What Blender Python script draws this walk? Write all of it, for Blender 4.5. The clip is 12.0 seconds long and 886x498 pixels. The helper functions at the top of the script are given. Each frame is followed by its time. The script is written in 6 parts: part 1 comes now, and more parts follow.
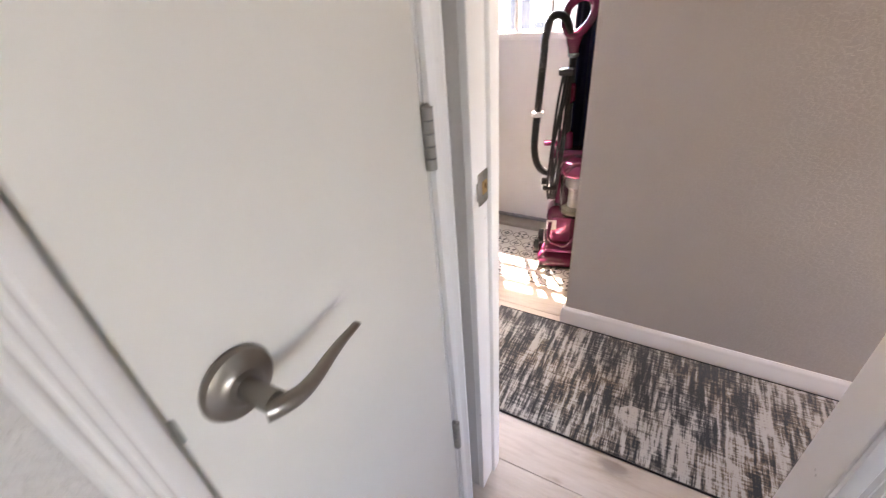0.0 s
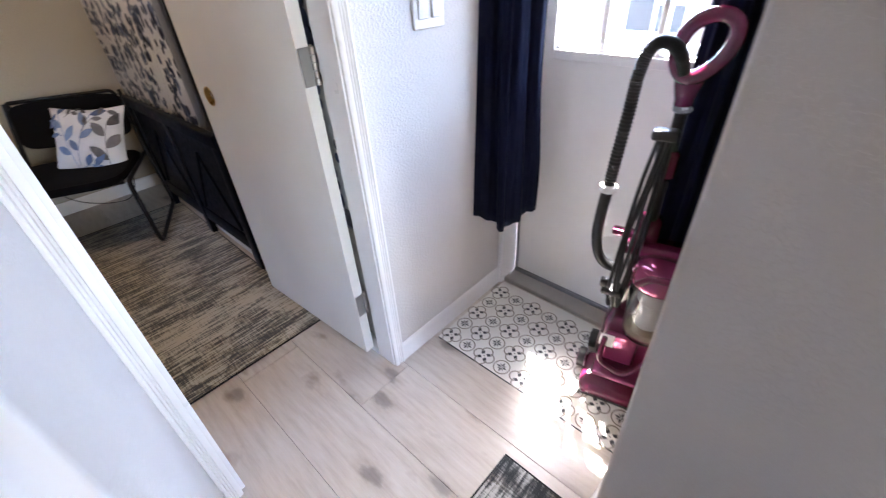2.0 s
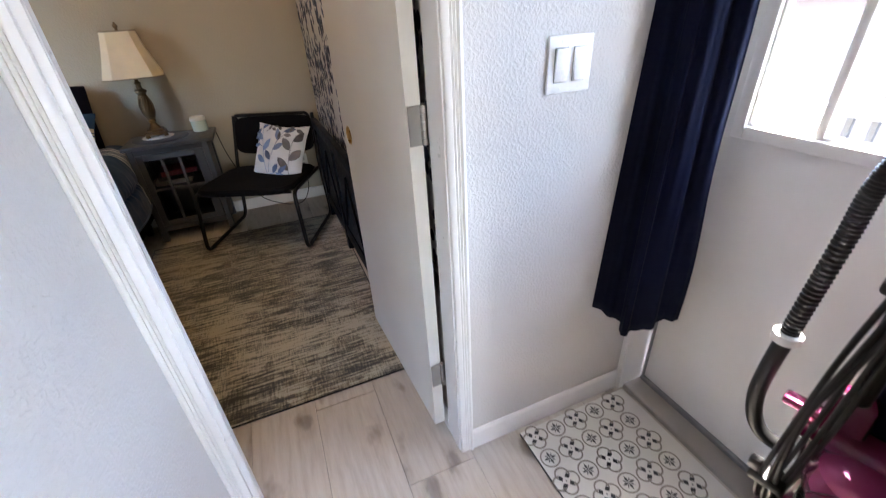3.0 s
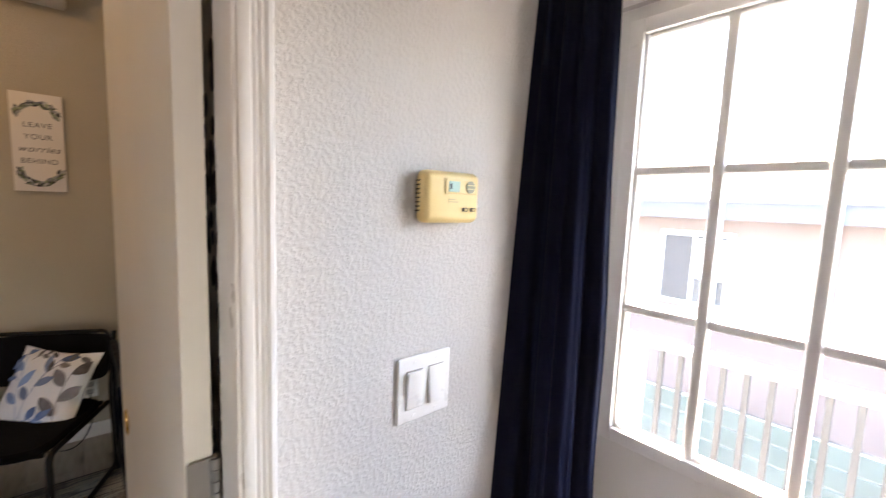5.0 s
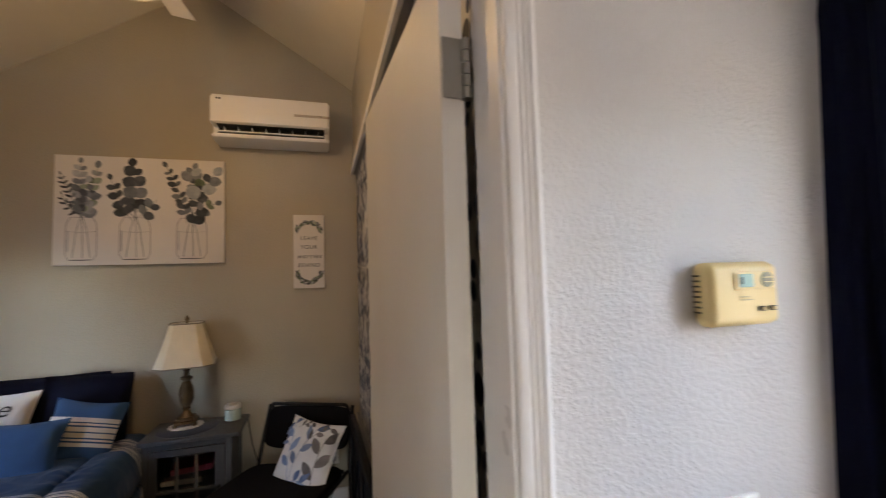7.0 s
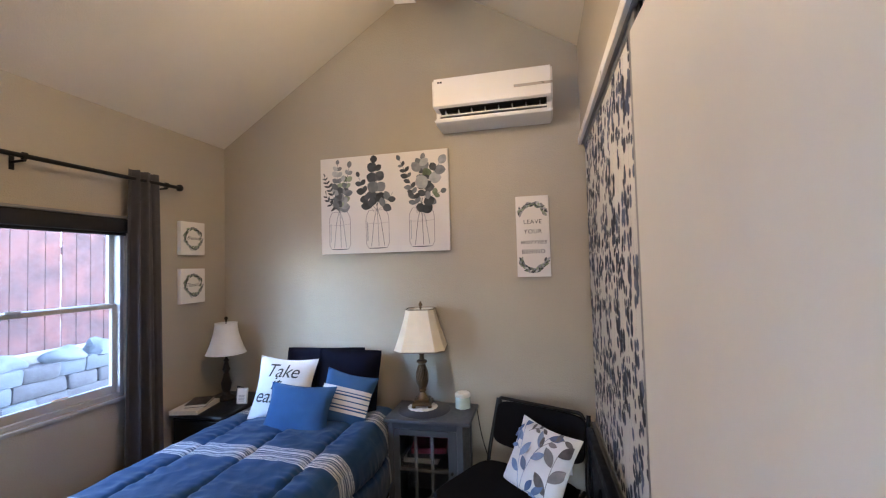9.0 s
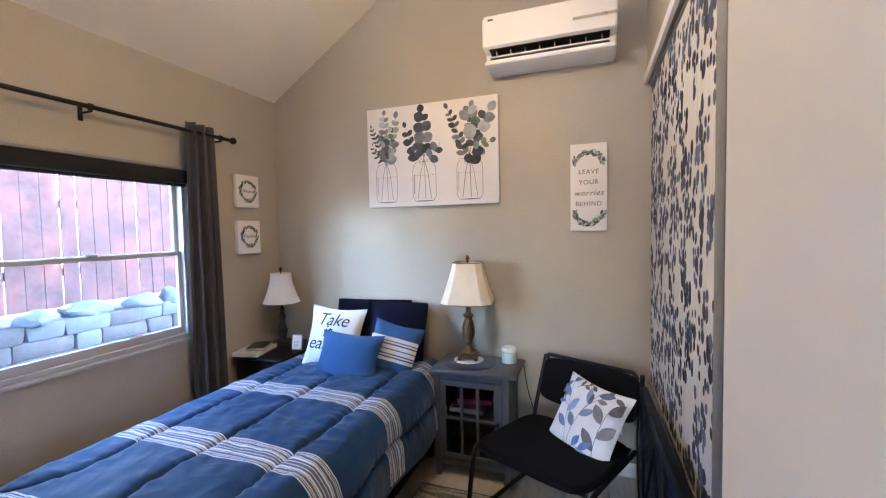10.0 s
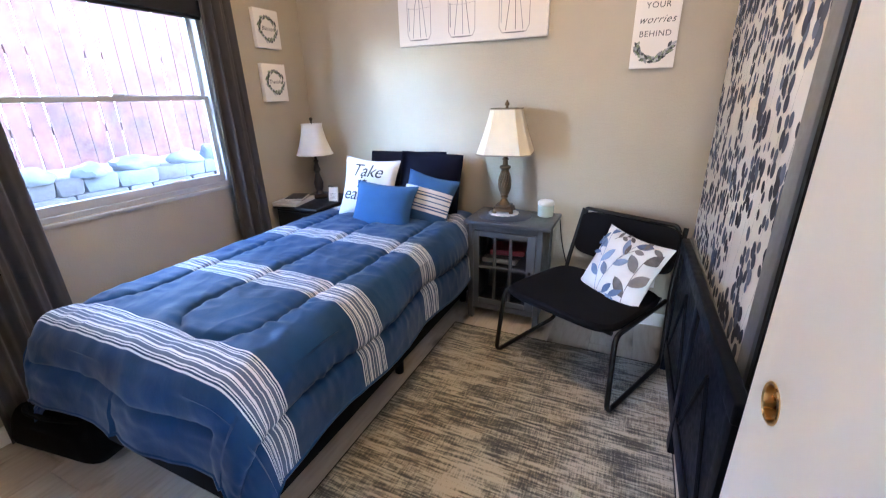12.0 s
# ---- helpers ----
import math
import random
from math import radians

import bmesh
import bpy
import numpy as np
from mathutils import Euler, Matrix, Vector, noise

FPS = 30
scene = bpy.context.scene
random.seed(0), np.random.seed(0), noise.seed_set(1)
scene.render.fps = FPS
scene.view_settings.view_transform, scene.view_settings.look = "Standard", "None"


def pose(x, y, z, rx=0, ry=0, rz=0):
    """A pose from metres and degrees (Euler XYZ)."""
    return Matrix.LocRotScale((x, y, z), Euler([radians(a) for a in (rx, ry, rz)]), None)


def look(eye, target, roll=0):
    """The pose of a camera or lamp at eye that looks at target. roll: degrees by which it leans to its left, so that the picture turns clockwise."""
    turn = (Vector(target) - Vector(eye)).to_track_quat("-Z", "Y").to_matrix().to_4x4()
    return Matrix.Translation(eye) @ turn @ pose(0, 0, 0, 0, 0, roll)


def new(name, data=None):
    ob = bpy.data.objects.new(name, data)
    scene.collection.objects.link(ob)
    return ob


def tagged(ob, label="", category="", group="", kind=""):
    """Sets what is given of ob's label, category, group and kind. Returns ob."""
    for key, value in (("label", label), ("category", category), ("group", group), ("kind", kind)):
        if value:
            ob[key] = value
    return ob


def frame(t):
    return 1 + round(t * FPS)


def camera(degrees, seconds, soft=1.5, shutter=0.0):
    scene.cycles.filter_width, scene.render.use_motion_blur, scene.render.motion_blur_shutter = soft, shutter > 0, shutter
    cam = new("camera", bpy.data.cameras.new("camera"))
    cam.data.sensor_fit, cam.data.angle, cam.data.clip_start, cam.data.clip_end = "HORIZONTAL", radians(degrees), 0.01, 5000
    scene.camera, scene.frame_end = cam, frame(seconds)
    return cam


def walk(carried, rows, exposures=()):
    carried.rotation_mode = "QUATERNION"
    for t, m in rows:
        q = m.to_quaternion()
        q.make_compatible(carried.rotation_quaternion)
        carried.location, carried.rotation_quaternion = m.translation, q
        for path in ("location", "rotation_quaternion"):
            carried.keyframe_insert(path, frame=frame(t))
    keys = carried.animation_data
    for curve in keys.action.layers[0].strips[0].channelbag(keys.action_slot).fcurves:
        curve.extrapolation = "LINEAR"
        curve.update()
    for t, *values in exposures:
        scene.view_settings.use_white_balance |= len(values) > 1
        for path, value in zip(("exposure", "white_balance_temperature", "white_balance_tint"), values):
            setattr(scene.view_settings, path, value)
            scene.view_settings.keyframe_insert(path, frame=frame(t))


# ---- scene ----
cam = camera(94.0, 12.0, soft=1.1, shutter=0.3)
PATH = [
    (0, (0.069, 0.199, 1.184), (-0.811, 1.637, 0.107), -5.0),
    (0.5, (0.041, 0.343, 1.205), (-0.654, 1.893, 0.149), -5.2),
    (1, (0.037, 0.544, 1.204), (-0.737, 2.049, 0.139), -5.2),
    (1.5, (-0.002, 0.733, 1.204), (-0.913, 2.118, 0.084), -4.2),
    (2, (-0.089, 0.908, 1.234), (-1.242, 2.065, 0.081), -3.7),
    (2.5, (-0.158, 1.05, 1.235), (-1.583, 1.886, 0.107), -2.8),
    (2.7, (-0.157, 1.104, 1.238), (-1.673, 1.802, 0.136), -2.4),
    (4.3, (-0.383, 1.249, 1.408), (-2.153, 2.035, 0.909), 0.5),
    (4.5, (-0.4, 1.277, 1.434), (-2.117, 2.218, 1.024), 1.2),
    (5, (-0.421, 1.345, 1.453), (-1.918, 2.653, 1.233), 2.2),
    (5.5, (-0.399, 1.364, 1.473), (-1.707, 2.874, 1.377), 1.8),
    (6, (-0.399, 1.367, 1.473), (-1.804, 2.79, 1.469), 0.6),
    (6.4, (-0.432, 1.334, 1.496), (-2.082, 2.463, 1.555), -0.6),
    (6.5, (-0.445, 1.323, 1.499), (-2.157, 2.355, 1.573), -0.8),
    (7, (-0.515, 1.276, 1.5), (-2.432, 1.8345, 1.623), -1.7),
    (7.5, (-0.656, 1.234, 1.519), (-2.642, 1.4155, 1.677), -2.4),
    (7.7, (-0.71, 1.223, 1.542), (-2.703, 1.291, 1.696), -2.4),
    (9.3, (-0.894, 1.213, 1.505), (-2.823, 0.686, 1.545), -1.4),
    (9.5, (-0.911, 1.205, 1.487), (-2.828, 0.633, 1.496), -1.3),
    (10, (-0.937, 1.201, 1.456), (-2.816, 0.524, 1.363), -1.1),
    (10.5, (-0.942, 1.188, 1.423), (-2.788, 0.448, 1.209), -1.1),
    (11, (-0.957, 1.189, 1.394), (-2.754, 0.401, 1.034), -1.1),
    (11.5, (-0.975, 1.193, 1.367), (-2.73, 0.385, 0.849), -1.2),
    (12, (-0.992, 1.185, 1.322), (-2.69, 0.385, 0.631), -1.3),
]
walk(cam, [(t, look(eye, target, roll)) for t, eye, target, roll in PATH],
     exposures=[(0.0, 5.85, 8000, 22), (1.0, 5.5, 7400, 21), (1.5, 5.4, 6800, 19), (2.0, 5.55, 6400, 14), (2.5, 5.4, 6500, 11), (4.3, 5.25, 7500, 16), (5.0, 5.15, 7700, 15), (6.0, 4.75, 7600, 16),
                (6.5, 4.65, 7500, 15), (7.0, 4.8, 7400, 14), (7.5, 5.05, 7400, 13), (9.3, 6.05, 5500, 12), (10.5, 6.35, 5500, 12), (12.0, 6.7, 5500, 12)])

# ---- world, sun, lamps ----
SUN_DIR = Vector((0.20, -0.37, -1.0)).normalized()
world = bpy.data.worlds.new("sky")
scene.world = world
world.use_nodes = True
wn = world.node_tree.nodes
sky = wn.new("ShaderNodeTexSky")
sky.sky_type, sky.sun_disc = "NISHITA", False
sky.sun_elevation = math.asin(-SUN_DIR.z)
sky.sun_rotation = math.atan2(-SUN_DIR.x, -SUN_DIR.y)
world.node_tree.links.new(sky.outputs[0], wn["Background"].inputs[0])
wn["Background"].inputs[1].default_value = 0.15
sun = new("sun", bpy.data.lights.new("sun", "SUN"))
sun.data.energy, sun.data.angle, sun.data.color = 2.2, radians(0.5), (1.0, 0.95, 0.88)
sun.matrix_world = look((0, 0, 8), Vector((0, 0, 8)) + SUN_DIR)


def area_lamp(name, m, w, h, power, color):
    d = bpy.data.lights.new(name, "AREA")
    d.shape, d.size, d.size_y, d.energy, d.color = "RECTANGLE", w, h, power, color
    ob = new(name, d)
    ob.matrix_world = m
    return ob


# fill lamps behind two added openings, hidden strips at the bed window, fan bulbs
# added lamps out of view that brighten the closet door and the casings
area_lamp("back_room_fill_light", look((2.62, -0.65, 1.33), (-0.2, -0.3, 1.0)), 0.45, 1.0, 0.06, (1.0, 0.83, 0.68))
area_lamp("hall_end_fill_light", look((2.62, 1.17, 1.05), (0, 1.17, 1.0)), 0.4, 1.0, 0.38, (1.0, 0.80, 0.64))
# strips behind curtain and shade stand in for sky light through the bed window
area_lamp("bed_window_side_fill", look((-1.752, -1.125, 1.33), (-2.45, 0.25, 1.15)), 0.10, 0.88, 0.18, (0.70, 0.84, 1.0))
area_lamp("bed_window_top_fill", look((-2.24, -1.115, 1.785), (-2.24, -0.55, 1.0)), 0.92, 0.06, 0.42, (0.56, 0.76, 1.0))
fan_lamp = new("fan_lamp", bpy.data.lights.new("fan_lamp", "POINT"))
fan_lamp.data.energy, fan_lamp.data.color, fan_lamp.data.shadow_soft_size = 0.52, (1.0, 0.68, 0.36), 0.06
fan_lamp.location = (-2.20, 0.57, 2.56)

# ---- materials ----
def material(name):
    m = bpy.data.materials.new(name)
    m.use_nodes = True
    return m, m.node_tree.nodes, m.node_tree.links, m.node_tree.nodes["Principled BSDF"]


def ramp(n, l, fac, stops):
    r = n.new("ShaderNodeValToRGB")
    e = r.color_ramp.elements
    while len(e) < len(stops):
        e.new(0.5)
    for k, (p, c) in enumerate(stops):
        e[k].position, e[k].color = p, (*c, 1)
    l.new(fac, r.inputs[0])
    return r.outputs[0]


def coords(n, l, scale=(1, 1, 1), kind="Object"):
    tc, mp = n.new("ShaderNodeTexCoord"), n.new("ShaderNodeMapping")
    mp.inputs["Scale"].default_value = scale
    l.new(tc.outputs[kind], mp.inputs[0])
    return mp.outputs[0]


def noise_tex(n, l, vec, scale, detail=4.0, rough=0.55):
    t = n.new("ShaderNodeTexNoise")
    t.inputs["Scale"].default_value, t.inputs["Detail"].default_value, t.inputs["Roughness"].default_value = scale, detail, rough
    l.new(vec, t.inputs["Vector"])
    return t.outputs[0]


def bump(n, l, height, bsdf, strength=0.2, dist=0.002):
    b = n.new("ShaderNodeBump")
    b.inputs["Strength"].default_value, b.inputs["Distance"].default_value = strength, dist
    l.new(height, b.inputs["Height"])
    l.new(b.outputs[0], bsdf.inputs["Normal"])


def mixed(color, amount):
    return tuple(min(1, c * amount) for c in color)


def plain(name, color, rough=0.5, metal=0.0, vary=0.08, grain=40.0, relief=0.05, dist=0.001, coat=0.0):
    """A surface of one colour with soft stains and a fine grain."""
    m, n, l, b = material(name)
    v = coords(n, l)
    big = noise_tex(n, l, v, 3.5, 5)
    c = ramp(n, l, big, [(0.3, mixed(color, 1 - vary)), (0.7, mixed(color, 1 + vary))])
    l.new(c, b.inputs["Base Color"])
    fine = noise_tex(n, l, v, grain, 3)
    r = ramp(n, l, fine, [(0.3, (rough * 0.85,) * 3), (0.7, (min(1, rough * 1.15),) * 3)])
    l.new(r, b.inputs["Roughness"])
    b.inputs["Metallic"].default_value = metal
    b.inputs["Coat Weight"].default_value = coat
    bump(n, l, fine, b, relief, dist)
    return m


def textured_paint(name, color, rough=0.62):
    """Wall paint over a sprayed, knocked-down texture."""
    m, n, l, b = material(name)
    v = coords(n, l)
    big = noise_tex(n, l, v, 1.7, 4)
    l.new(ramp(n, l, big, [(0.3, mixed(color, 0.95)), (0.7, mixed(color, 1.04))]), b.inputs["Base Color"])
    b.inputs["Roughness"].default_value = rough
    lumps = noise_tex(n, l, v, 135, 3, 0.5)
    flat = ramp(n, l, lumps, [(0.45, (0, 0, 0)), (0.58, (1, 1, 1))])
    bump(n, l, flat, b, 0.42, 0.0017)
    return m


def cloth(name, color, rough=0.85, weave=420.0, vary=0.1, sheen=0.3, fold=0.0):
    m, n, l, b = material(name)
    v = coords(n, l)
    big = noise_tex(n, l, v, 5, 4)
    l.new(ramp(n, l, big, [(0.3, mixed(color, 1 - vary)), (0.7, mixed(color, 1 + vary))]), b.inputs["Base Color"])
    b.inputs["Roughness"].default_value = rough
    b.inputs["Sheen Weight"].default_value = sheen
    b.inputs["Specular IOR Level"].default_value = 0.12
    w = n.new("ShaderNodeTexWave")
    w.inputs["Scale"].default_value, w.inputs["Distortion"].default_value = weave / 6.28, 2.0
    l.new(v, w.inputs["Vector"])
    bump(n, l, w.outputs[0], b, 0.15, 0.0006)
    return m


def floor_wood(name):
    """Pale washed oak: grain along x, knots, each plank with its own tone."""
    m, n, l, b = material(name)
    v = coords(n, l, (1, 1, 1))
    info = n.new("ShaderNodeObjectInfo")
    add = n.new("ShaderNodeVectorMath")
    comb = n.new("ShaderNodeCombineXYZ")
    mul = n.new("ShaderNodeMath")
    mul.operation, mul.inputs[1].default_value = "MULTIPLY", 37.0
    l.new(info.outputs["Random"], mul.inputs[0])
    l.new(mul.outputs[0], comb.inputs[0])
    l.new(mul.outputs[0], comb.inputs[1])
    l.new(v, add.inputs[0])
    l.new(comb.outputs[0], add.inputs[1])
    st = n.new("ShaderNodeMapping")
    st.inputs["Scale"].default_value = (1.3, 11, 1)
    l.new(add.outputs[0], st.inputs[0])
    grain = noise_tex(n, l, st.outputs[0], 4.5, 7, 0.62)
    c1 = ramp(n, l, grain, [(0.25, (0.50, 0.43, 0.36)), (0.5, (0.61, 0.545, 0.475)), (0.78, (0.69, 0.635, 0.57))])
    st2 = n.new("ShaderNodeMapping")
    st2.inputs["Scale"].default_value = (2.2, 4.5, 1)
    l.new(add.outputs[0], st2.inputs[0])
    knots = noise_tex(n, l, st2.outputs[0], 2.4, 3, 0.5)
    k = ramp(n, l, knots, [(0.0, (0.30, 0.25, 0.21)), (0.25, (0.62, 0.56, 0.52)), (0.36, (1, 1, 1))])
    mx = n.new("ShaderNodeMix")
    mx.data_type, mx.blend_type = "RGBA", "MULTIPLY"
    mx.inputs["Factor"].default_value = 0.9
    l.new(c1, mx.inputs["A"])
    l.new(k, mx.inputs["B"])
    vo = n.new("ShaderNodeTexVoronoi")
    vm = n.new("ShaderNodeMapping")
    vm.inputs["Scale"].default_value = (2.0, 4.2, 1)
    l.new(add.outputs[0], vm.inputs[0])
    wob = noise_tex(n, l, vm.outputs[0], 9.0, 3)
    vo.voronoi_dimensions = "2D"
    vo.inputs["Scale"].default_value = 1.0
    l.new(vm.outputs[0], vo.inputs["Vector"])
    sm = n.new("ShaderNodeMath")
    sm.operation = "MULTIPLY_ADD"
    sm.inputs[1].default_value, sm.inputs[2].default_value = 0.14, -0.07
    l.new(wob, sm.inputs[0])
    vd = n.new("ShaderNodeMath")
    vd.operation = "ADD"
    l.new(vo.outputs["Distance"], vd.inputs[0])
    l.new(sm.outputs[0], vd.inputs[1])
    kk = ramp(n, l, vd.outputs[0], [(0.0, (0.13, 0.11, 0.10)), (0.06, (0.27, 0.24, 0.22)), (0.105, (0.76, 0.72, 0.68)), (0.19, (1, 1, 1))])
    mx3 = n.new("ShaderNodeMix")
    mx3.data_type, mx3.blend_type = "RGBA", "MULTIPLY"
    mx3.inputs["Factor"].default_value = 0.62
    l.new(mx.outputs["Result"], mx3.inputs["A"])
    l.new(kk, mx3.inputs["B"])
    mx = mx3
    tone = ramp(n, l, info.outputs["Random"], [(0.0, (0.86, 0.85, 0.84)), (1.0, (1.0, 1.0, 1.0))])
    mx2 = n.new("ShaderNodeMix")
    mx2.data_type, mx2.blend_type = "RGBA", "MULTIPLY"
    mx2.inputs["Factor"].default_value = 1.0
    l.new(mx.outputs["Result"], mx2.inputs["A"])
    l.new(tone, mx2.inputs["B"])
    l.new(mx2.outputs["Result"], b.inputs["Base Color"])
    b.inputs["Roughness"].default_value = 0.30
    bump(n, l, grain, b, 0.12, 0.0015)
    return m


def rug_weave(name, dark, mid, light, tan, along="x", fine=105, stops=(0.40, 0.47, 0.53, 0.62), aspect=0.11, cell=(3.2, 4.0)):
    """A distressed woven rug: broken streaks along one direction, in worn blocks of uneven tone."""
    m, n, l, b = material(name)

    def stretched(a, c):
        return coords(n, l, (a, c, 1) if along == "x" else (c, a, 1))

    def weigh(socket, k, add=None):
        t = n.new("ShaderNodeMath")
        t.operation, t.inputs[1].default_value = "MULTIPLY_ADD", k
        l.new(socket, t.inputs[0])
        if add is None:
            t.inputs[2].default_value = 0.0
        else:
            l.new(add, t.inputs[2])
        return t.outputs[0]

    streak = noise_tex(n, l, stretched(fine * aspect, fine), 1.0, 4, 0.68)
    broad = noise_tex(n, l, stretched(fine * aspect * 0.35, fine * 0.22), 1.0, 3, 0.6)
    cross = noise_tex(n, l, stretched(150, 22), 1.0, 2, 0.5)
    patch = noise_tex(n, l, coords(n, l), 5.0, 4, 0.62)
    vo = n.new("ShaderNodeTexVoronoi")
    vo.voronoi_dimensions, vo.distance = "2D", "CHEBYCHEV"
    vo.inputs["Scale"].default_value = 1.0
    l.new(coords(n, l, (*cell, 1)), vo.inputs["Vector"])
    sep = n.new("ShaderNodeSeparateColor")
    l.new(vo.outputs["Color"], sep.inputs[0])
    h = weigh(streak, 0.50, weigh(broad, 0.22, weigh(cross, 0.16, weigh(patch, 0.12, weigh(sep.outputs[0], 0.05)))))
    c1 = ramp(n, l, h, list(zip(stops, (dark, mixed(mid, 0.6), mid, light))))
    c2 = ramp(n, l, h, list(zip(stops, (mixed(dark, 1.2), mixed(tan, 0.55), tan, mixed(light, 0.93)))))
    mx = n.new("ShaderNodeMix")
    mx.data_type = "RGBA"
    tint = noise_tex(n, l, coords(n, l, (1, 1, 1)), 3.1, 3, 0.6)
    l.new(ramp(n, l, tint, [(0.42, (0, 0, 0)), (0.60, (1, 1, 1))]), mx.inputs["Factor"])
    l.new(c1, mx.inputs["A"])
    l.new(c2, mx.inputs["B"])
    l.new(mx.outputs["Result"], b.inputs["Base Color"])
    b.inputs["Roughness"].default_value = 0.95
    b.inputs["Sheen Weight"].default_value = 0.3
    pile = noise_tex(n, l, coords(n, l, (1, 1, 1)), 420, 2)
    bump(n, l, weigh(pile, 0.5, weigh(streak, 1.2)), b, 0.6, 0.004)
    return m


def glass(name, haze=1.0):
    m, n, l, b = material(name)
    b.inputs["Base Color"].default_value = (0.96, 0.98, 0.98, 1)
    b.inputs["Roughness"].default_value = 0.02
    b.inputs["Transmission Weight"].default_value = 1.0
    b.inputs["IOR"].default_value = 1.01
    # dust is a translucent veil standing in for glare over the bright view
    dust, mix = n.new("ShaderNodeBsdfTranslucent"), n.new("ShaderNodeMixShader")
    veil_noise = noise_tex(n, l, coords(n, l), 6.0, 5)
    l.new(ramp(n, l, veil_noise, [(0.3, (0.009 * haze,) * 3), (0.7, (0.016 * haze,) * 3)]), mix.inputs[0])
    l.new(b.outputs[0], mix.inputs[1])
    l.new(dust.outputs[0], mix.inputs[2])
    l.new(mix.outputs[0], n["Material Output"].inputs[0])
    return m


def glow(name, color, strength):
    m, n, l, b = material(name)
    b.inputs["Base Color"].default_value = (*color, 1)
    b.inputs["Emission Color"].default_value = (*color, 1)
    b.inputs["Emission Strength"].default_value = strength
    return m


WALL_HALL = textured_paint("hall_paint", (0.58, 0.55, 0.525))
WALL_GREIGE = textured_paint("greige_paint", (0.415, 0.378, 0.345))
WALL_BED = textured_paint("bedroom_paint", (0.395, 0.348, 0.270), 0.40)
CEIL_BED = textured_paint("bedroom_ceiling_paint", (0.73, 0.67, 0.56))
CEIL_HALL = textured_paint("hall_ceiling_paint", (0.75, 0.74, 0.72))
TRIM = plain("trim_paint", (0.78, 0.76, 0.74), 0.32, vary=0.03, grain=18, relief=0.08)
DOOR_PAINT = plain("door_paint", (0.72, 0.69, 0.64), 0.5, vary=0.04, grain=14, relief=0.10, dist=0.002)
EXT_DOOR = plain("outer_door_paint", (0.80, 0.78, 0.75), 0.4, vary=0.04, grain=25)
PLANK = floor_wood("washed_oak")
JOINT = plain("floor_gap", (0.22, 0.19, 0.16), 0.9)
NICKEL = plain("satin_nickel", (0.28, 0.255, 0.23), 0.36, 1.0, vary=0.05, grain=90, relief=0.02)
STEEL = plain("hinge_steel", (0.36, 0.35, 0.33), 0.38, 1.0, vary=0.1, grain=60, relief=0.04)
BRASS = plain("brass", (0.62, 0.42, 0.18), 0.28, 1.0, vary=0.1)
NAVY = cloth("navy_curtain", (0.0034, 0.0056, 0.020), 0.85, sheen=0.0)
GREY_CURTAIN = cloth("grey_curtain", (0.062, 0.058, 0.062), 0.8, sheen=0.1)
BLACK = plain("black_enamel", (0.004, 0.004, 0.0045), 0.42, vary=0.2)
BLACK.node_tree.nodes["Principled BSDF"].inputs["Specular IOR Level"].default_value = 0.3
BLACK_CLOTH = cloth("black_canvas", (0.0045, 0.0045, 0.006), 0.95, sheen=0.0)
ALU = plain("grey_aluminium", (0.24, 0.24, 0.25), 0.42, 0.35, vary=0.08)
GLASS = glass("window_glass", 0.9)
GLASS_BED = glass("bedroom_window_glass", 0.4)
RUNNER = rug_weave("runner_weave", (0.020, 0.024, 0.028), (0.17, 0.17, 0.165), (0.50, 0.48, 0.45), (0.21, 0.165, 0.12), "y", 80, (0.475, 0.505, 0.525, 0.565), 0.09)
RUG = rug_weave("rug_weave", (0.045, 0.044, 0.040), (0.22, 0.21, 0.175), (0.50, 0.455, 0.355), (0.265, 0.22, 0.15), "y", 95, (0.462, 0.497, 0.523, 0.565), 0.07)

# ---- building helpers ----
def box(bm, x0, x1, y0, y1, z0, z1, bevel=0.0, seg=2):
    g = bmesh.ops.create_cube(bm, size=1.0)
    vs = g["verts"]
    bmesh.ops.scale(bm, vec=(abs(x1 - x0), abs(y1 - y0), abs(z1 - z0)), verts=vs)
    bmesh.ops.translate(bm, vec=((x0 + x1) / 2, (y0 + y1) / 2, (z0 + z1) / 2), verts=vs)
    if bevel > 0:
        es = list({e for v in vs for e in v.link_edges})
        bmesh.ops.bevel(bm, geom=es, offset=bevel, segments=seg, affect="EDGES", profile=0.5)
    return bm


def prism(bm, pts, axis, a, b):
    """A polygon of (u, v) pairs drawn out along axis from a to b."""
    def at(u, v, w):
        return {"x": (w, u, v), "y": (u, w, v), "z": (u, v, w)}[axis]
    lo = [bm.verts.new(at(u, v, a)) for u, v in pts]
    hi = [bm.verts.new(at(u, v, b)) for u, v in pts]
    k = len(pts)
    bm.faces.new(lo)
    bm.faces.new(list(reversed(hi)))
    for i in range(k):
        bm.faces.new((lo[i], hi[i], hi[(i + 1) % k], lo[(i + 1) % k]))
    bmesh.ops.recalc_face_normals(bm, faces=bm.faces)
    return bm


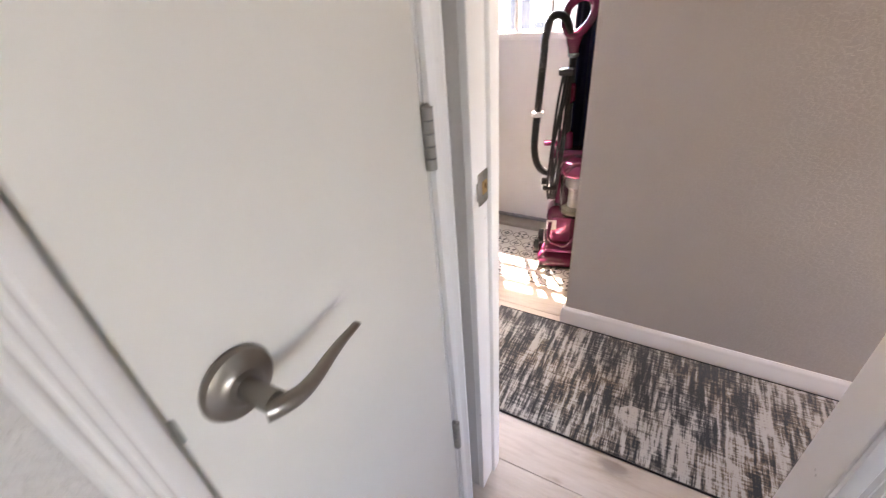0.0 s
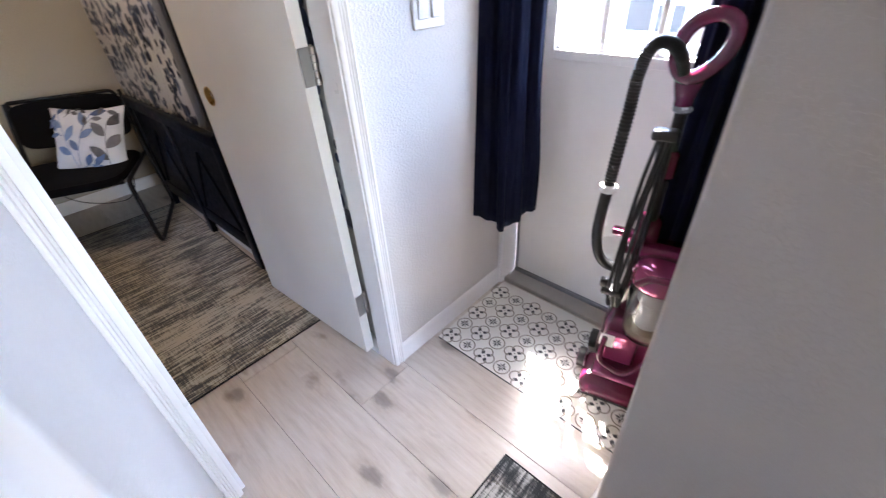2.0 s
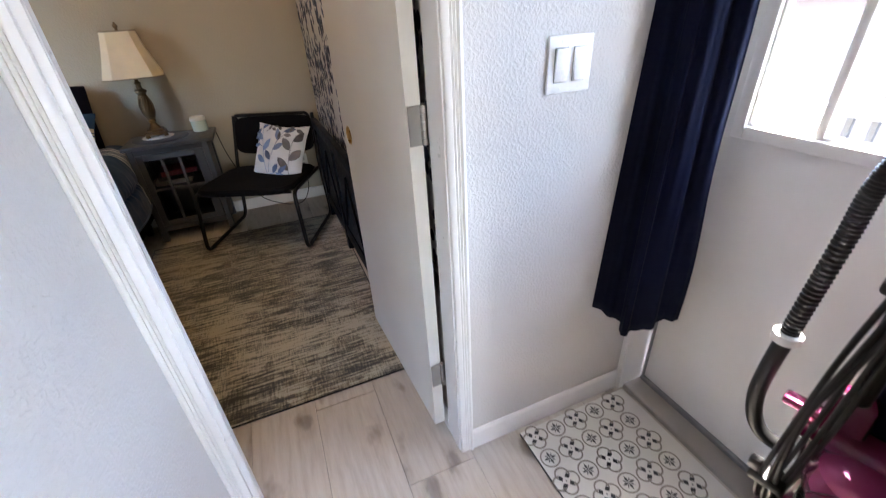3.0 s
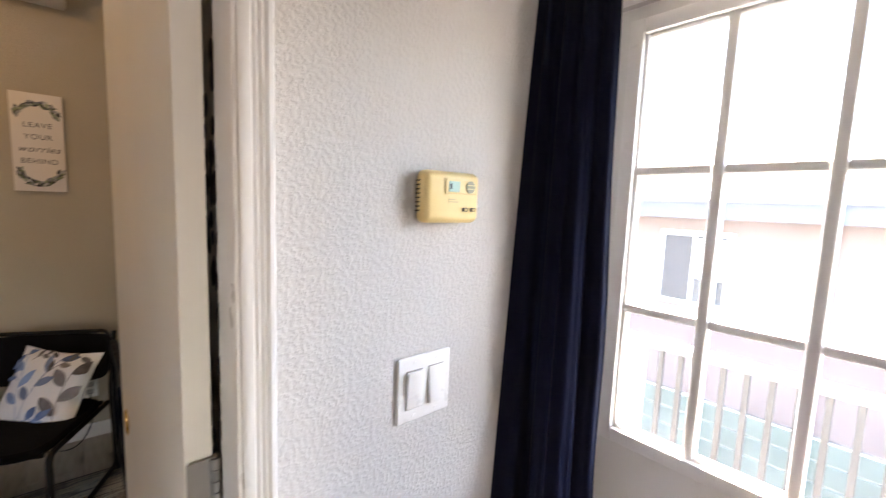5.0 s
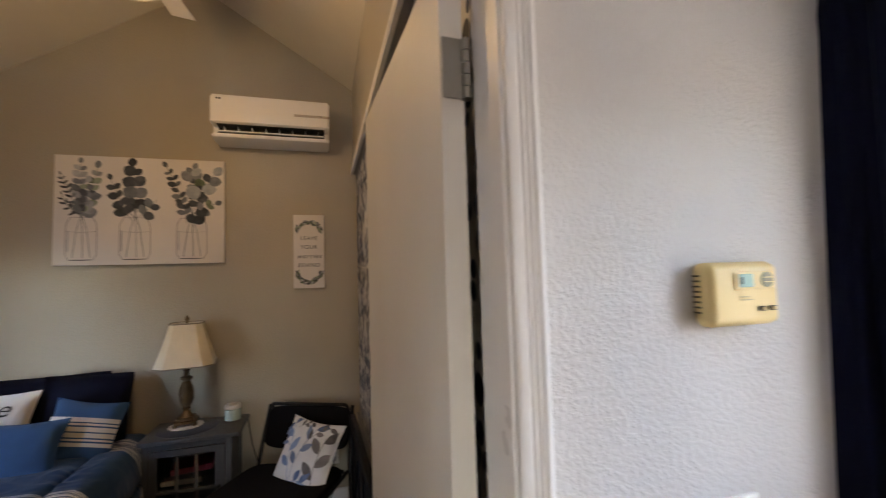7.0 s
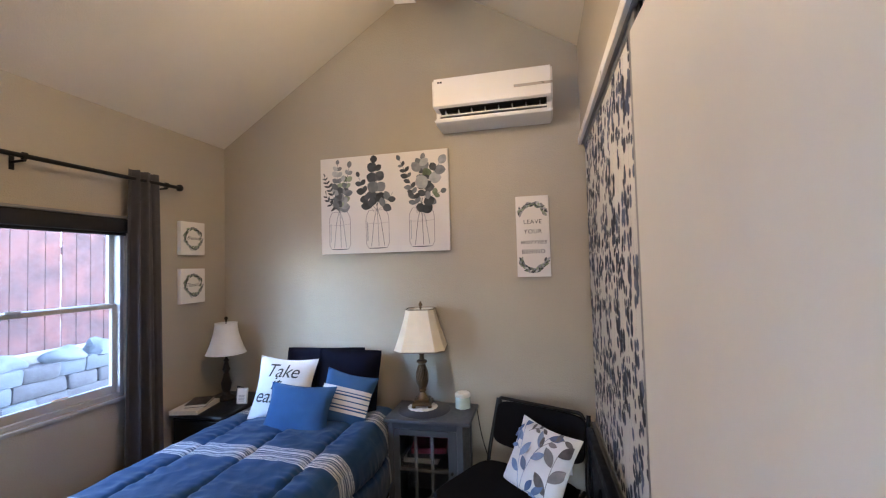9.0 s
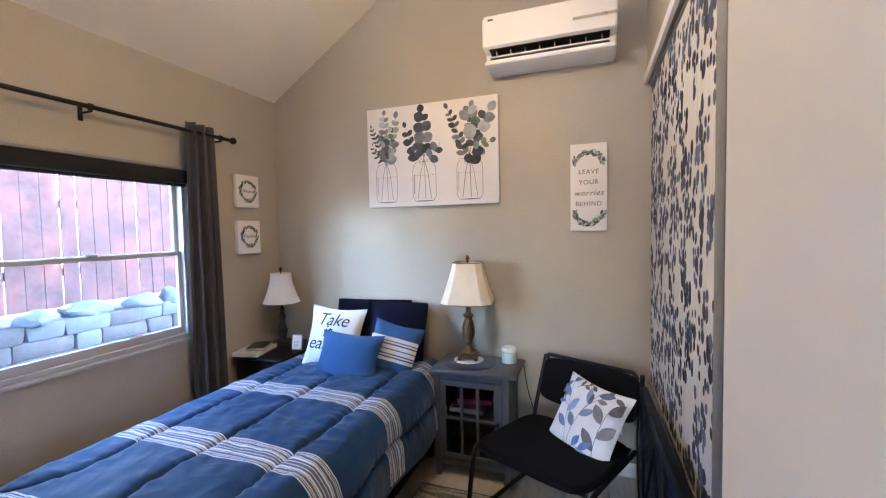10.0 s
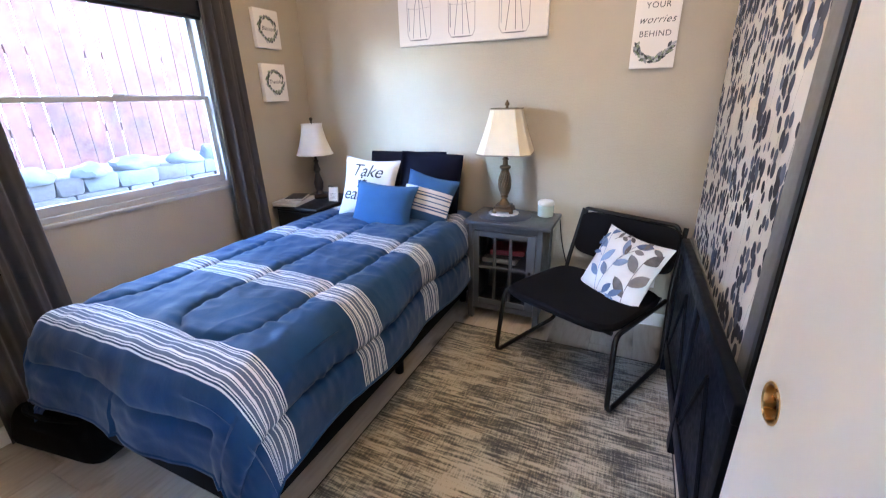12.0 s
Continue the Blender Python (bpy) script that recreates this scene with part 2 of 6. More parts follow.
def lathe(bm, profile, centre=(0, 0, 0), seg=28, squash=(1, 1)):
    """Rings of (radius, height) turned about a vertical axis."""
    rings = []
    for r, z in profile:
        rings.append([bm.verts.new((centre[0] + squash[0] * max(r, 1e-4) * math.cos(2 * math.pi * i / seg),
                                    centre[1] + squash[1] * max(r, 1e-4) * math.sin(2 * math.pi * i / seg), centre[2] + z)) for i in range(seg)])
    for a, b in zip(rings, rings[1:]):
        for i in range(seg):
            bm.faces.new((a[i], a[(i + 1) % seg], b[(i + 1) % seg], b[i]))
    bm.faces.new(list(reversed(rings[0])))
    bm.faces.new(rings[-1])
    return bm


def rod(bm, p, q, r, seg=16, r2=None):
    p, q = Vector(p), Vector(q)
    d = q - p
    g = bmesh.ops.create_cone(bm, cap_ends=True, segments=seg, radius1=r, radius2=r if r2 is None else r2, depth=d.length)
    m = Matrix.Translation((p + q) / 2) @ d.to_track_quat("Z", "Y").to_matrix().to_4x4()
    bmesh.ops.transform(bm, matrix=m, verts=g["verts"])
    return bm


def tube(bm, pts, r, seg=12, smooth_steps=0, ribs=0.0):
    """A round tube along a line of points; ribs makes every other ring larger."""
    pts = [Vector(p) for p in pts]
    if smooth_steps:
        out = []
        n = len(pts)
        for i in range(n - 1):
            p0, p1, p2, p3 = pts[max(i - 1, 0)], pts[i], pts[i + 1], pts[min(i + 2, n - 1)]
            for s in range(smooth_steps):
                t = s / smooth_steps
                out.append(0.5 * ((2 * p1) + (-p0 + p2) * t + (2 * p0 - 5 * p1 + 4 * p2 - p3) * t * t + (-p0 + 3 * p1 - 3 * p2 + p3) * t ** 3))
        pts = out + [pts[-1]]
    rings, up = [], Vector((0.123, 0.456, 0.881)).normalized()
    for i, p in enumerate(pts):
        d = (pts[min(i + 1, len(pts) - 1)] - pts[max(i - 1, 0)]).normalized()
        u = (up - d * up.dot(d)).normalized()
        up = u
        w = d.cross(u)
        rr = r * (1 + (ribs if i % 2 else 0))
        rings.append([bm.verts.new(p + rr * (math.cos(2 * math.pi * k / seg) * u + math.sin(2 * math.pi * k / seg) * w)) for k in range(seg)])
    for a, b in zip(rings, rings[1:]):
        for k in range(seg):
            bm.faces.new((a[k], a[(k + 1) % seg], b[(k + 1) % seg], b[k]))
    bm.faces.new(list(reversed(rings[0])))
    bm.faces.new(rings[-1])
    bmesh.ops.recalc_face_normals(bm, faces=bm.faces)
    return bm


def rounded(pts, r, steps=5):
    """Round the inner corners of a line of points."""
    pts = [Vector(p) for p in pts]
    out = [pts[0]]
    for a, b, c in zip(pts, pts[1:], pts[2:]):
        u, w = (a - b), (c - b)
        k = min(r, u.length / 2.01, w.length / 2.01)
        p, q = b + u.normalized() * k, b + w.normalized() * k
        for s in range(steps + 1):
            t = s / steps
            out.append((1 - t) ** 2 * p + 2 * t * (1 - t) * b + t * t * q)
    return out + [pts[-1]]


def finish(bm, name, mat, smooth):
    me = bpy.data.meshes.new(name)
    bm.to_mesh(me)
    bm.free()
    me.materials.append(mat)
    if smooth:
        me.shade_smooth()
        me.set_sharp_from_angle(angle=radians(38))
    return me


def part(name, bm, mat, parent=None, label="", smooth=True):
    ob = new(name, finish(bm, name, mat, smooth))
    ob.parent = parent
    return tagged(ob, label)


def thing(name, label, category, at=None, group="", kind=""):
    ob = new(name)
    if at is not None:
        ob.matrix_world = at
    return tagged(ob, label, category, group, kind)


def structure(name, bm, mat, label, category="wall", smooth=False):
    return tagged(part(name, bm, mat, None, "", smooth), label, category, "", "structure")


B = bmesh.new
XH, XB = -0.955, -1.040          # hall and bedroom faces of the wall between them
XA, YW, YC = -3.50, -1.06, 1.49  # far wall, window wall, closet plane of the bedroom
YE = 2.13                        # face of the outer wall in the entry
RIDGE_Y, RIDGE_Z, EAVE_W, EAVE_C = 0.53, 3.45, 2.435, 2.86
HALL_Z = 1.96
DY0, DY1, DZ = 0.885, 1.480, 1.965  # bedroom doorway

# ---- large structure ----
structure("floor", box(B(), -3.7, 2.6, -1.3, 2.32, -0.06, -0.004), JOINT, "dark floor bed under pale plank boards", "floor")
structure("wall_far", prism(B(), [(YW - 0.1, 0), (2.2, 0), (2.2, EAVE_C - 0.4), (YC, EAVE_C + 0.004), (RIDGE_Y, RIDGE_Z), (YW - 0.1, EAVE_W - 0.06)], "x", XA - 0.1, XA), WALL_BED, "taupe textured gable wall of the bedroom")

b = B()
WX0, WX1, WZ0, WZ1 = -2.735, -1.74, 0.85, 1.80
for a in ((XA, WX0, 0, 2.46), (WX1, XB, 0, 2.46), (WX0, WX1, 0, WZ0), (WX0, WX1, WZ1, 2.46)):
    box(b, a[0], a[1], YW - 0.10, YW, a[2], a[3])
structure("wall_window", b, WALL_BED, "taupe textured bedroom wall with a wide window opening")

b = B()
prism(b, [(YW, 0), (DY0 - 0.014, 0), (DY0 - 0.014, EAVE_C), (RIDGE_Y, RIDGE_Z), (YW, EAVE_W)], "x", XB, XB + 0.04)
prism(b, [(DY0 - 0.014, DZ + 0.014), (DY1 + 0.014, DZ + 0.014), (DY1 + 0.014, EAVE_C), (DY0 - 0.014, 3.24)], "x", XB, XB + 0.04)
box(b, XB, XB + 0.04, DY1 + 0.014, 2.2, 0, EAVE_C)
structure("wall_door_bedroom_side", b, WALL_BED, "taupe bedroom side of the wall round the doorway")
b = B()
box(b, XB + 0.04, XH, YW, DY0 - 0.014, 0, HALL_Z + 0.3)
box(b, XB + 0.04, XH, DY0 - 0.014, DY1 + 0.014, DZ + 0.014, HALL_Z + 0.3)
box(b, XB + 0.04, XH, DY1 + 0.014, 2.25, 0, HALL_Z + 0.3)
structure("wall_door_hall_side", b, WALL_HALL, "pale grey knockdown-textured hall wall with doorway")

# bedroom ceiling, two slopes
b = B()
prism(b, [(YW - 0.1, EAVE_W - 0.062), (RIDGE_Y, RIDGE_Z), (RIDGE_Y, RIDGE_Z + 0.1), (YW - 0.1, EAVE_W + 0.04)], "x", XA - 0.1, XB + 0.045)
prism(b, [(RIDGE_Y, RIDGE_Z), (2.25, EAVE_C - 0.482), (2.25, EAVE_C - 0.38), (RIDGE_Y, RIDGE_Z + 0.1)], "x", XA - 0.1, XB + 0.045)
structure("ceiling", b, CEIL_BED, "cream vaulted bedroom ceiling meeting at a ridge", "ceiling")
structure("ceiling_hall", box(B(), XH, 2.6, -1.3, 2.32, HALL_Z, HALL_Z + 0.08), CEIL_HALL, "white flat textured hall ceiling", "ceiling")

# closet side of the bedroom: header above, low wall below, recess behind
CZ0, CZ1 = 0.56, 2.245
structure("wall_closet_header", box(B(), XA, XB, YC, YC + 0.09, CZ1, EAVE_C + 0.02), WALL_BED, "taupe wall above the closet doors")
structure("wall_closet_base", box(B(), XA, XB, YC, YC + 0.09, 0, CZ0), WALL_BED, "taupe low wall under the closet doors")
structure("wall_closet_back", box(B(), XA, XB, 2.1, 2.2, 0, 2.7), WALL_BED, "plain back wall of the closet")

# hall: walls, inner doorway, far ends
structure("wall_hall_south", box(B(), XH, -0.214, 0.745, 0.850, 0, HALL_Z), WALL_HALL, "pale grey hall wall beside the bedroom doorway")
structure("wall_doorway_right", box(B(), 0.394, 2.5, 0.745, 0.850, 0, HALL_Z), WALL_HALL, "pale grey wall beside the inner doorway")
structure("wall_doorway_head", box(B(), -0.214, 0.394, 0.745, 0.850, DZ + 0.004, HALL_Z), WALL_HALL, "pale grey wall over the inner doorway")
for x0, x1, y0, y1, z0 in ((-0.345, -0.230, -1.2, 0.243, 0), (-0.345, -0.230, 0.682, 0.709, 0), (-0.345, -0.320, 0.709, 0.745, 0), (-0.345, -0.230, 0.243, 0.682, DZ + 0.004)):
    structure("wall_linen", box(B(), x0, x1, y0, y1, z0, HALL_Z), WALL_HALL, "pale grey wall round the narrow closet door")
# unseen end wall; both openings are added to let light in
b = B()
for y0, y1, z0, z1 in ((-1.3, -0.90, 0, HALL_Z), (-0.90, -0.40, 0, 0.8), (-0.90, -0.40, 1.85, HALL_Z), (-0.40, 0.95, 0, HALL_Z), (1.40, 2.3, 0, HALL_Z), (0.95, 1.40, 0, 0.5), (0.95, 1.40, 1.6, HALL_Z)):
    box(b, 2.5, 2.6, y0, y1, z0, z1)
structure("wall_hall_east_end", b, WALL_HALL, "pale grey end wall with two added openings for light")
structure("wall_hall_block", box(B(), -0.182, 2.5, 1.492, 2.30, 0, HALL_Z, 0.012, 3), WALL_GREIGE, "greige textured wall with rounded corner")
structure("wall_back_room_end", box(B(), -0.345, 2.5, -1.3, -1.2, 0, HALL_Z), WALL_HALL, "plain pale grey wall closing the back room")

# outer wall round the entry door
EX0, EX1, EZ = -0.935, -0.235, 1.875
b = B()
box(b, XH, EX0, YE, 2.30, 0, HALL_Z)
box(b, EX1, -0.182, YE, 2.30, 0, HALL_Z)
box(b, EX0, EX1, YE, 2.30, EZ, HALL_Z)
structure("wall_entry", b, WALL_HALL, "narrow outer wall round the entry door")

# ---- trim ----
PROFILE = [(0, 0), (0, 0.009), (0.004, 0.012), (0.013, 0.013), (0.015, 0.010), (0.019, 0.013), (0.022, 0.010), (0.026, 0.014),
           (0.029, 0.011), (0.033, 0.016), (0.038, 0.016), (0.040, 0.013), (0.040, 0)]


def casing(name, at, along, out, z0, z1, label, wide=0.040, mat=None):
    """A moulded board standing from z0 to z1: along and out are flat unit directions."""
    k = wide / 0.040
    pts = [(at[0] + along[0] * u * k + out[0] * v, at[1] + along[1] * u * k + out[1] * v) for u, v in PROFILE]
    ob = part(name, prism(B(), pts, "z", z0, z1), mat or TRIM)
    return tagged(ob, label, "door casing", "", "structure")


def head_casing(name, axis, a0, a1, face, out, z0, label):
    """The same moulding lying over a doorway."""
    pts = [(face + out * v, z0 + u) for u, v in PROFILE]
    ob = part(name, prism(B(), pts, axis, a0, a1), TRIM)
    return tagged(ob, label, "door casing", "", "structure")


def jamb(name, x0, x1, y0, y1, z1, label):
    return tagged(part(name, box(B(), x0, x1, y0, y1, 0, z1, 0.0015, 1), TRIM), label, "door frame", "", "structure")


# bedroom doorway
casing("trim_bedroom_door", (XH, DY1 + 0.004), (0, 1), (1, 0), 0, DZ + 0.03, "white ribbed casing on the hinge side of the bedroom door")
casing("trim_bedroom_door", (XH, DY0 + 0.004), (0, -1), (1, 0), 0, DZ + 0.03, "white ribbed casing on the latch side of the bedroom door")
jamb("trim_bedroom_jamb", XB, XH, DY0 - 0.014, DY0, DZ, "white door jamb of the bedroom")
jamb("trim_bedroom_jamb", XB, XH, DY1, DY1 + 0.014, DZ, "white door jamb on the hinge side")
jamb("trim_bedroom_head", XB, XH, DY0 - 0.014, DY1 + 0.014, DZ + 0.014, "white head of the bedroom door frame").data.transform(Matrix.Diagonal((1, 1, 0.014 / (DZ + 0.014), 1)))
bpy.data.objects["trim_bedroom_head"].location.z = DZ
casing("trim_bedroom_stop", (XB + 0.05, DY0), (1, 0), (0, 1), 0, DZ, "white door stop strip", 0.03)
# inner doorway
jamb("trim_inner_jamb", -0.214, -0.200, 0.745, 0.856, DZ, "white jamb of the inner doorway")
jamb("trim_inner_jamb", 0.380, 0.394, 0.745, 0.850, DZ, "white jamb of the inner doorway")
structure("trim_inner_stop", box(B(), -0.202, -0.191, 0.800, 0.834, 0, DZ, 0.003, 2), TRIM, "white door stop strip", "door frame", True)
casing("trim_inner_door", (-0.204, 0.850), (-1, 0), (0, 1), 0, DZ + 0.03, "white ribbed casing of the inner doorway", 0.055)
casing("trim_inner_door", (0.384, 0.850), (1, 0), (0, 1), 0, DZ + 0.03, "white ribbed casing of the inner doorway", 0.055)
head_casing("trim_inner_head", "x", -0.26, 0.44, 0.850, 1, DZ + 0.002, "white casing over the inner doorway")
casing("trim_inner_room_side", (0.384, 0.745), (1, 0), (0, -1), 0, DZ + 0.03, "white ribbed casing of the inner doorway", 0.055)

strike = thing("strike_plate", "satin nickel strike plate on the white door jamb", "strike plate", pose(-0.200, 0.785, 0.892))
part("plate", box(B(), 0, 0.0022, -0.020, 0.022, -0.029, 0.029, 0.002, 2), STEEL, strike)
part("latch_hole", box(B(), 0.0022, 0.0032, -0.008, 0.010, -0.012, 0.012, 0.0004, 1), BRASS, strike, "worn brass latch opening")
part("curved_lip", box(B(), 0.0005, 0.0035, -0.028, -0.019, -0.016, 0.016, 0.001, 1), STEEL, strike)
for z in (-0.021, 0.021):
    part("screw", rod(B(), (0.002, 0.001, z), (0.0032, 0.001, z), 0.0035, 12), STEEL, strike)


def hinge(parent, at, turn, h=0.087):
    """A butt hinge: two leaves, a knuckled pin and its screws."""
    m = at @ pose(0, 0, 0, 0, 0, turn)
    b = B()
    box(b, 0.002, 0.036, -0.0022, 0.0006, -h / 2, h / 2, 0.0006, 1)
    for k in range(5):
        z = -h / 2 + h * k / 5
        rod(b, (0, 0, z + 0.0006), (0, 0, z + h / 5 - 0.0010), 0.0082, 14)
    rod(b, (0, 0, h / 2), (0, 0, h / 2 + 0.004), 0.005, 12, 0.002)
    b.transform(m)
    ob = part("hinge", b, STEEL, parent, "worn satin steel butt hinge")
    for k, z in enumerate((-0.03, 0, 0.03)):
        s = B()
        rod(s, (0.014 + 0.010 * (k % 2), -0.0021, z), (0.014 + 0.010 * (k % 2), -0.0032, z), 0.0034, 10)
        s.transform(m)
        part("screw", s, NICKEL, ob)
    return ob


# narrow closet door with the lever
door_a = thing("door_1", "cream painted flush closet door, shut, with a nickel lever", "door", pose(-0.230, 0, 0), "", "structure")
part("door_leaf", box(B(), -0.036, -0.001, 0.260, 0.665, 0.012, DZ - 0.003, 0.002, 2), DOOR_PAINT, door_a)
for y0, y1 in ((0.243, 0.2565), (0.6685, 0.682)):
    part("door_jamb", box(B(), -0.10, -0.002, y0, y1, 0, DZ, 0.001, 1), TRIM, door_a)
for z in (1.70, 1.009, 0.340):
    hinge(door_a, Matrix.Translation((0.006, 0.667, z)), 90, 0.087)
casing("trim_closet_door", (-0.230, 0.672), (0, 1), (1, 0), 0, DZ + 0.03, "white ribbed casing of the closet door", 0.036)
casing("trim_closet_door", (-0.230, 0.253), (0, -1), (1, 0), 0, DZ + 0.03, "white ribbed casing of the closet door", 0.045)
lever = thing("door_lever", "satin nickel curved door lever on a round rosette", "door handle", pose(-0.231, 0.316, 0.900))
b = lathe(B(), [(0.001, 0.0), (0.034, 0.0), (0.0355, 0.004), (0.033, 0.009), (0.026, 0.012), (0.020, 0.013), (0.017, 0.016), (0.001, 0.017)], seg=40)
b.transform(pose(0, 0, 0, 0, 90, 0))
part("rosette", b, NICKEL, lever)
part("neck", rod(B(), (0.012, 0, 0), (0.052, 0, 0), 0.0105, 20), NICKEL, lever)
curve_pts = [(0.050, -0.010, -0.002), (0.056, 0.004, -0.004), (0.058, 0.022, -0.009), (0.056, 0.042, -0.011), (0.052, 0.064, -0.009), (0.048, 0.086, -0.006), (0.044, 0.110, -0.004)]
b = tube(B(), curve_pts, 0.0085, 14, 6)
for v in b.verts:
    t = min(1, max(0, (v.co.y + 0.01) / 0.11))
    mid_x, k = 0.054, 1.15 - 0.75 * t
    v.co.x = mid_x + (v.co.x - mid_x) * (0.55 + 0.45 * (1 - t))
    v.co.z = (v.co.z + 0.007 * t) * k - 0.007 * t
part("lever", b, NICKEL, lever)
part("latch", box(B(), -0.003, 0.0025, -0.0575, -0.0535, -0.014, 0.014, 0.001, 1), STEEL, lever, "nickel latch face in the door's edge")

# bedroom door leaf, standing open
leaf = thing("door_2", "cream flush bedroom door, standing wide open, brass-lined bore", "door", pose(-1.047, 1.473, 0, 0, 0, 183.2), "", "structure")
HOLE = (0.578, 0.899, 0.028)
b = B()
for x0, x1, z0, z1 in ((0.007, 0.513, 0.040, 1.955), (0.643, 0.657, 0.040, 1.955), (0.513, 0.643, 0.040, 0.834), (0.513, 0.643, 0.964, 1.955)):
    box(b, x0, x1, 0.002, 0.037, z0, z1)
ring = []
for k in range(32):
    a = 2 * math.pi * k / 32
    c, e = math.cos(a), math.sin(a)
    q = 0.065 / max(abs(c), abs(e))
    ring.append([b.verts.new((HOLE[0] + rr * c, y, HOLE[1] + rr * e)) for rr in (HOLE[2], q) for y in (0.002, 0.037)])
for k in range(32):
    p, q = ring[k], ring[(k + 1) % 32]
    for u, v in ((0, 2), (3, 1), (1, 0)):
        b.faces.new((p[u], p[v], q[v], q[u]))
bmesh.ops.recalc_face_normals(b, faces=b.faces)
part("door_leaf", b, DOOR_PAINT, leaf, "", False)
for z in (1.787, 1.036, 0.270):
    hinge(leaf, Matrix.Translation((0.0, 0.0, z)), 90)
for y, turn in ((0.0372, -90), (0.0018, 90)):
    b = lathe(B(), [(0.0265, -0.015), (0.0270, 0.0), (0.0315, 0.0), (0.0315, 0.0015), (0.0290, 0.0028), (0.0262, 0.001), (0.0250, -0.015)], seg=40)
    for f in [f for f in b.faces if len(f.verts) > 4]:
        b.faces.remove(f)
    b.transform(Matrix.Translation((HOLE[0], y, HOLE[1])) @ pose(0, 0, 0, turn, 0, 0))
    part("bore_ring", b, BRASS, leaf, "round brass ring lining a bored hole")
part("edge_latch", box(B(), 0.6555, 0.6585, 0.010, 0.030, 0.87, 0.93, 0.001, 1), STEEL, leaf)


def baseboard(x0, y0, x1, y1, out, label="white baseboard with a rounded top"):
    """A board along the foot of a wall; out points into the room."""
    prof = [(0, 0), (0.012, 0), (0.012, 0.055), (0.010, 0.060), (0.011, 0.064), (0.008, 0.074), (0.003, 0.080), (0, 0.080)]
    if x0 == x1:
        pts = [(x0 + out * u, z) for u, z in prof]
        b = prism(B(), pts, "y", y0, y1)
    else:
        pts = [(y0 + out * u, z) for u, z in prof]
        b = prism(B(), pts, "x", x0, x1)
    return structure("baseboard", b, TRIM, label, "baseboard", True)


baseboard(XH, DY1 + 0.044, XH, YE, 1)
baseboard(-0.182, 1.492, 2.5, 1.492, -1)
baseboard(-0.182, 1.480, -0.182, 2.30, -1)
baseboard(0.44, 0.850, 2.5, 0.850, 1)
baseboard(XH + 0.014, 0.850, -0.246, 0.850, 1)
baseboard(-0.230, -1.2, -0.230, 0.206, 1)
baseboard(XA, YW, XA, YC, 1)
baseboard(XA + 0.012, YW, XB, YW, 1)
baseboard(XA + 0.012, YC, XB, YC, -1)
baseboard(XB, YW + 0.012, XB, DY0 - 0.05, -1)

# ---- entry ----
# outer door, nine panes
ed = thing("door_3", "off-white outer door with nine glazed panes, shut", "door", pose(0, 0, 0), "", "structure")
GX0, GX1, GZ0, GZ1 = -0.828, -0.353, 0.968, 1.812
b = B()
for x0, x1, z0, z1 in ((EX0 + 0.012, GX0, 0.03, 1.866), (GX1, EX1 - 0.012, 0.03, 1.866), (GX0, GX1, 0.03, GZ0), (GX0, GX1, GZ1, 1.866)):
    box(b, x0, x1, 2.222, 2.262, z0, z1)
part("door_slab", b, EXT_DOOR, ed)
b = B()
for x0, x1, z0, z1 in ((GX0 - 0.024, GX0 + 0.006, GZ0 - 0.024, GZ1 + 0.024), (GX1 - 0.006, GX1 + 0.024, GZ0 - 0.024, GZ1 + 0.024),
                       (GX0 + 0.006, GX1 - 0.006, GZ0 - 0.024, GZ0 + 0.006), (GX0 + 0.006, GX1 - 0.006, GZ1 - 0.006, GZ1 + 0.024)):
    box(b, x0, x1, 2.206, 2.2225, z0, z1, 0.004, 2)
part("glazing_frame", b, TRIM, ed, "white moulded glazing frame")
b = B()
for x0, x1, z0, z1 in ((GX0 + 0.004, GX0 + 0.014, GZ0, GZ1), (GX1 - 0.014, GX1 - 0.004, GZ0, GZ1), (GX0 + 0.014, GX1 - 0.014, GZ0 + 0.004, GZ0 + 0.014), (GX0 + 0.014, GX1 - 0.014, GZ1 - 0.014, GZ1 - 0.004)):
    box(b, x0, x1, 2.216, 2.240, z0, z1, 0.003, 1)
part("glazing_bead", b, TRIM, ed)
for x in (-0.670, -0.510):
    b = B()
    box(b, x - 0.010, x + 0.010, 2.214, 2.246, GZ0 + 0.004, GZ1 - 0.004, 0.005, 2)
    part("upright_bar", b, TRIM, ed)
for z in (1.245, 1.534):
    for x0, x1 in ((GX0 + 0.004, -0.680), (-0.660, -0.520), (-0.500, GX1 - 0.004)):
        part("cross_bar", box(B(), x0, x1, 2.215, 2.245, z - 0.009, z + 0.009, 0.005, 2), TRIM, ed)
XS, ZS = (GX0 + 0.004, -0.670, -0.510, GX1 - 0.004), (GZ0 + 0.004, 1.245, 1.534, GZ1 - 0.004)
for i in range(3):
    for j in range(3):
        p = part("pane", box(B(), XS[i], XS[i + 1], 2.229, 2.232, ZS[j], ZS[j + 1]), GLASS, ed)
        p.visible_shadow = False
part("bottom_sweep", box(B(), EX0 + 0.012, EX1 - 0.012, 2.208, 2.224, 0.022, 0.040, 0.003, 1), ALU, ed, "grey metal door sweep")
part("kick_strip", box(B(), EX0 + 0.012, EX0 + 0.020, 2.212, 2.222, 0.03, 1.866, 0.002, 1), ALU, ed)
structure("threshold", box(B(), EX0, EX1, 2.140, 2.30, -0.004, 0.020, 0.006, 2), plain("threshold_wood", (0.36, 0.32, 0.28), 0.5, vary=0.15), "worn pale threshold under the outer door", "threshold")
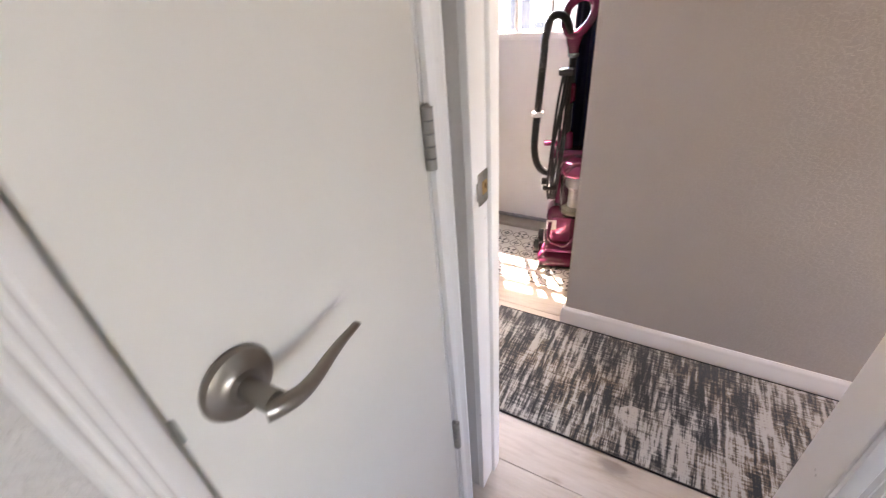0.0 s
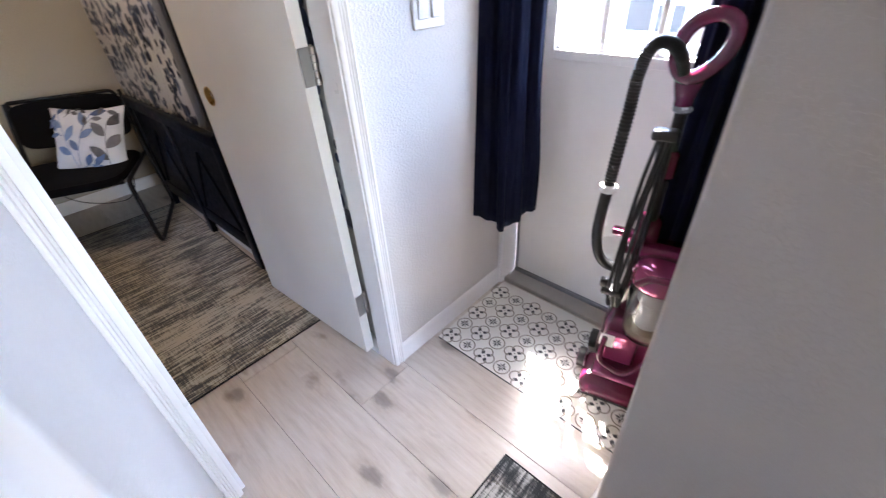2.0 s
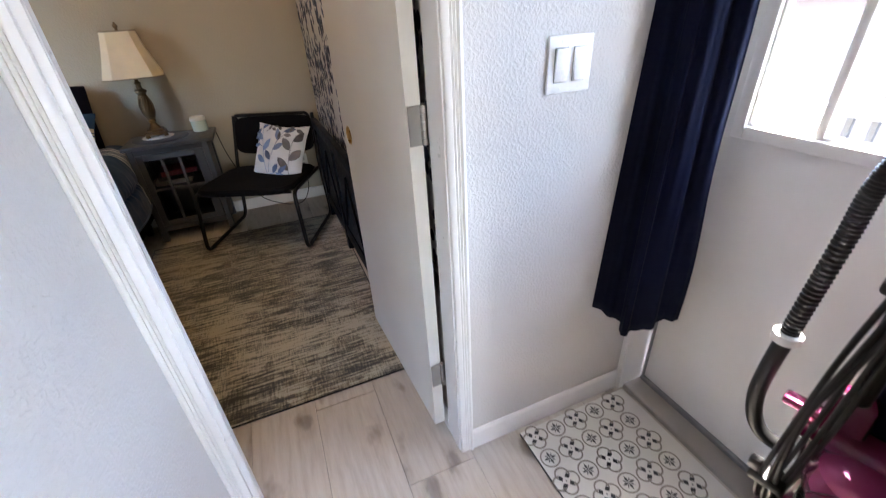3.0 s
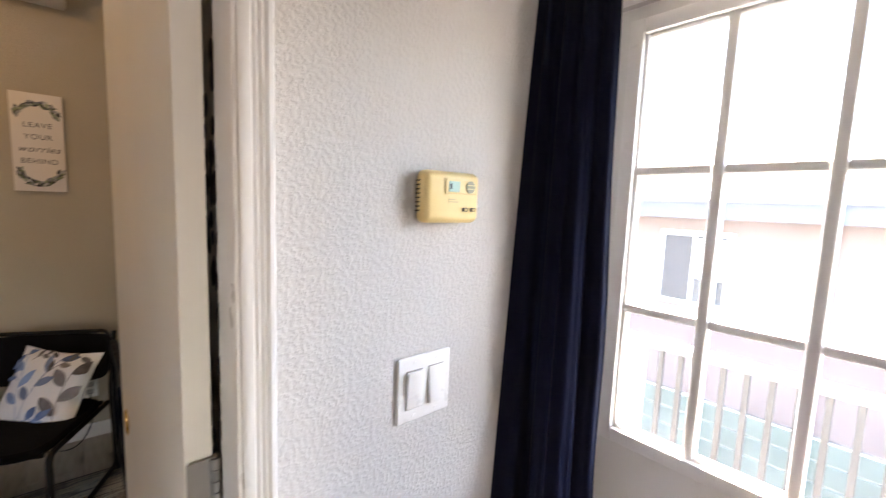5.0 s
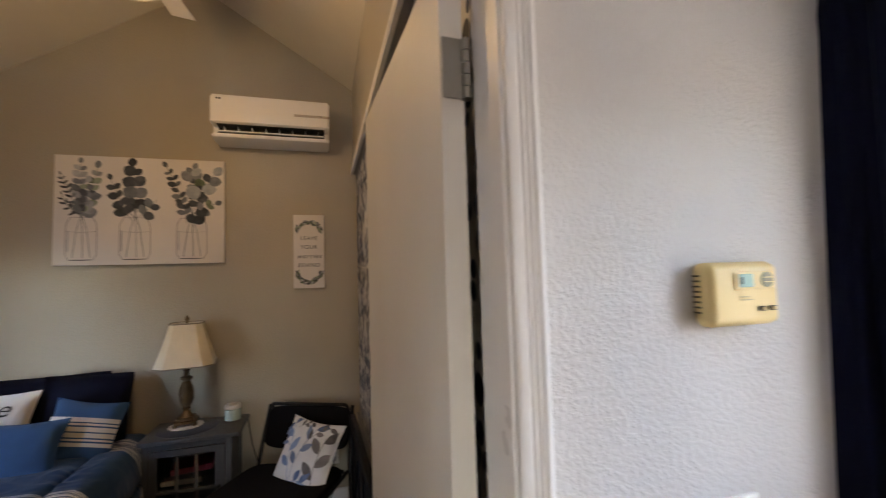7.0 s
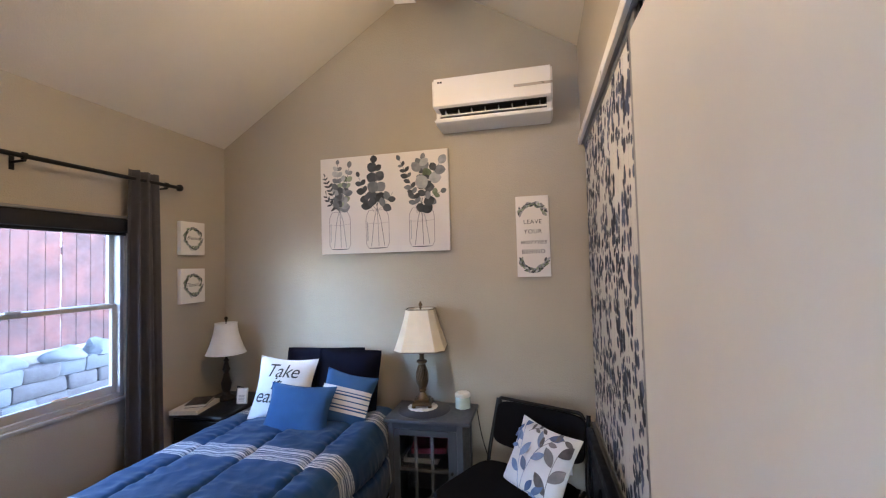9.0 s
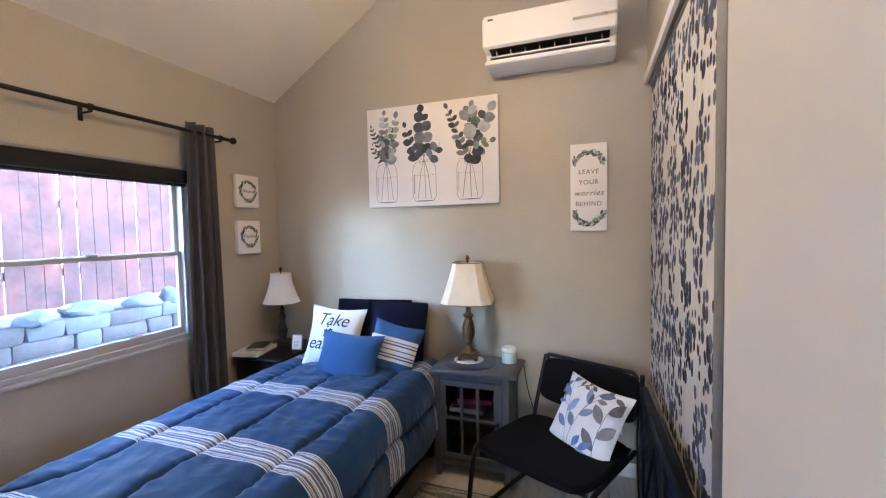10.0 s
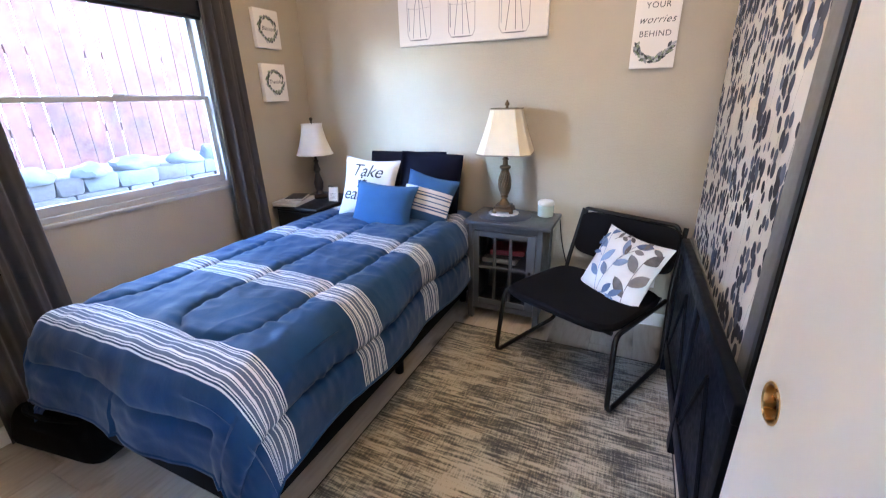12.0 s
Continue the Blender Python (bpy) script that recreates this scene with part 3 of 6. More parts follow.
structure("trim_entry", box(B(), XH + 0.001, EX0 + 0.004, YE - 0.014, 2.222, 0, EZ, 0.003, 1), TRIM, "white casing beside the outer door", "door casing")
structure("trim_entry", box(B(), EX1 - 0.004, -0.195, YE - 0.014, 2.222, 0, EZ, 0.003, 1), TRIM, "white casing beside the outer door", "door casing")
b = B()
box(b, XH + 0.001, -0.195, YE - 0.016, 2.222, EZ - 0.002, EZ + 0.030, 0.004, 2)
box(b, XH + 0.001, -0.195, YE - 0.024, YE - 0.012, EZ + 0.030, EZ + 0.062, 0.005, 2)
structure("trim_entry_head", b, TRIM, "white stepped casing over the outer door", "door casing")


def curtain(name, label, mat, plan_top, plan_low, z0, z1, folds=5, deep=0.012, header=0.0, group="", hem_dip=None):
    """A hanging cloth between two plan lines, with folds that deepen downwards."""
    def on(line, t):
        k = t * (len(line) - 1)
        i = min(int(k), len(line) - 2)
        return Vector(line[i]).lerp(Vector(line[i + 1]), k - i)
    root = thing(name, label, "curtain", None, group)
    b = B()
    nu, nv = 90, 40
    grid = []
    for j in range(nv + 1):
        s = j / nv
        row = []
        for i in range(nu + 1):
            t = i / nu
            p = on(plan_top, t).lerp(on(plan_low, t), s ** 0.8)
            q = on(plan_top, min(1, t + 0.02)).lerp(on(plan_low, min(1, t + 0.02)), s ** 0.8) - on(plan_top, max(0, t - 0.02)).lerp(on(plan_low, max(0, t - 0.02)), s ** 0.8)
            nrm = Vector((-q.y, q.x)).normalized() if q.length > 1e-6 else Vector((0, 1))
            w = math.sin(2 * math.pi * folds * t + 0.9 * math.sin(3.1 * s)) + 0.35 * math.sin(2 * math.pi * folds * 2.3 * t + 2 * s)
            if header and s < header:
                w = w * 0.6 + 0.8 * math.sin(2 * math.pi * folds * 1.5 * t)
            amp = deep * (0.55 + 0.45 * s) * min(1, 6 * t + 0.06, 6 * (1 - t) + 0.25)
            p = p + nrm * w * amp
            z = z1 + (z0 - z1) * s + 0.004 * math.sin(7 * t + 2) * s
            if hem_dip and s > 0.6:
                z += (s - 0.6) / 0.4 * hem_dip * max(0, 1 - abs(t - 0.45) / 0.45)
            if header:
                p = p + Vector((0.007 * math.sin(15 * s + 1) * s, 0)) * max(0, t - 0.7) / 0.3
                if s < header:
                    u = 1 - s / header
                    p = p + nrm * (0.006 * math.sin(2 * math.pi * folds * 1.5 * t + 1) - 0.010) * math.sin(math.pi * u)
                    z += 0.012 * u * (0.5 + noise.noise(Vector((t * 9, 2, 0))))
            row.append(b.verts.new((p.x, p.y, z)))
        grid.append(row)
    for j in range(nv):
        for i in range(nu):
            b.faces.new((grid[j][i], grid[j][i + 1], grid[j + 1][i + 1], grid[j + 1][i]))
    ob = part("cloth", b, mat, root)
    sol = ob.modifiers.new("thick", "SOLIDIFY")
    sol.thickness = 0.0025
    return root


curtain("curtain", "dark navy curtain panel gathered beside the outer door", NAVY, [(-0.9575, 2.045), (-0.870, 2.041), (-0.796, 2.047)],
        [(-0.9580, 1.950), (-0.905, 2.010), (-0.848, 1.995), (-0.822, 2.075), (-0.795, 2.130)], 0.425, 1.93, 4, 0.010, 0.035, "navy door curtains", -0.05)
curtain("curtain", "dark navy curtain panel behind the vacuum cleaner", NAVY, [(-0.352, 2.046), (-0.27, 2.038), (-0.205, 2.046)],
        [(-0.388, 2.09), (-0.31, 2.07), (-0.26, 2.10), (-0.195, 2.08)], 0.405, 1.92, 4, 0.014, 0.05, "navy door curtains", -0.02)
cr = thing("curtain_rod", "thin white curtain rod over the outer door", "curtain rod")
part("rod", rod(B(), (-0.945, 2.062, 1.908), (-0.195, 2.062, 1.908), 0.006, 12), TRIM, cr)
for x in (-0.947, -0.195):
    part("bracket", box(B(), x - 0.005, x + 0.005, 2.054, 2.118, 1.898, 1.918, 0.002, 1), TRIM, cr)

# thermostat
CREAM = plain("aged_cream_plastic", (0.80, 0.60, 0.27), 0.42, vary=0.03, grain=60, relief=0.03)
th = thing("thermostat", "yellowed cream plastic thermostat on the textured wall", "thermostat", pose(XH, 1.806, 1.463))
b = box(B(), 0.0, 0.030, -0.060, 0.060, -0.042, 0.042, 0.011, 5)
for v in b.verts:
    if v.co.x > 0.02:
        v.co.z *= 0.96
        v.co.x += 0.003 * (1 - (v.co.y / 0.057) ** 2)
part("body", b, CREAM, th)
part("display_frame", box(B(), 0.0318, 0.0335, -0.022, 0.046, 0.006, 0.030, 0.001, 1), CREAM, th)
part("display", box(B(), 0.0330, 0.0345, -0.016, 0.008, 0.009, 0.026, 0.0005, 1), plain("lcd", (0.36, 0.52, 0.44), 0.15), th, "pale green display")
part("display_digit", box(B(), 0.0345, 0.0349, -0.014, -0.010, 0.013, 0.022), BLACK, th)
b = lathe(B(), [(0.001, 0), (0.010, 0), (0.010, 0.0015), (0.001, 0.002)], seg=24)
b.transform(Matrix.Translation((0.0333, 0.032, 0.018)) @ pose(0, 0, 0, 0, 90, 0))
part("round_button", b, plain("olive_button", (0.25, 0.22, 0.12), 0.5), th)
for z in (-0.003, 0.003):
    part("arrow_mark", box(B(), 0.0352, 0.0356, 0.024, 0.040, 0.018 + z - 0.0006, 0.018 + z + 0.0006), CREAM, th)
for y in (0.022, 0.040):
    s = part("switch_slot", box(B(), 0.0322, 0.0337, y - 0.006, y + 0.006, -0.0225, -0.0165, 0.0005, 1), BLACK, th)
    part("slider", box(B(), 0.0337, 0.0350, y - 0.002, y + 0.004, -0.0215, -0.0175, 0.0005, 1), CREAM, s)
# flat strips whose dark colour stands for the shade inside the vent slots
for k in range(8):
    part("side_vent", box(B(), 0.004, 0.015, -0.0604, -0.0592, -0.024 + 0.0068 * k, -0.0215 + 0.0068 * k), plain("vent_shadow", (0.10, 0.075, 0.035), 0.7) if k == 0 else bpy.data.materials["vent_shadow"], th)
for k, w in enumerate((0.014, 0.020)):
    part("worn_lettering", box(B(), 0.0322, 0.0334, -0.014, -0.014 + w, -0.004 - 0.004 * k, -0.0025 - 0.004 * k), plain("worn_ink", (0.55, 0.42, 0.22), 0.5), th)

# light switch
WHITE_PL = plain("white_plastic", (0.80, 0.78, 0.75), 0.3, vary=0.02, relief=0.01)
# grey that paints the shadow in the gap round each rocker
GAP_GREY = plain("gap_grey", (0.32, 0.31, 0.30), 0.6)
swp = thing("light_switch", "white two-gang rocker switch plate, one rocker up", "light switch", pose(XH, 1.777, 1.140))
part("plate", box(B(), 0.0, 0.006, -0.057, 0.057, -0.057, 0.057, 0.0035, 3), WHITE_PL, swp)
for y, tilt in ((-0.0235, 5), (0.0235, -5)):
    part("rocker_frame", box(B(), 0.0055, 0.0072, y - 0.0175, y + 0.0175, -0.034, 0.034, 0.0008, 1), GAP_GREY, swp, "grey frame coloured as the shadow round the rocker")
    b = box(B(), 0.0, 0.0055, -0.0165, 0.0165, -0.0325, 0.0325, 0.001, 2)
    b.transform(Matrix.Translation((0.0058, y, 0)) @ pose(0, 0, 0, 0, tilt, 0))
    part("rocker", b, WHITE_PL, swp)
for y in (-0.0235, 0.0235):
    for z in (-0.046, 0.046):
        part("screw", rod(B(), (0.0055, y, z), (0.0068, y, z), 0.0026, 12), WHITE_PL, swp)

# rugs on the hall floor
rn = thing("runner_rug", "charcoal and ivory streaked runner rug along the hall", "rug", pose(0, 0, 0))
part("weave", box(B(), -0.441, 1.75, 0.995, 1.472, 0.0, 0.007, 0.003, 2), RUNNER, rn)
EDGE = cloth("rug_binding", (0.02, 0.02, 0.022), 0.9)
for x0, x1, y0, y1 in ((-0.446, 1.755, 0.989, 0.995), (-0.446, 1.755, 1.472, 1.477), (-0.446, -0.441, 0.995, 1.472), (1.75, 1.755, 0.995, 1.472)):
    part("bound_edge", box(B(), x0, x1, y0, y1, 0.0, 0.0075, 0.002, 1), EDGE, rn, "dark bound edge")

MAT_WHITE = plain("mat_vinyl", (0.72, 0.69, 0.64), 0.35, vary=0.05, grain=120, relief=0.06)
MAT_TAUPE = plain("mat_print_taupe", (0.27, 0.235, 0.20), 0.4, vary=0.15)
MAT_INK = plain("mat_print_dark", (0.035, 0.035, 0.04), 0.4, vary=0.2)
dm = thing("door_mat", "white vinyl door mat with grey Moroccan tile print", "door mat", pose(-0.925, 1.690, 0))
MW, MD = 0.735, 0.440
part("sheet", box(B(), 0, MW, 0, MD, 0.0, 0.005, 0.002, 2), MAT_WHITE, dm)
part("rubber_edge", box(B(), 0.002, MW - 0.002, -0.003, 0.003, 0.0, 0.0042, 0.001, 1), MAT_INK, dm, "black rubber front edge")
rings, marks, dots = B(), B(), B()


def flat_ring(bm, cx, cy, r, w, z, seg=14, a0=0.0, a1=2 * math.pi):
    pts = []
    for i in range(seg + 1):
        a = a0 + (a1 - a0) * i / seg
        pts.append((bm.verts.new((cx + (r - w) * math.cos(a), cy + (r - w) * math.sin(a), z)), bm.verts.new((cx + (r + w) * math.cos(a), cy + (r + w) * math.sin(a), z))))
    for (p, q), (r2, s) in zip(pts, pts[1:]):
        bm.faces.new((p, q, s, r2))


def flat_diamond(bm, cx, cy, lx, ly, turn, z):
    c, s = math.cos(turn), math.sin(turn)
    bm.faces.new([bm.verts.new((cx + c * u - s * v, cy + s * u + c * v, z)) for u, v in ((-lx, 0), (0, -ly), (lx, 0), (0, ly))])


PITCH = 0.0815
for i in range(9):
    for j in range(6):
        cx, cy = 0.018 + PITCH * (i + 0.22), 0.020 + PITCH * (j + 0.22)
        if cx > MW - 0.03 or cy > MD - 0.03:
            continue
        if (i + j) % 2 == 0:
            for k in range(4):
                a = math.pi / 2 * k
                flat_ring(rings, cx + 0.021 * math.cos(a), cy + 0.021 * math.sin(a), 0.0215, 0.0026, 0.0056, 12, a - 1.9, a + 1.9)
                flat_diamond(dots, cx + 0.017 * math.cos(a + 0.785), cy + 0.017 * math.sin(a + 0.785), 0.0100, 0.0080, a, 0.0058)
            flat_diamond(dots, cx, cy, 0.003, 0.003, 0, 0.0058)
        else:
            flat_ring(rings, cx, cy, 0.030, 0.0024, 0.0056, 20)
            for k in range(4):
                a = math.pi / 2 * k
                flat_diamond(marks, cx + 0.011 * math.cos(a), cy + 0.011 * math.sin(a), 0.0115, 0.0042, a, 0.0057)
                flat_diamond(marks, cx + 0.011 * math.cos(a + 0.785), cy + 0.011 * math.sin(a + 0.785), 0.0075, 0.0022, a + 0.785, 0.0057)
tagged(part("ring_print", rings, MAT_TAUPE, dm, "taupe printed rings"), kind="stuff")
tagged(part("cross_print", marks, plain("mat_print_grey", (0.07, 0.065, 0.065), 0.4), dm, "grey printed crosses"), kind="stuff")
tagged(part("dot_print", dots, MAT_INK, dm, "black printed dots"), kind="stuff")

# ---- upright vacuum cleaner ----
MAROON = plain("maroon_plastic", (0.105, 0.009, 0.036), 0.16, vary=0.06, grain=30, relief=0.01, coat=0.6)
PINK = plain("metallic_magenta", (0.34, 0.05, 0.15), 0.14, 0.55, vary=0.05, relief=0.01, coat=0.8)
HOSE = plain("black_rubber", (0.012, 0.012, 0.013), 0.38, vary=0.2)
SILVER = plain("silver_plastic", (0.45, 0.45, 0.46), 0.25, 0.7)
CLEAR = glass("clear_plastic")
CLEAR.node_tree.nodes["Principled BSDF"].inputs["IOR"].default_value = 1.2
CLEAR.node_tree.nodes["Principled BSDF"].inputs["Base Color"].default_value = (0.93, 0.93, 0.94, 1)
GREYP = plain("grey_filter", (0.42, 0.41, 0.41), 0.5)
vc = thing("vacuum_cleaner", "maroon upright vacuum cleaner with black ribbed hose, parked", "vacuum cleaner", pose(-0.335, 2.0, 0.005, 0, 0, 14))
b = box(B(), -0.105, 0.150, -0.175, -0.02, 0.004, 0.066, 0.022, 4)
for v in b.verts:
    v.co.z *= 1 - 0.35 * max(0, (-0.10 - v.co.y) / 0.08)
part("floor_head", b, MAROON, vc, "maroon floor head")
part("brush_strip", box(B(), -0.098, 0.143, -0.172, -0.150, 0.002, 0.012, 0.002, 1), HOSE, vc, "black brush strip")
part("head_visor", box(B(), -0.075, 0.120, -0.130, -0.04, 0.058, 0.078, 0.009, 3), PINK, vc, "glossy magenta visor")
b = box(B(), -0.082, 0.110, -0.055, 0.075, 0.045, 0.255, 0.035, 5)
for v in b.verts:
    v.co.x = v.co.x * (1.0 - 0.5 * max(0, v.co.z - 0.10))
part("motor_housing", b, MAROON, vc)
part("front_plate", box(B(), -0.060, 0.040, -0.072, -0.048, 0.085, 0.215, 0.012, 4), PINK, vc, "shiny magenta front plate")
b = tube(B(), rounded([(-0.058, -0.082, 0.20), (-0.066, -0.105, 0.11), (0.02, -0.115, 0.085), (0.075, -0.090, 0.15)], 0.03), 0.009, 10)
part("carry_loop", b, MAROON, vc)
for x, y in ((-0.118, -0.045), (0.160, -0.045), (-0.100, 0.06), (0.13, 0.06)):
    b = B()
    rod(b, (x - 0.012, y, 0.037), (x + 0.012, y, 0.037), 0.035, 28)
    w = part("wheel", b, HOSE, vc)
    b = B()
    rod(b, (x - 0.0135, y, 0.037), (x + 0.0135, y, 0.037), 0.024, 24)
    part("hub_cap", b, PINK, w)
    b = B()
    for k in range(8):
        a = math.pi / 4 * k
        rod(b, (x - 0.0145, y + 0.006 * math.cos(a), 0.037 + 0.006 * math.sin(a)), (x - 0.0145, y + 0.021 * math.cos(a), 0.037 + 0.021 * math.sin(a)), 0.0018, 6)
    part("spoke", b, SILVER, w)
part("dust_cup", lathe(B(), [(0.062, 0.0), (0.068, 0.01), (0.074, 0.20), (0.070, 0.205), (0.066, 0.195), (0.060, 0.012), (0.001, 0.012)], (0.045, -0.045, 0.235), 36), CLEAR, vc, "clear dust cup")
part("cyclone", lathe(B(), [(0.020, 0.0), (0.034, 0.03), (0.034, 0.11), (0.052, 0.13), (0.052, 0.19), (0.001, 0.19)], (0.045, -0.045, 0.25), 28), GREYP, vc, "grey cyclone core")
part("cup_dirt", lathe(B(), [(0.001, 0), (0.055, 0), (0.056, 0.02), (0.030, 0.03), (0.001, 0.028)], (0.045, -0.045, 0.249), 24), plain("lint", (0.20, 0.15, 0.11), 0.95, vary=0.3), vc, "lint in the cup")
part("cup_lid", lathe(B(), [(0.074, 0.0), (0.080, 0.008), (0.080, 0.035), (0.070, 0.060), (0.045, 0.074), (0.001, 0.078)], (0.045, -0.045, 0.436), 36), PINK, vc, "glossy magenta cup lid")
b = tube(B(), rounded([(-0.01, -0.115, 0.465), (0.02, -0.128, 0.505), (0.075, -0.122, 0.500), (0.105, -0.10, 0.455)], 0.02), 0.010, 10)
part("lid_handle", b, MAROON, vc)
b = box(B(), -0.058, 0.012, 0.010, 0.070, 0.18, 0.60, 0.020, 4)
for v in b.verts:
    v.co.x += 0.03 * (0.60 - v.co.z)
part("spine", b, MAROON, vc)
part("rear_shelf", box(B(), -0.085, 0.10, -0.02, 0.06, 0.485, 0.525, 0.014, 3), MAROON, vc)
part("wand", rod(B(), (-0.018, 0.03, 0.55), (-0.020, 0.02, 0.93), 0.014, 20), HOSE, vc, "black wand")
part("wand_collar", lathe(B(), [(0.018, 0), (0.026, 0.01), (0.026, 0.07), (0.018, 0.08)], (-0.019, 0.025, 0.72), 20), MAROON, vc)
part("wand_cuff", lathe(B(), [(0.018, 0), (0.022, 0.004), (0.022, 0.016), (0.018, 0.02)], (-0.019, 0.024, 0.895), 20), SILVER, vc, "white cuff ring")
b = tube(B(), [(-0.020, 0.022, 0.915), (-0.021, 0.018, 0.950), (-0.019, 0.012, 0.985)], 0.022, 16, 6)
for v in b.verts:
    v.co.x = -0.02 + (v.co.x + 0.02) * (1 + 11.0 * max(0, v.co.z - 0.925))
part("handle_neck", b, MAROON, vc)
loop = [(-0.024 + 0.050 * math.sin(a) * (1 - 0.18 * math.cos(a)) + 0.014 * (1 - math.cos(a)), 0.008 - 0.004 * math.cos(a), 1.040 - 0.063 * math.cos(a)) for a in [2 * math.pi * i / 40 for i in range(41)]]
b = tube(B(), loop, 0.0170, 14)
part("grip_loop", b, MAROON, vc)
hose = [(-0.036, 0.0, 0.985), (-0.052, -0.004, 1.028), (-0.080, -0.006, 1.050), (-0.112, -0.006, 1.040), (-0.128, -0.004, 0.985), (-0.133, 0.0, 0.90), (-0.140, 0.0, 0.79), (-0.146, 0.0, 0.69)]
b = tube(B(), hose, 0.0140, 14, 22, 0.15)
part("ribbed_hose", b, HOSE, vc)
b = tube(B(), [(-0.146, 0.0, 0.69), (-0.152, 0.0, 0.60), (-0.152, 0.0, 0.52), (-0.138, 0.004, 0.455), (-0.108, 0.012, 0.415), (-0.06, 0.03, 0.40)], 0.0155, 14, 8)
part("smooth_hose", b, HOSE, vc)
part("hose_ring", lathe(B(), [(0.017, 0), (0.024, 0.003), (0.024, 0.020), (0.017, 0.023)], (-0.1465, 0.0, 0.668), 24), WHITE_PL, vc, "white hose ring")
for k, dx in enumerate((-0.050, -0.036, -0.026)):
    b = tube(B(), [(dx, -0.012, 0.85), (dx - 0.016, -0.030, 0.72), (dx - 0.026 - 0.008 * k, -0.040, 0.56), (dx - 0.034, -0.045, 0.38), (dx - 0.024, -0.035, 0.30), (dx - 0.008, -0.020, 0.44), (dx + 0.004, -0.012, 0.70), (dx + 0.004, -0.005, 0.84)], 0.0052, 8, 6)
    part("power_cord", b, HOSE, vc, "wound black power cord")
part("cord_hook", box(B(), -0.070, -0.010, -0.030, 0.012, 0.835, 0.862, 0.008, 3), HOSE, vc)
part("cord_hook", box(B(), -0.105, -0.040, -0.055, 0.0, 0.345, 0.368, 0.008, 3), HOSE, vc)
part("plug", box(B(), -0.112, -0.088, -0.055, -0.035, 0.375, 0.405, 0.005, 2), HOSE, vc)
part("side_latch", box(B(), -0.112, -0.05, -0.02, 0.01, 0.545, 0.565, 0.006, 2), PINK, vc)
part("pale_label", box(B(), -0.075, -0.030, -0.0755, -0.070, 0.155, 0.205, 0.001, 1), WHITE_PL, vc, "white label on the front")

# ---- bedroom ----
INK = plain("dark_ink", (0.03, 0.03, 0.035), 0.6)
CANVAS = plain("white_canvas", (0.74, 0.70, 0.66), 0.75, vary=0.03, grain=300, relief=0.1)


def leaf_shape(bm, cx, cy, length, width, turn, z, n=5, blunt=0.75):
    """A flat pointed leaf in the xy plane."""
    c, s = math.cos(turn), math.sin(turn)
    up = [(-length / 2 + length * i / n, width / 2 * math.sin(math.pi * i / n) ** blunt) for i in range(n + 1)]
    ring = up + [(u, -v) for u, v in reversed(up[1:-1])]
    bm.faces.new([bm.verts.new((cx + c * u - s * v, cy + s * u + c * v, z)) for u, v in ring])


def stroke(bm, pts, w, z):
    """A flat line of width w through points in the xy plane."""
    last = None
    for i, p in enumerate(pts):
        a, b2 = pts[max(i - 1, 0)], pts[min(i + 1, len(pts) - 1)]
        d = Vector((b2[0] - a[0], b2[1] - a[1])).normalized()
        q = (bm.verts.new((p[0] - d.y * w / 2, p[1] + d.x * w / 2, z)), bm.verts.new((p[0] + d.y * w / 2, p[1] - d.x * w / 2, z)))
        if last:
            bm.faces.new((last[0], last[1], q[1], q[0]))
        last = q


def lettering(words, size, mat, parent, m, slant=0.0, name="lettering", bend=None, wide=1.0):
    """Words in the built-in font as a flat mesh under parent; x to the right, y up, z towards the reader."""
    cu = bpy.data.curves.new(name, "FONT")
    cu.body, cu.size, cu.align_x, cu.align_y, cu.shear, cu.space_character = words, size, "CENTER", "CENTER", slant, wide
    ob = new(name, cu)
    bpy.context.view_layer.update()
    me = bpy.data.meshes.new_from_object(ob.evaluated_get(bpy.context.evaluated_depsgraph_get()))
    bpy.data.objects.remove(ob)
    me.materials.clear()
    me.materials.append(mat)
    if bend:
        for v in me.vertices:
            v.co = bend(v.co.x, v.co.y)
    else:
        me.transform(m)
    o = new(name, me)
    o.parent = parent
    return o


FACE_X = Matrix(((0, 0, 1, 0), (1, 0, 0, 0), (0, 1, 0, 0), (0, 0, 0, 1)))   # print lying in xy turned to face +x, reading along +y
FACE_Y = Matrix(((-1, 0, 0, 0), (0, 0, 1, 0), (0, 1, 0, 0), (0, 0, 0, 1)))  # print facing +y, reading along -x



def leaf_print(name, low, high):
    """Watercolour ink: each leaf has its own tone and a wash across it."""
    m, n, l, b = material(name)
    geo, mx = n.new("ShaderNodeNewGeometry"), n.new("ShaderNodeMath")
    wash = noise_tex(n, l, coords(n, l), 26, 3)
    mx.operation, mx.inputs[1].default_value = "MULTIPLY_ADD", 0.55
    l.new(wash, mx.inputs[0])
    half = n.new("ShaderNodeMath")
    half.operation, half.inputs[1].default_value = "MULTIPLY", 0.5
    l.new(geo.outputs["Random Per Island"], half.inputs[0])
    l.new(half.outputs[0], mx.inputs[2])
    l.new(ramp(n, l, mx.outputs[0], [(0.18, low), (0.82, high)]), b.inputs["Base Color"])
    b.inputs["Roughness"].default_value = 0.7
    return m


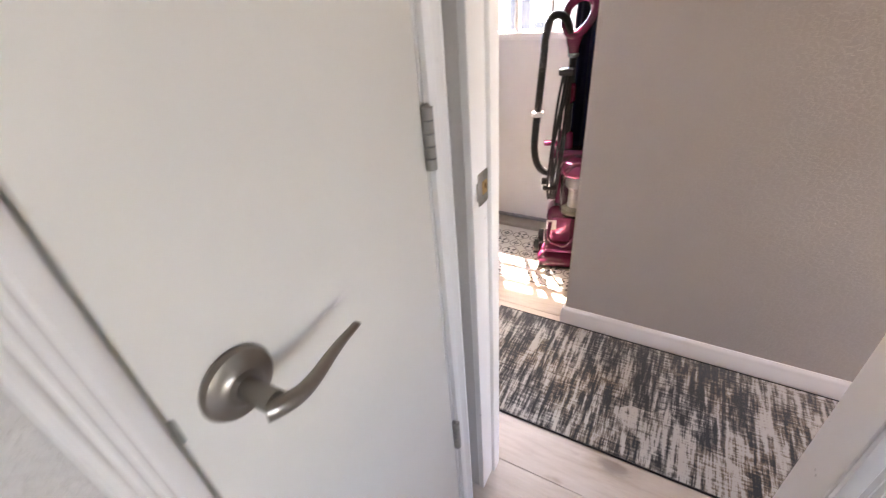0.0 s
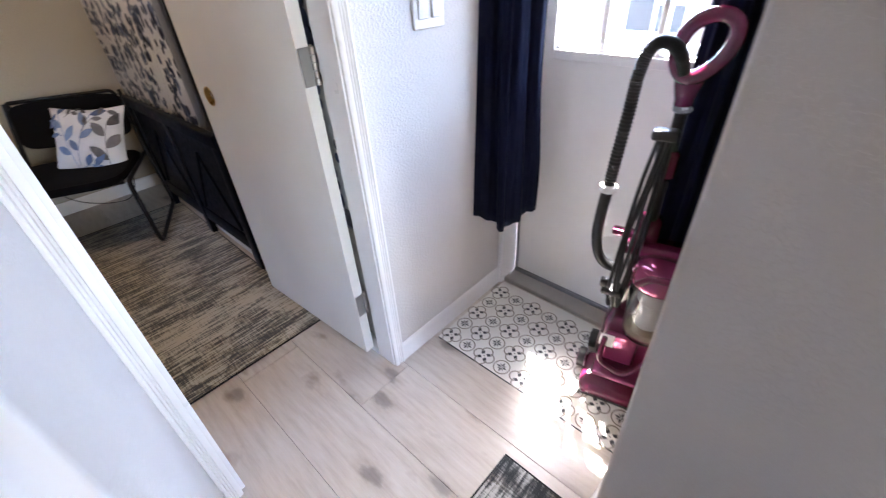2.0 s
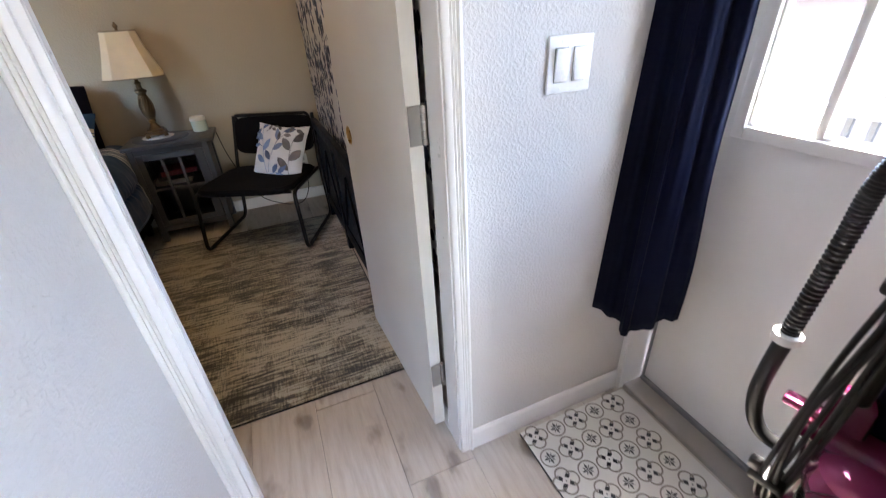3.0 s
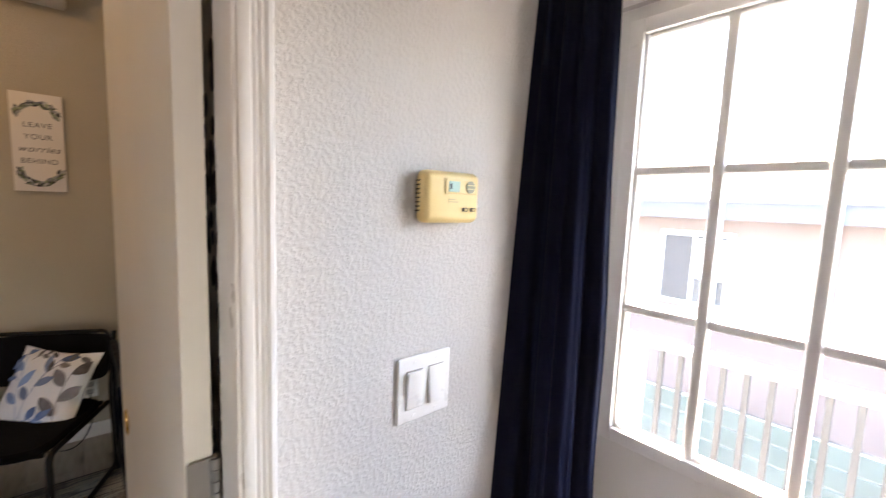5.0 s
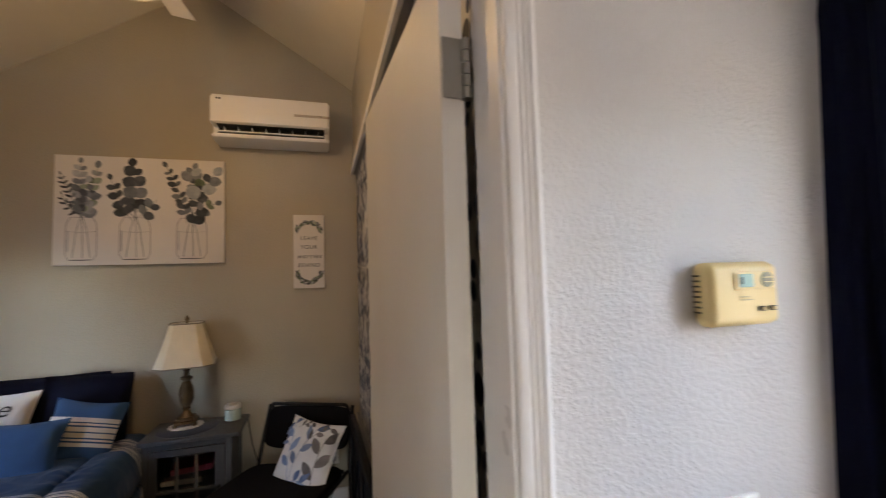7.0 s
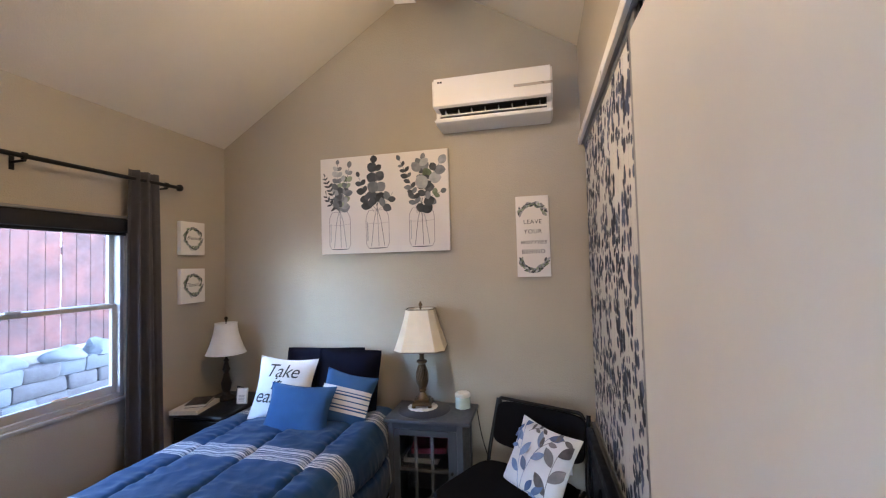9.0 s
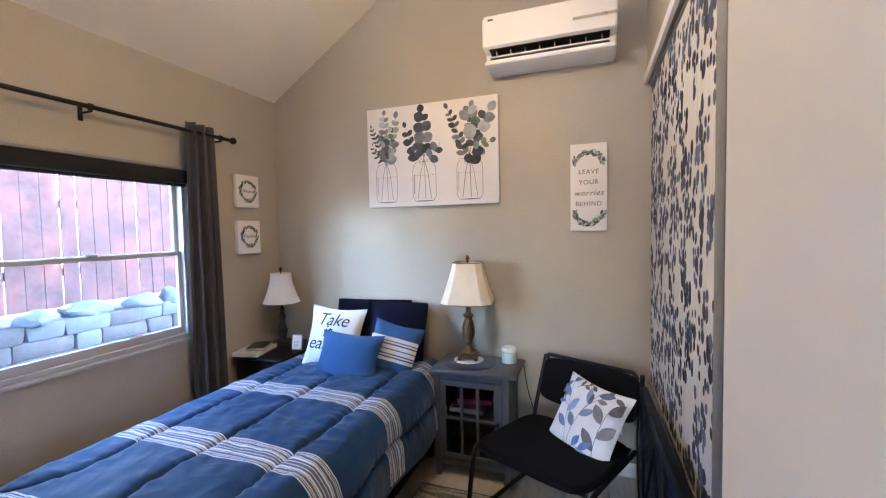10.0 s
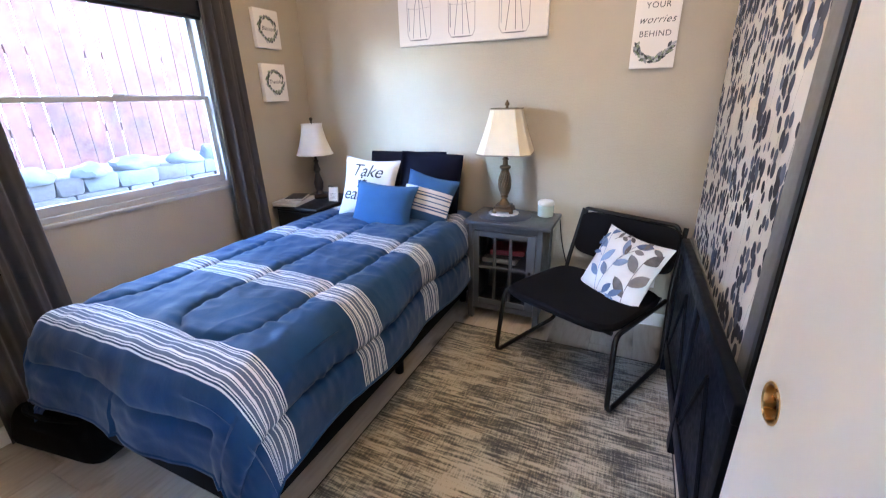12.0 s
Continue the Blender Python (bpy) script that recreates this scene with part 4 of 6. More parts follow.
LEAF_DARK = leaf_print("leaf_print_dark", (0.008, 0.010, 0.015), (0.085, 0.095, 0.11))
LEAF_MID = leaf_print("leaf_print_mid", (0.025, 0.030, 0.040), (0.22, 0.235, 0.255))
LEAF_PALE = leaf_print("leaf_print_pale", (0.11, 0.12, 0.14), (0.50, 0.51, 0.525))
LEAF_GREEN = leaf_print("leaf_print_green", (0.05, 0.075, 0.035), (0.32, 0.37, 0.27))
LINE_GREY = plain("pencil_print", (0.30, 0.26, 0.27), 0.7)

# large canvas with three jars
art = thing("wall_art", "white canvas print of three jars of eucalyptus", "wall art", pose(XA, 0.207, 1.950))
AW, AH = 0.456, 0.332
part("canvas", box(B(), 0.002, 0.028, -AW, AW, -AH, AH, 0.003, 2), CANVAS, art)
rng = random.Random(5)
tones = {"d": B(), "m": B(), "p": B(), "g": B(), "l": B()}
for cx, jar in ((-0.315, 0.078), (-0.040, 0.082), (0.270, 0.085)):
    base, neck = -0.300, -0.045
    for k in (-1, 1):
        stroke(tones["l"], [(cx + k * jar * 0.72, neck), (cx + k * jar * 0.95, neck - 0.035), (cx + k * jar, neck - 0.07), (cx + k * jar, base + 0.03), (cx + k * jar * 0.8, base), (cx, base - 0.004)], 0.0038, 0.0290)
    stroke(tones["l"], [(cx - jar * 0.72, neck), (cx + jar * 0.72, neck)], 0.0026, 0.0290)
    stroke(tones["l"], [(cx - jar, neck - 0.085), (cx, neck - 0.092), (cx + jar, neck - 0.085)], 0.0016, 0.0290)
    stroke(tones["p"], [(cx - jar * 0.86, base + 0.05), (cx - jar * 0.86, neck - 0.08)], 0.0060, 0.0289)
    stroke(tones["d"], [(cx - jar * 0.7, base - 0.001), (cx + jar * 0.7, base - 0.001)], 0.0045, 0.0291)
    for k in (-0.55, 0.1, 0.6):
        stroke(tones["m"], [(cx - k * 0.02, 0.02), (cx + k * 0.045, -0.12), (cx + k * jar, base + 0.012)], 0.0034, 0.0292)


def sprig(path, count, size, slim, shades):
    """A stem through three points with leaves in pairs, smaller towards its tip."""
    p0, p1, p2 = (Vector(q) for q in path)
    line = [(1 - t) ** 2 * p0 + 2 * t * (1 - t) * p1 + t * t * p2 for t in [i / count for i in range(count + 1)]]
    stroke(tones["m"], [(q.x, q.y) for q in line], 0.0026, 0.0292)
    for i in range(1, count + 1):
        d = line[i] - line[i - 1]
        a0 = math.atan2(d.y, d.x)
        for side in ((-1, 1) if i < count else (0,)):
            if rng.random() < 0.12:
                continue
            a = a0 + side * rng.uniform(0.7, 1.2)
            ln = 1.28 * size * (1.0 - 0.40 * i / count) * rng.uniform(0.8, 1.2)
            px, py = line[i].x + 0.42 * ln * math.cos(a), line[i].y + 0.42 * ln * math.sin(a)
            leaf_shape(tones[rng.choice(shades)], max(-AW + 0.03, min(AW - 0.03, px)), max(-AH + 0.03, min(AH - 0.03, py)), ln, ln * slim * rng.uniform(1.0, 1.2), a, 0.0294 + 0.0006 * rng.random(), 9, 0.66)


J1, J2, J3 = -0.315, -0.040, 0.270
for path, count, size, slim, shades in (
        (((J1, -0.05), (J1 - 0.06, 0.10), (J1 - 0.115, 0.21)), 9, 0.040, 0.34, "ddm"),
        (((J1, -0.05), (J1 - 0.02, 0.12), (J1 - 0.01, 0.29)), 8, 0.050, 0.62, "mmpg"),
        (((J1, -0.05), (J1 + 0.05, 0.10), (J1 + 0.075, 0.26)), 7, 0.054, 0.66, "mpgm"),
        (((J1, -0.06), (J1 + 0.02, 0.05), (J1 + 0.03, 0.17)), 6, 0.058, 0.72, "dmmp"),
        (((J1, -0.04), (J1 - 0.09, 0.02), (J1 - 0.10, 0.09)), 5, 0.036, 0.30, "dd"),
        (((J2, -0.06), (J2 + 0.01, 0.14), (J2 - 0.015, 0.29)), 5, 0.076, 0.76, "ddmd"),
        (((J2, -0.05), (J2 - 0.09, 0.05), (J2 - 0.130, 0.19)), 5, 0.060, 0.68, "ddd"),
        (((J2, -0.05), (J2 + 0.07, -0.01), (J2 + 0.115, 0.07)), 3, 0.068, 0.66, "dm"),
        (((J2 - 0.02, -0.06), (J2 - 0.05, -0.02), (J2 - 0.07, 0.03)), 2, 0.062, 0.62, "dd"),
        (((J3 - 0.03, -0.08), (J3 - 0.04, 0.08), (J3 - 0.145, 0.28)), 10, 0.054, 0.56, "ddmm"),
        (((J3, -0.13), (J3 + 0.05, 0.05), (J3 + 0.005, 0.18)), 6, 0.060, 0.72, "ddmd"),
        (((J3 - 0.01, 0.02), (J3 + 0.06, 0.16), (J3 + 0.130, 0.24)), 4, 0.080, 0.74, "mpgp"),
        (((J3 - 0.01, 0.16), (J3 - 0.01, 0.22), (J3 + 0.010, 0.27)), 3, 0.070, 0.62, "pmp"),
        (((J3, -0.02), (J3 + 0.07, 0.03), (J3 + 0.135, 0.05)), 3, 0.056, 0.66, "gpm")):
    sprig(path, count, size, slim, shades)
for key, mat, nm in (("l", LINE_GREY, "jar_line"), ("m", LEAF_MID, "grey_leaves"), ("p", LEAF_PALE, "pale_leaves"), ("g", LEAF_GREEN, "green_leaves"), ("d", LEAF_DARK, "dark_leaves")):
    tones[key].transform(FACE_X)
    tagged(part(nm, tones[key], mat, art, "", False), kind="stuff")


def wreath(parent, cx, cy, r, z, face, a0, a1, count, size, seed):
    rg = random.Random(seed)
    sets = [(B(), LEAF_GREEN, "green_leaves"), (B(), LEAF_DARK, "dark_leaves"), (B(), LEAF_PALE, "pale_leaves")]
    for k in range(count):
        a = a0 + (a1 - a0) * (k + rg.random() * 0.7) / count
        rr = r * rg.uniform(0.86, 1.14)
        leaf_shape(sets[k % 3][0], cx + rr * math.cos(a), cy + rr * math.sin(a), size * rg.uniform(0.8, 1.3), size * 0.45, a + 1.57 + rg.uniform(-0.8, 0.8), z + 0.00003 * k)
    for bm, mat, nm in sets:
        bm.transform(face)
        tagged(part(nm, bm, mat, parent, "", False), kind="stuff")


sg = thing("wall_sign", "tall white sign with leaves and four words", "wall sign", pose(XA, 1.185, 1.685))
part("board", box(B(), 0.002, 0.026, -0.100, 0.100, -0.250, 0.250, 0.002, 2), CANVAS, sg)
for w, y, size, sl in (("LEAVE", 0.088, 0.037, 0), ("YOUR", 0.028, 0.037, 0), ("worries", -0.034, 0.046, 0.4), ("BEHIND", -0.096, 0.037, 0)):
    lettering(w, size, INK, sg, FACE_X @ Matrix.Translation((0, y, 0.0268)), sl, "lettering", None, 1.12)
wreath(sg, 0, 0.120, 0.080, 0.0266, FACE_X, 0.15, 2.99, 54, 0.030, 3)
wreath(sg, 0, -0.130, 0.080, 0.0266, FACE_X, 3.25, 6.17, 60, 0.030, 4)

for z, w in ((1.745, "Blessed"), (1.435, "Thankful")):
    cv = thing("small_canvas", f"small white canvas with leaf wreath round {w}", "wall art", pose(-3.178, YW, z), "small wreath canvases")
    part("canvas", box(B(), -0.098, 0.098, 0.002, 0.032, -0.110 if w == "Blessed" else -0.118, 0.110, 0.003, 2), CANVAS, cv)
    wreath(cv, 0, 0, 0.066, 0.0326, FACE_Y, 0, 6.28, 54, 0.030, 7)
    lettering(w, 0.034, INK, cv, FACE_Y @ Matrix.Translation((0, 0.002, 0.0330)), 0.35)

# wall-mounted air conditioner
AC_WHITE = plain("ac_plastic", (0.86, 0.84, 0.80), 0.16, vary=0.02, relief=0.01, coat=0.3)
ac = thing("air_conditioner", "white wall-mounted split air conditioner with open louvre", "air conditioner", pose(XA, 0.975, 2.385))
prof = [(0.0, 0.0), (0.15, 0.0), (0.192, 0.010), (0.200, 0.022), (0.200, 0.030), (0.150, 0.038), (0.150, 0.080), (0.232, 0.082), (0.245, 0.092), (0.245, 0.235), (0.232, 0.262), (0.20, 0.272), (0.0, 0.272)]
b = prism(B(), prof, "y", -0.352, 0.352)
bmesh.ops.bevel(b, geom=[e for e in b.edges if abs(abs(e.verts[0].co.y) - 0.352) < 1e-4 and abs(abs(e.verts[1].co.y) - 0.352) < 1e-4 and e.verts[0].co.y * e.verts[1].co.y > 0], offset=0.010, segments=3, affect="EDGES")
part("shell", b, AC_WHITE, ac)
part("air_slot", prism(B(), [(0.1505, 0.0395), (0.196, 0.0312), (0.198, 0.034), (0.156, 0.042), (0.156, 0.076), (0.226, 0.079), (0.226, 0.0815), (0.1505, 0.0795)], "y", -0.318, 0.318), BLACK, ac, "dark air outlet")
b = box(B(), -0.005, 0.052, -0.316, 0.316, -0.004, 0.004, 0.003, 2)
b.transform(Matrix.Translation((0.168, 0, 0.050)) @ pose(0, 0, 0, 0, 12, 0))
part("louvre", b, AC_WHITE, ac)
for k in range(8):
    y = -0.28 + 0.08 * k
    part("louvre_rib", box(B(), 0.158, 0.205, y - 0.002, y + 0.002, 0.052, 0.074, 0.001, 1), GREYP, ac)
part("trim_band", box(B(), 0.2448, 0.2468, 0.135, 0.352, 0.150, 0.166, 0.0008, 1), plain("champagne_strip", (0.45, 0.40, 0.34), 0.3, 0.5), ac, "champagne trim strip")
for y0, y1 in ((-0.318, -0.306), (-0.303, -0.290)):
    part("maker_mark", box(B(), 0.2446, 0.2458, y0, y1, 0.228, 0.238), INK, ac)

# sliding closet doors
FLORAL = plain("closet_paper", (0.74, 0.72, 0.70), 0.6, vary=0.04, grain=200, relief=0.04)
PRINT_NAVY = leaf_print("paper_print_navy", (0.009, 0.013, 0.032), (0.045, 0.060, 0.118))
PRINT_BLUE = leaf_print("paper_print_blue", (0.032, 0.045, 0.092), (0.14, 0.175, 0.28))
rng = random.Random(11)
for x0, x1, y, lab in ((XA + 0.015, -2.19, YC + 0.022, "sliding closet door in white paper with navy leaf print"), (-2.075, XB - 0.02, YC + 0.034, "rear sliding closet door in navy leaf print")):
    cd = thing("closet_door", lab, "closet door", None, "sliding closet doors")
    part("panel", box(B(), x0, x1, y, y + 0.012, CZ0 + 0.02, CZ1 - 0.02), FLORAL, cd)
    n1, n2, ln = B(), B(), B()
    cols = int((x1 - x0) / 0.070)
    for c in range(cols):
        sx = x0 + 0.04 + (x1 - x0 - 0.08) * c / max(1, cols - 1)
        stem = []
        for k in range(41):
            zz = CZ0 + 0.04 + (CZ1 - CZ0 - 0.08) * k / 40
            stem.append((sx + 0.020 * math.sin(k * 0.55 + c * 1.7) + 0.012 * math.sin(k * 0.21 + c), zz))
        stroke(ln, stem, 0.0011, 0)
        for k, (lx, lz) in enumerate(stem):
            if noise.noise(Vector((c * 0.63, k * 0.33, x0))) < -0.22:
                continue
            for side in (-1, 1):
                if rng.random() < 0.22:
                    continue
                size = rng.uniform(0.034, 0.060) * (0.7 if k % 5 == 4 else 1.0)
                leaf_shape(n1 if rng.random() < 0.6 else n2, min(max(lx + side * rng.uniform(0.010, 0.024), x0 + 0.02), x1 - 0.02), min(max(lz + rng.uniform(-0.016, 0.016), CZ0 + 0.05), CZ1 - 0.05),
                           size, size * rng.uniform(0.62, 0.84), 1.57 - side * rng.uniform(-0.1, 0.45), 0.0002 * rng.random(), 8, 0.5)
    for bm, mat, nm in ((ln, PRINT_BLUE, "stem_print"), (n2, PRINT_BLUE, "blue_leaf_print"), (n1, PRINT_NAVY, "navy_leaf_print")):
        bm.transform(Matrix.Translation((0, y - 0.001, 0)) @ Matrix(((1, 0, 0, 0), (0, 0, -1, 0), (0, 1, 0, 0), (0, 0, 0, 1))))
        tagged(part(nm, bm, mat, cd, "", False), kind="stuff")
    part("top_rail", box(B(), x0, x1, y - 0.006, y + 0.016, CZ1 - 0.03, CZ1 - 0.008, 0.002, 1), ALU, cd)
    part("bottom_rail", box(B(), x0, x1, y - 0.006, y + 0.016, CZ0 + 0.006, CZ0 + 0.03, 0.002, 1), ALU, cd)
    if y < YC + 0.03:
        part("stile", box(B(), x1 - 0.004, x1 + 0.080, y - 0.010, y + 0.016, CZ0 + 0.006, CZ1 - 0.008, 0.004, 2), ALU, cd, "grey metal stile")
        # black strip put where the gap beside the stile lies in shadow
        part("shadow_gap_strip", box(B(), x1 + 0.080, x1 + 0.108, y - 0.002, y + 0.016, CZ0 + 0.006, CZ1 - 0.008, 0.002, 1), BLACK, cd, "black strip painted as the shadow gap beside the stile")
b = B()
box(b, XA, XB, YC - 0.016, YC + 0.002, CZ1 - 0.012, CZ1 + 0.035, 0.004, 2)
structure("trim_closet_head", b, TRIM, "painted trim over the closet doors", "trim")
structure("trim_closet_track", box(B(), XA, XB, YC - 0.004, YC + 0.09, CZ0 - 0.002, CZ0 + 0.006), ALU, "grey metal closet door track", "trim")
structure("trim_closet_top_track", box(B(), XA, XB, YC + 0.002, YC + 0.09, CZ1 - 0.010, CZ1 - 0.001), ALU, "dark metal closet door track", "trim")

# dark headboard leaning on the low wall
NAVY_WOOD = plain("black_blue_lacquer", (0.004, 0.006, 0.012), 0.42, vary=0.2)
NAVY_WOOD.node_tree.nodes["Principled BSDF"].inputs["Specular IOR Level"].default_value = 0.08
hb = thing("headboard", "dark navy wooden headboard stored against the closet", "headboard", pose(-1.90, 1.476, 0, 0, 0, 181.2))
part("top_rail", box(B(), 0, 1.19, 0.000, 0.034, 0.630, 0.690, 0.008, 3), NAVY_WOOD, hb)
part("bottom_rail", box(B(), 0, 1.19, 0.004, 0.028, 0.10, 0.18, 0.005, 2), NAVY_WOOD, hb)
for x in (0.0, 0.565, 1.130):
    part("post", box(B(), x, x + 0.060, 0.001, 0.031, 0.004, 0.634, 0.005, 2), NAVY_WOOD, hb)
for x in (0.055, 0.620):
    part("inset_panel", box(B(), x, x + 0.515, 0.010, 0.020, 0.175, 0.634, 0.002, 1), NAVY_WOOD, hb)
for x in (0.05, 0.605):
    b = rod(B(), (x + 0.04, 0.022, 0.20), (x + 0.25, 0.022, 0.55), 0.008, 8)
    rod(b, (x + 0.25, 0.022, 0.55), (x + 0.46, 0.022, 0.20), 0.008, 8)
    part("arch_strip", b, NAVY_WOOD, hb)

# bed
BLUE = (0.0048, 0.040, 0.120)
TOP, HX0, HX1, HYR, HYL = 0.600, -3.46, -1.52, 0.312, -0.745


def comforter_material():
    m, n, l, b = material("comforter_cloth")
    tc, sep = n.new("ShaderNodeTexCoord"), n.new("ShaderNodeSeparateXYZ")
    l.new(tc.outputs["UV"], sep.inputs[0])
    v = coords(n, l)
    big = noise_tex(n, l, v, 4, 5)
    base = ramp(n, l, big, [(0.3, mixed(BLUE, 0.82)), (0.7, mixed(BLUE, 1.15))])
    total = None
    for pos in (0.100, 0.595, 1.130, 1.690):
        d = n.new("ShaderNodeMath")
        d.operation, d.inputs[1].default_value = "SUBTRACT", pos
        l.new(sep.outputs[1], d.inputs[0])
        a = n.new("ShaderNodeMath")
        a.operation = "ABSOLUTE"
        l.new(d.outputs[0], a.inputs[0])
        k = n.new("ShaderNodeMath")
        k.operation, k.inputs[1].default_value = "LESS_THAN", 0.066
        l.new(a.outputs[0], k.inputs[0])
        if total is None:
            total = k.outputs[0]
        else:
            s = n.new("ShaderNodeMath")
            s.operation = "MAXIMUM"
            l.new(total, s.inputs[0])
            l.new(k.outputs[0], s.inputs[1])
            total = s.outputs[0]
    q = None
    for pos in (0.100, 0.595, 1.130, 1.690):
        d, a = n.new("ShaderNodeMath"), n.new("ShaderNodeMath")
        d.operation, d.inputs[1].default_value = "SUBTRACT", pos
        l.new(sep.outputs[1], d.inputs[0])
        a.operation = "ABSOLUTE"
        l.new(d.outputs[0], a.inputs[0])
        if q is None:
            q = a.outputs[0]
        else:
            s = n.new("ShaderNodeMath")
            s.operation = "MINIMUM"
            l.new(q, s.inputs[0])
            l.new(a.outputs[0], s.inputs[1])
            q = s.outputs[0]
    mp = n.new("ShaderNodeMapping")
    mp.inputs["Scale"].default_value = (45, 190, 1)
    l.new(tc.outputs["UV"], mp.inputs[0])
    thread = noise_tex(n, l, mp.outputs[0], 1.0, 3)
    wob = n.new("ShaderNodeMath")
    wob.operation, wob.inputs[1].default_value, wob.inputs[2].default_value = "MULTIPLY_ADD", 0.9, -0.45
    l.new(thread, wob.inputs[0])
    unit = n.new("ShaderNodeMath")
    unit.operation, unit.inputs[1].default_value = "MULTIPLY_ADD", 1 / 0.066
    l.new(q, unit.inputs[0])
    small = n.new("ShaderNodeMath")
    small.operation, small.inputs[1].default_value = "MULTIPLY", 0.035
    l.new(wob.outputs[0], small.inputs[0])
    l.new(small.outputs[0], unit.inputs[2])
    W, G, D = (0.66, 0.67, 0.70), (0.085, 0.115, 0.18), (0.012, 0.042, 0.10)
    lines = ramp(n, l, unit.outputs[0], [(0.0, G), (0.10, W), (0.15, G), (0.30, W), (0.42, D), (0.46, W), (0.51, G), (0.68, W), (0.74, D), (0.79, W), (0.84, D), (0.92, W)])
    lines.node.color_ramp.interpolation = "CONSTANT"
    mx = n.new("ShaderNodeMix")
    mx.data_type = "RGBA"
    l.new(total, mx.inputs["Factor"])
    l.new(base, mx.inputs["A"])
    l.new(lines, mx.inputs["B"])
    l.new(mx.outputs["Result"], b.inputs["Base Color"])
    b.inputs["Roughness"].default_value = 0.62
    b.inputs["Sheen Weight"].default_value = 0.15
    b.inputs["Specular IOR Level"].default_value = 0.2
    wr = noise_tex(n, l, v, 22, 5, 0.62)
    bump(n, l, wr, b, 0.3, 0.006)
    return m


bed = thing("bed", "twin bed frame and mattress under the blue comforter", "bed", pose(0, 0, 0))
part("mattress", box(B(), HX0 + 0.02, HX1 - 0.02, HYL + 0.03, HYR - 0.03, 0.30, 0.565, 0.05, 4), cloth("mattress_cloth", (0.5, 0.5, 0.5)), bed)
part("base", box(B(), HX0 + 0.04, HX1 - 0.05, HYL + 0.05, HYR - 0.05, 0.10, 0.30, 0.01, 2), BLACK_CLOTH, bed, "black bed base")
for x in (HX0 + 0.10, -2.5, HX1 - 0.12):
    for y in (HYL + 0.10, HYR - 0.10):
        part("leg", rod(B(), (x, y, 0.0), (x, y, 0.10), 0.022, 14, 0.026), BLACK, bed)

BLUE_PLAIN = cloth("comforter_hem_cloth", BLUE, 0.7)
cf = thing("comforter", "blue quilted comforter with white woven stripes on the bed", "comforter", pose(0, 0, 0))
b = B()
uvl = b.loops.layers.uv.new("cloth")
DR, DL, DF, RAD = 0.290, 0.30, 0.225, 0.09
NU, NV = 240, 330
halfw = (HYR - HYL) / 2
cy = (HYR + HYL) / 2
grid = []
for j in range(NV + 1):
    t = -DF + (HX1 - HX0 - 0.06 + DF) * j / NV           # 0 at the foot edge, grows to the head
    row = []
    for i in range(NU + 1):
        s = -(halfw + DL) + (2 * halfw + DL + DR) * i / NU
        exs, ext = max(0, abs(s) - halfw + RAD), max(0, -t + RAD)
        sx, st = (1 if s > 0 else -1), -1
        flat = Vector((min(max(s, -halfw + RAD), halfw - RAD), max(t, RAD)))
        ln = math.hypot(exs, ext)
        if ln > 1e-6:
            arc = min(ln, RAD * math.pi / 2)
            out = RAD * math.sin(arc / RAD) + max(0, ln - arc) * ((0.06 if s > 0 else 0.16) + 0.08 * min(exs, ext) / max(ln, 1e-6) * 3)
            drop = RAD * (1 - math.cos(arc / RAD)) + max(0, ln - arc) * 0.985
            ux, ut = exs / ln * sx, ext / ln * st
        else:
            out = drop = ux = ut = 0
        yy = flat.x + ux * out
        tt = flat.y + ut * out
        z = TOP - drop
        gap = min(abs(s - 0.655 + 0.006 * math.sin(t * 7)), abs(s + 0.655))
        if t < 0.12:
            gap = min(gap, math.hypot(max(0, abs(s) - 0.45), t + 0.085) if abs(s) < 0.66 else 9)
        for sc in (-0.47, 0.185):
            e = abs(s - sc + 0.008 * math.sin(t * 5))
            gap = min(gap, abs((e if t > 0.33 else math.hypot(e, t - 0.33)) - 0.165))
        puff = 0.023 * (1 - math.exp(-(gap / 0.015)))
        puff += 0.006 * math.exp(-gap / 0.05) * noise.noise(Vector((s * 11, t * 30, 1.0))) * 2
        hang = min(1, drop / 0.12)
        if hang > 0:
            wave = 0.014 * math.sin(t * 9 + 1.3) * (exs > 0.1) + 0.016 * math.sin(s * 11) * (ext > 0.1)
            yy += ux * wave * hang
            tt += ut * wave * hang
        nz = noise.noise(Vector((s * 6, t * 6, 3))) * 0.008 + noise.noise(Vector((s * 15 + 4 * t, t * 13, 9))) * 0.006 + (0.5 - abs(noise.noise(Vector((s * 8 - 3 * t, t * 9 + s * 3, 5))))) ** 3 * 0.022 - 0.001
        cr2 = 1 - hang
        z += (puff + nz) * cr2 + 0.018 * cr2 * (1 - (s / halfw) ** 2 if abs(s) < halfw else 0)
        yy += ux * (puff + nz * 0.6) * hang
        tt += ut * (puff + nz * 0.6) * hang
        z = max(z, 0.035)
        row.append((b.verts.new((HX1 - tt, cy + yy, z)), s, t))
    grid.append(row)
for j in range(NV):
    for i in range(NU):
        q = (grid[j][i], grid[j][i + 1], grid[j + 1][i + 1], grid[j + 1][i])
        f = b.faces.new([c[0] for c in q])
        for lp, c in zip(f.loops, q):
            lp[uvl].uv = (c[1], c[2])
hem = [grid[j][NU][0].co.copy() for j in range(NV, -1, -1)] + [grid[0][i][0].co.copy() for i in range(NU - 1, -1, -1)] + [grid[j][0][0].co.copy() for j in range(1, NV + 1)]
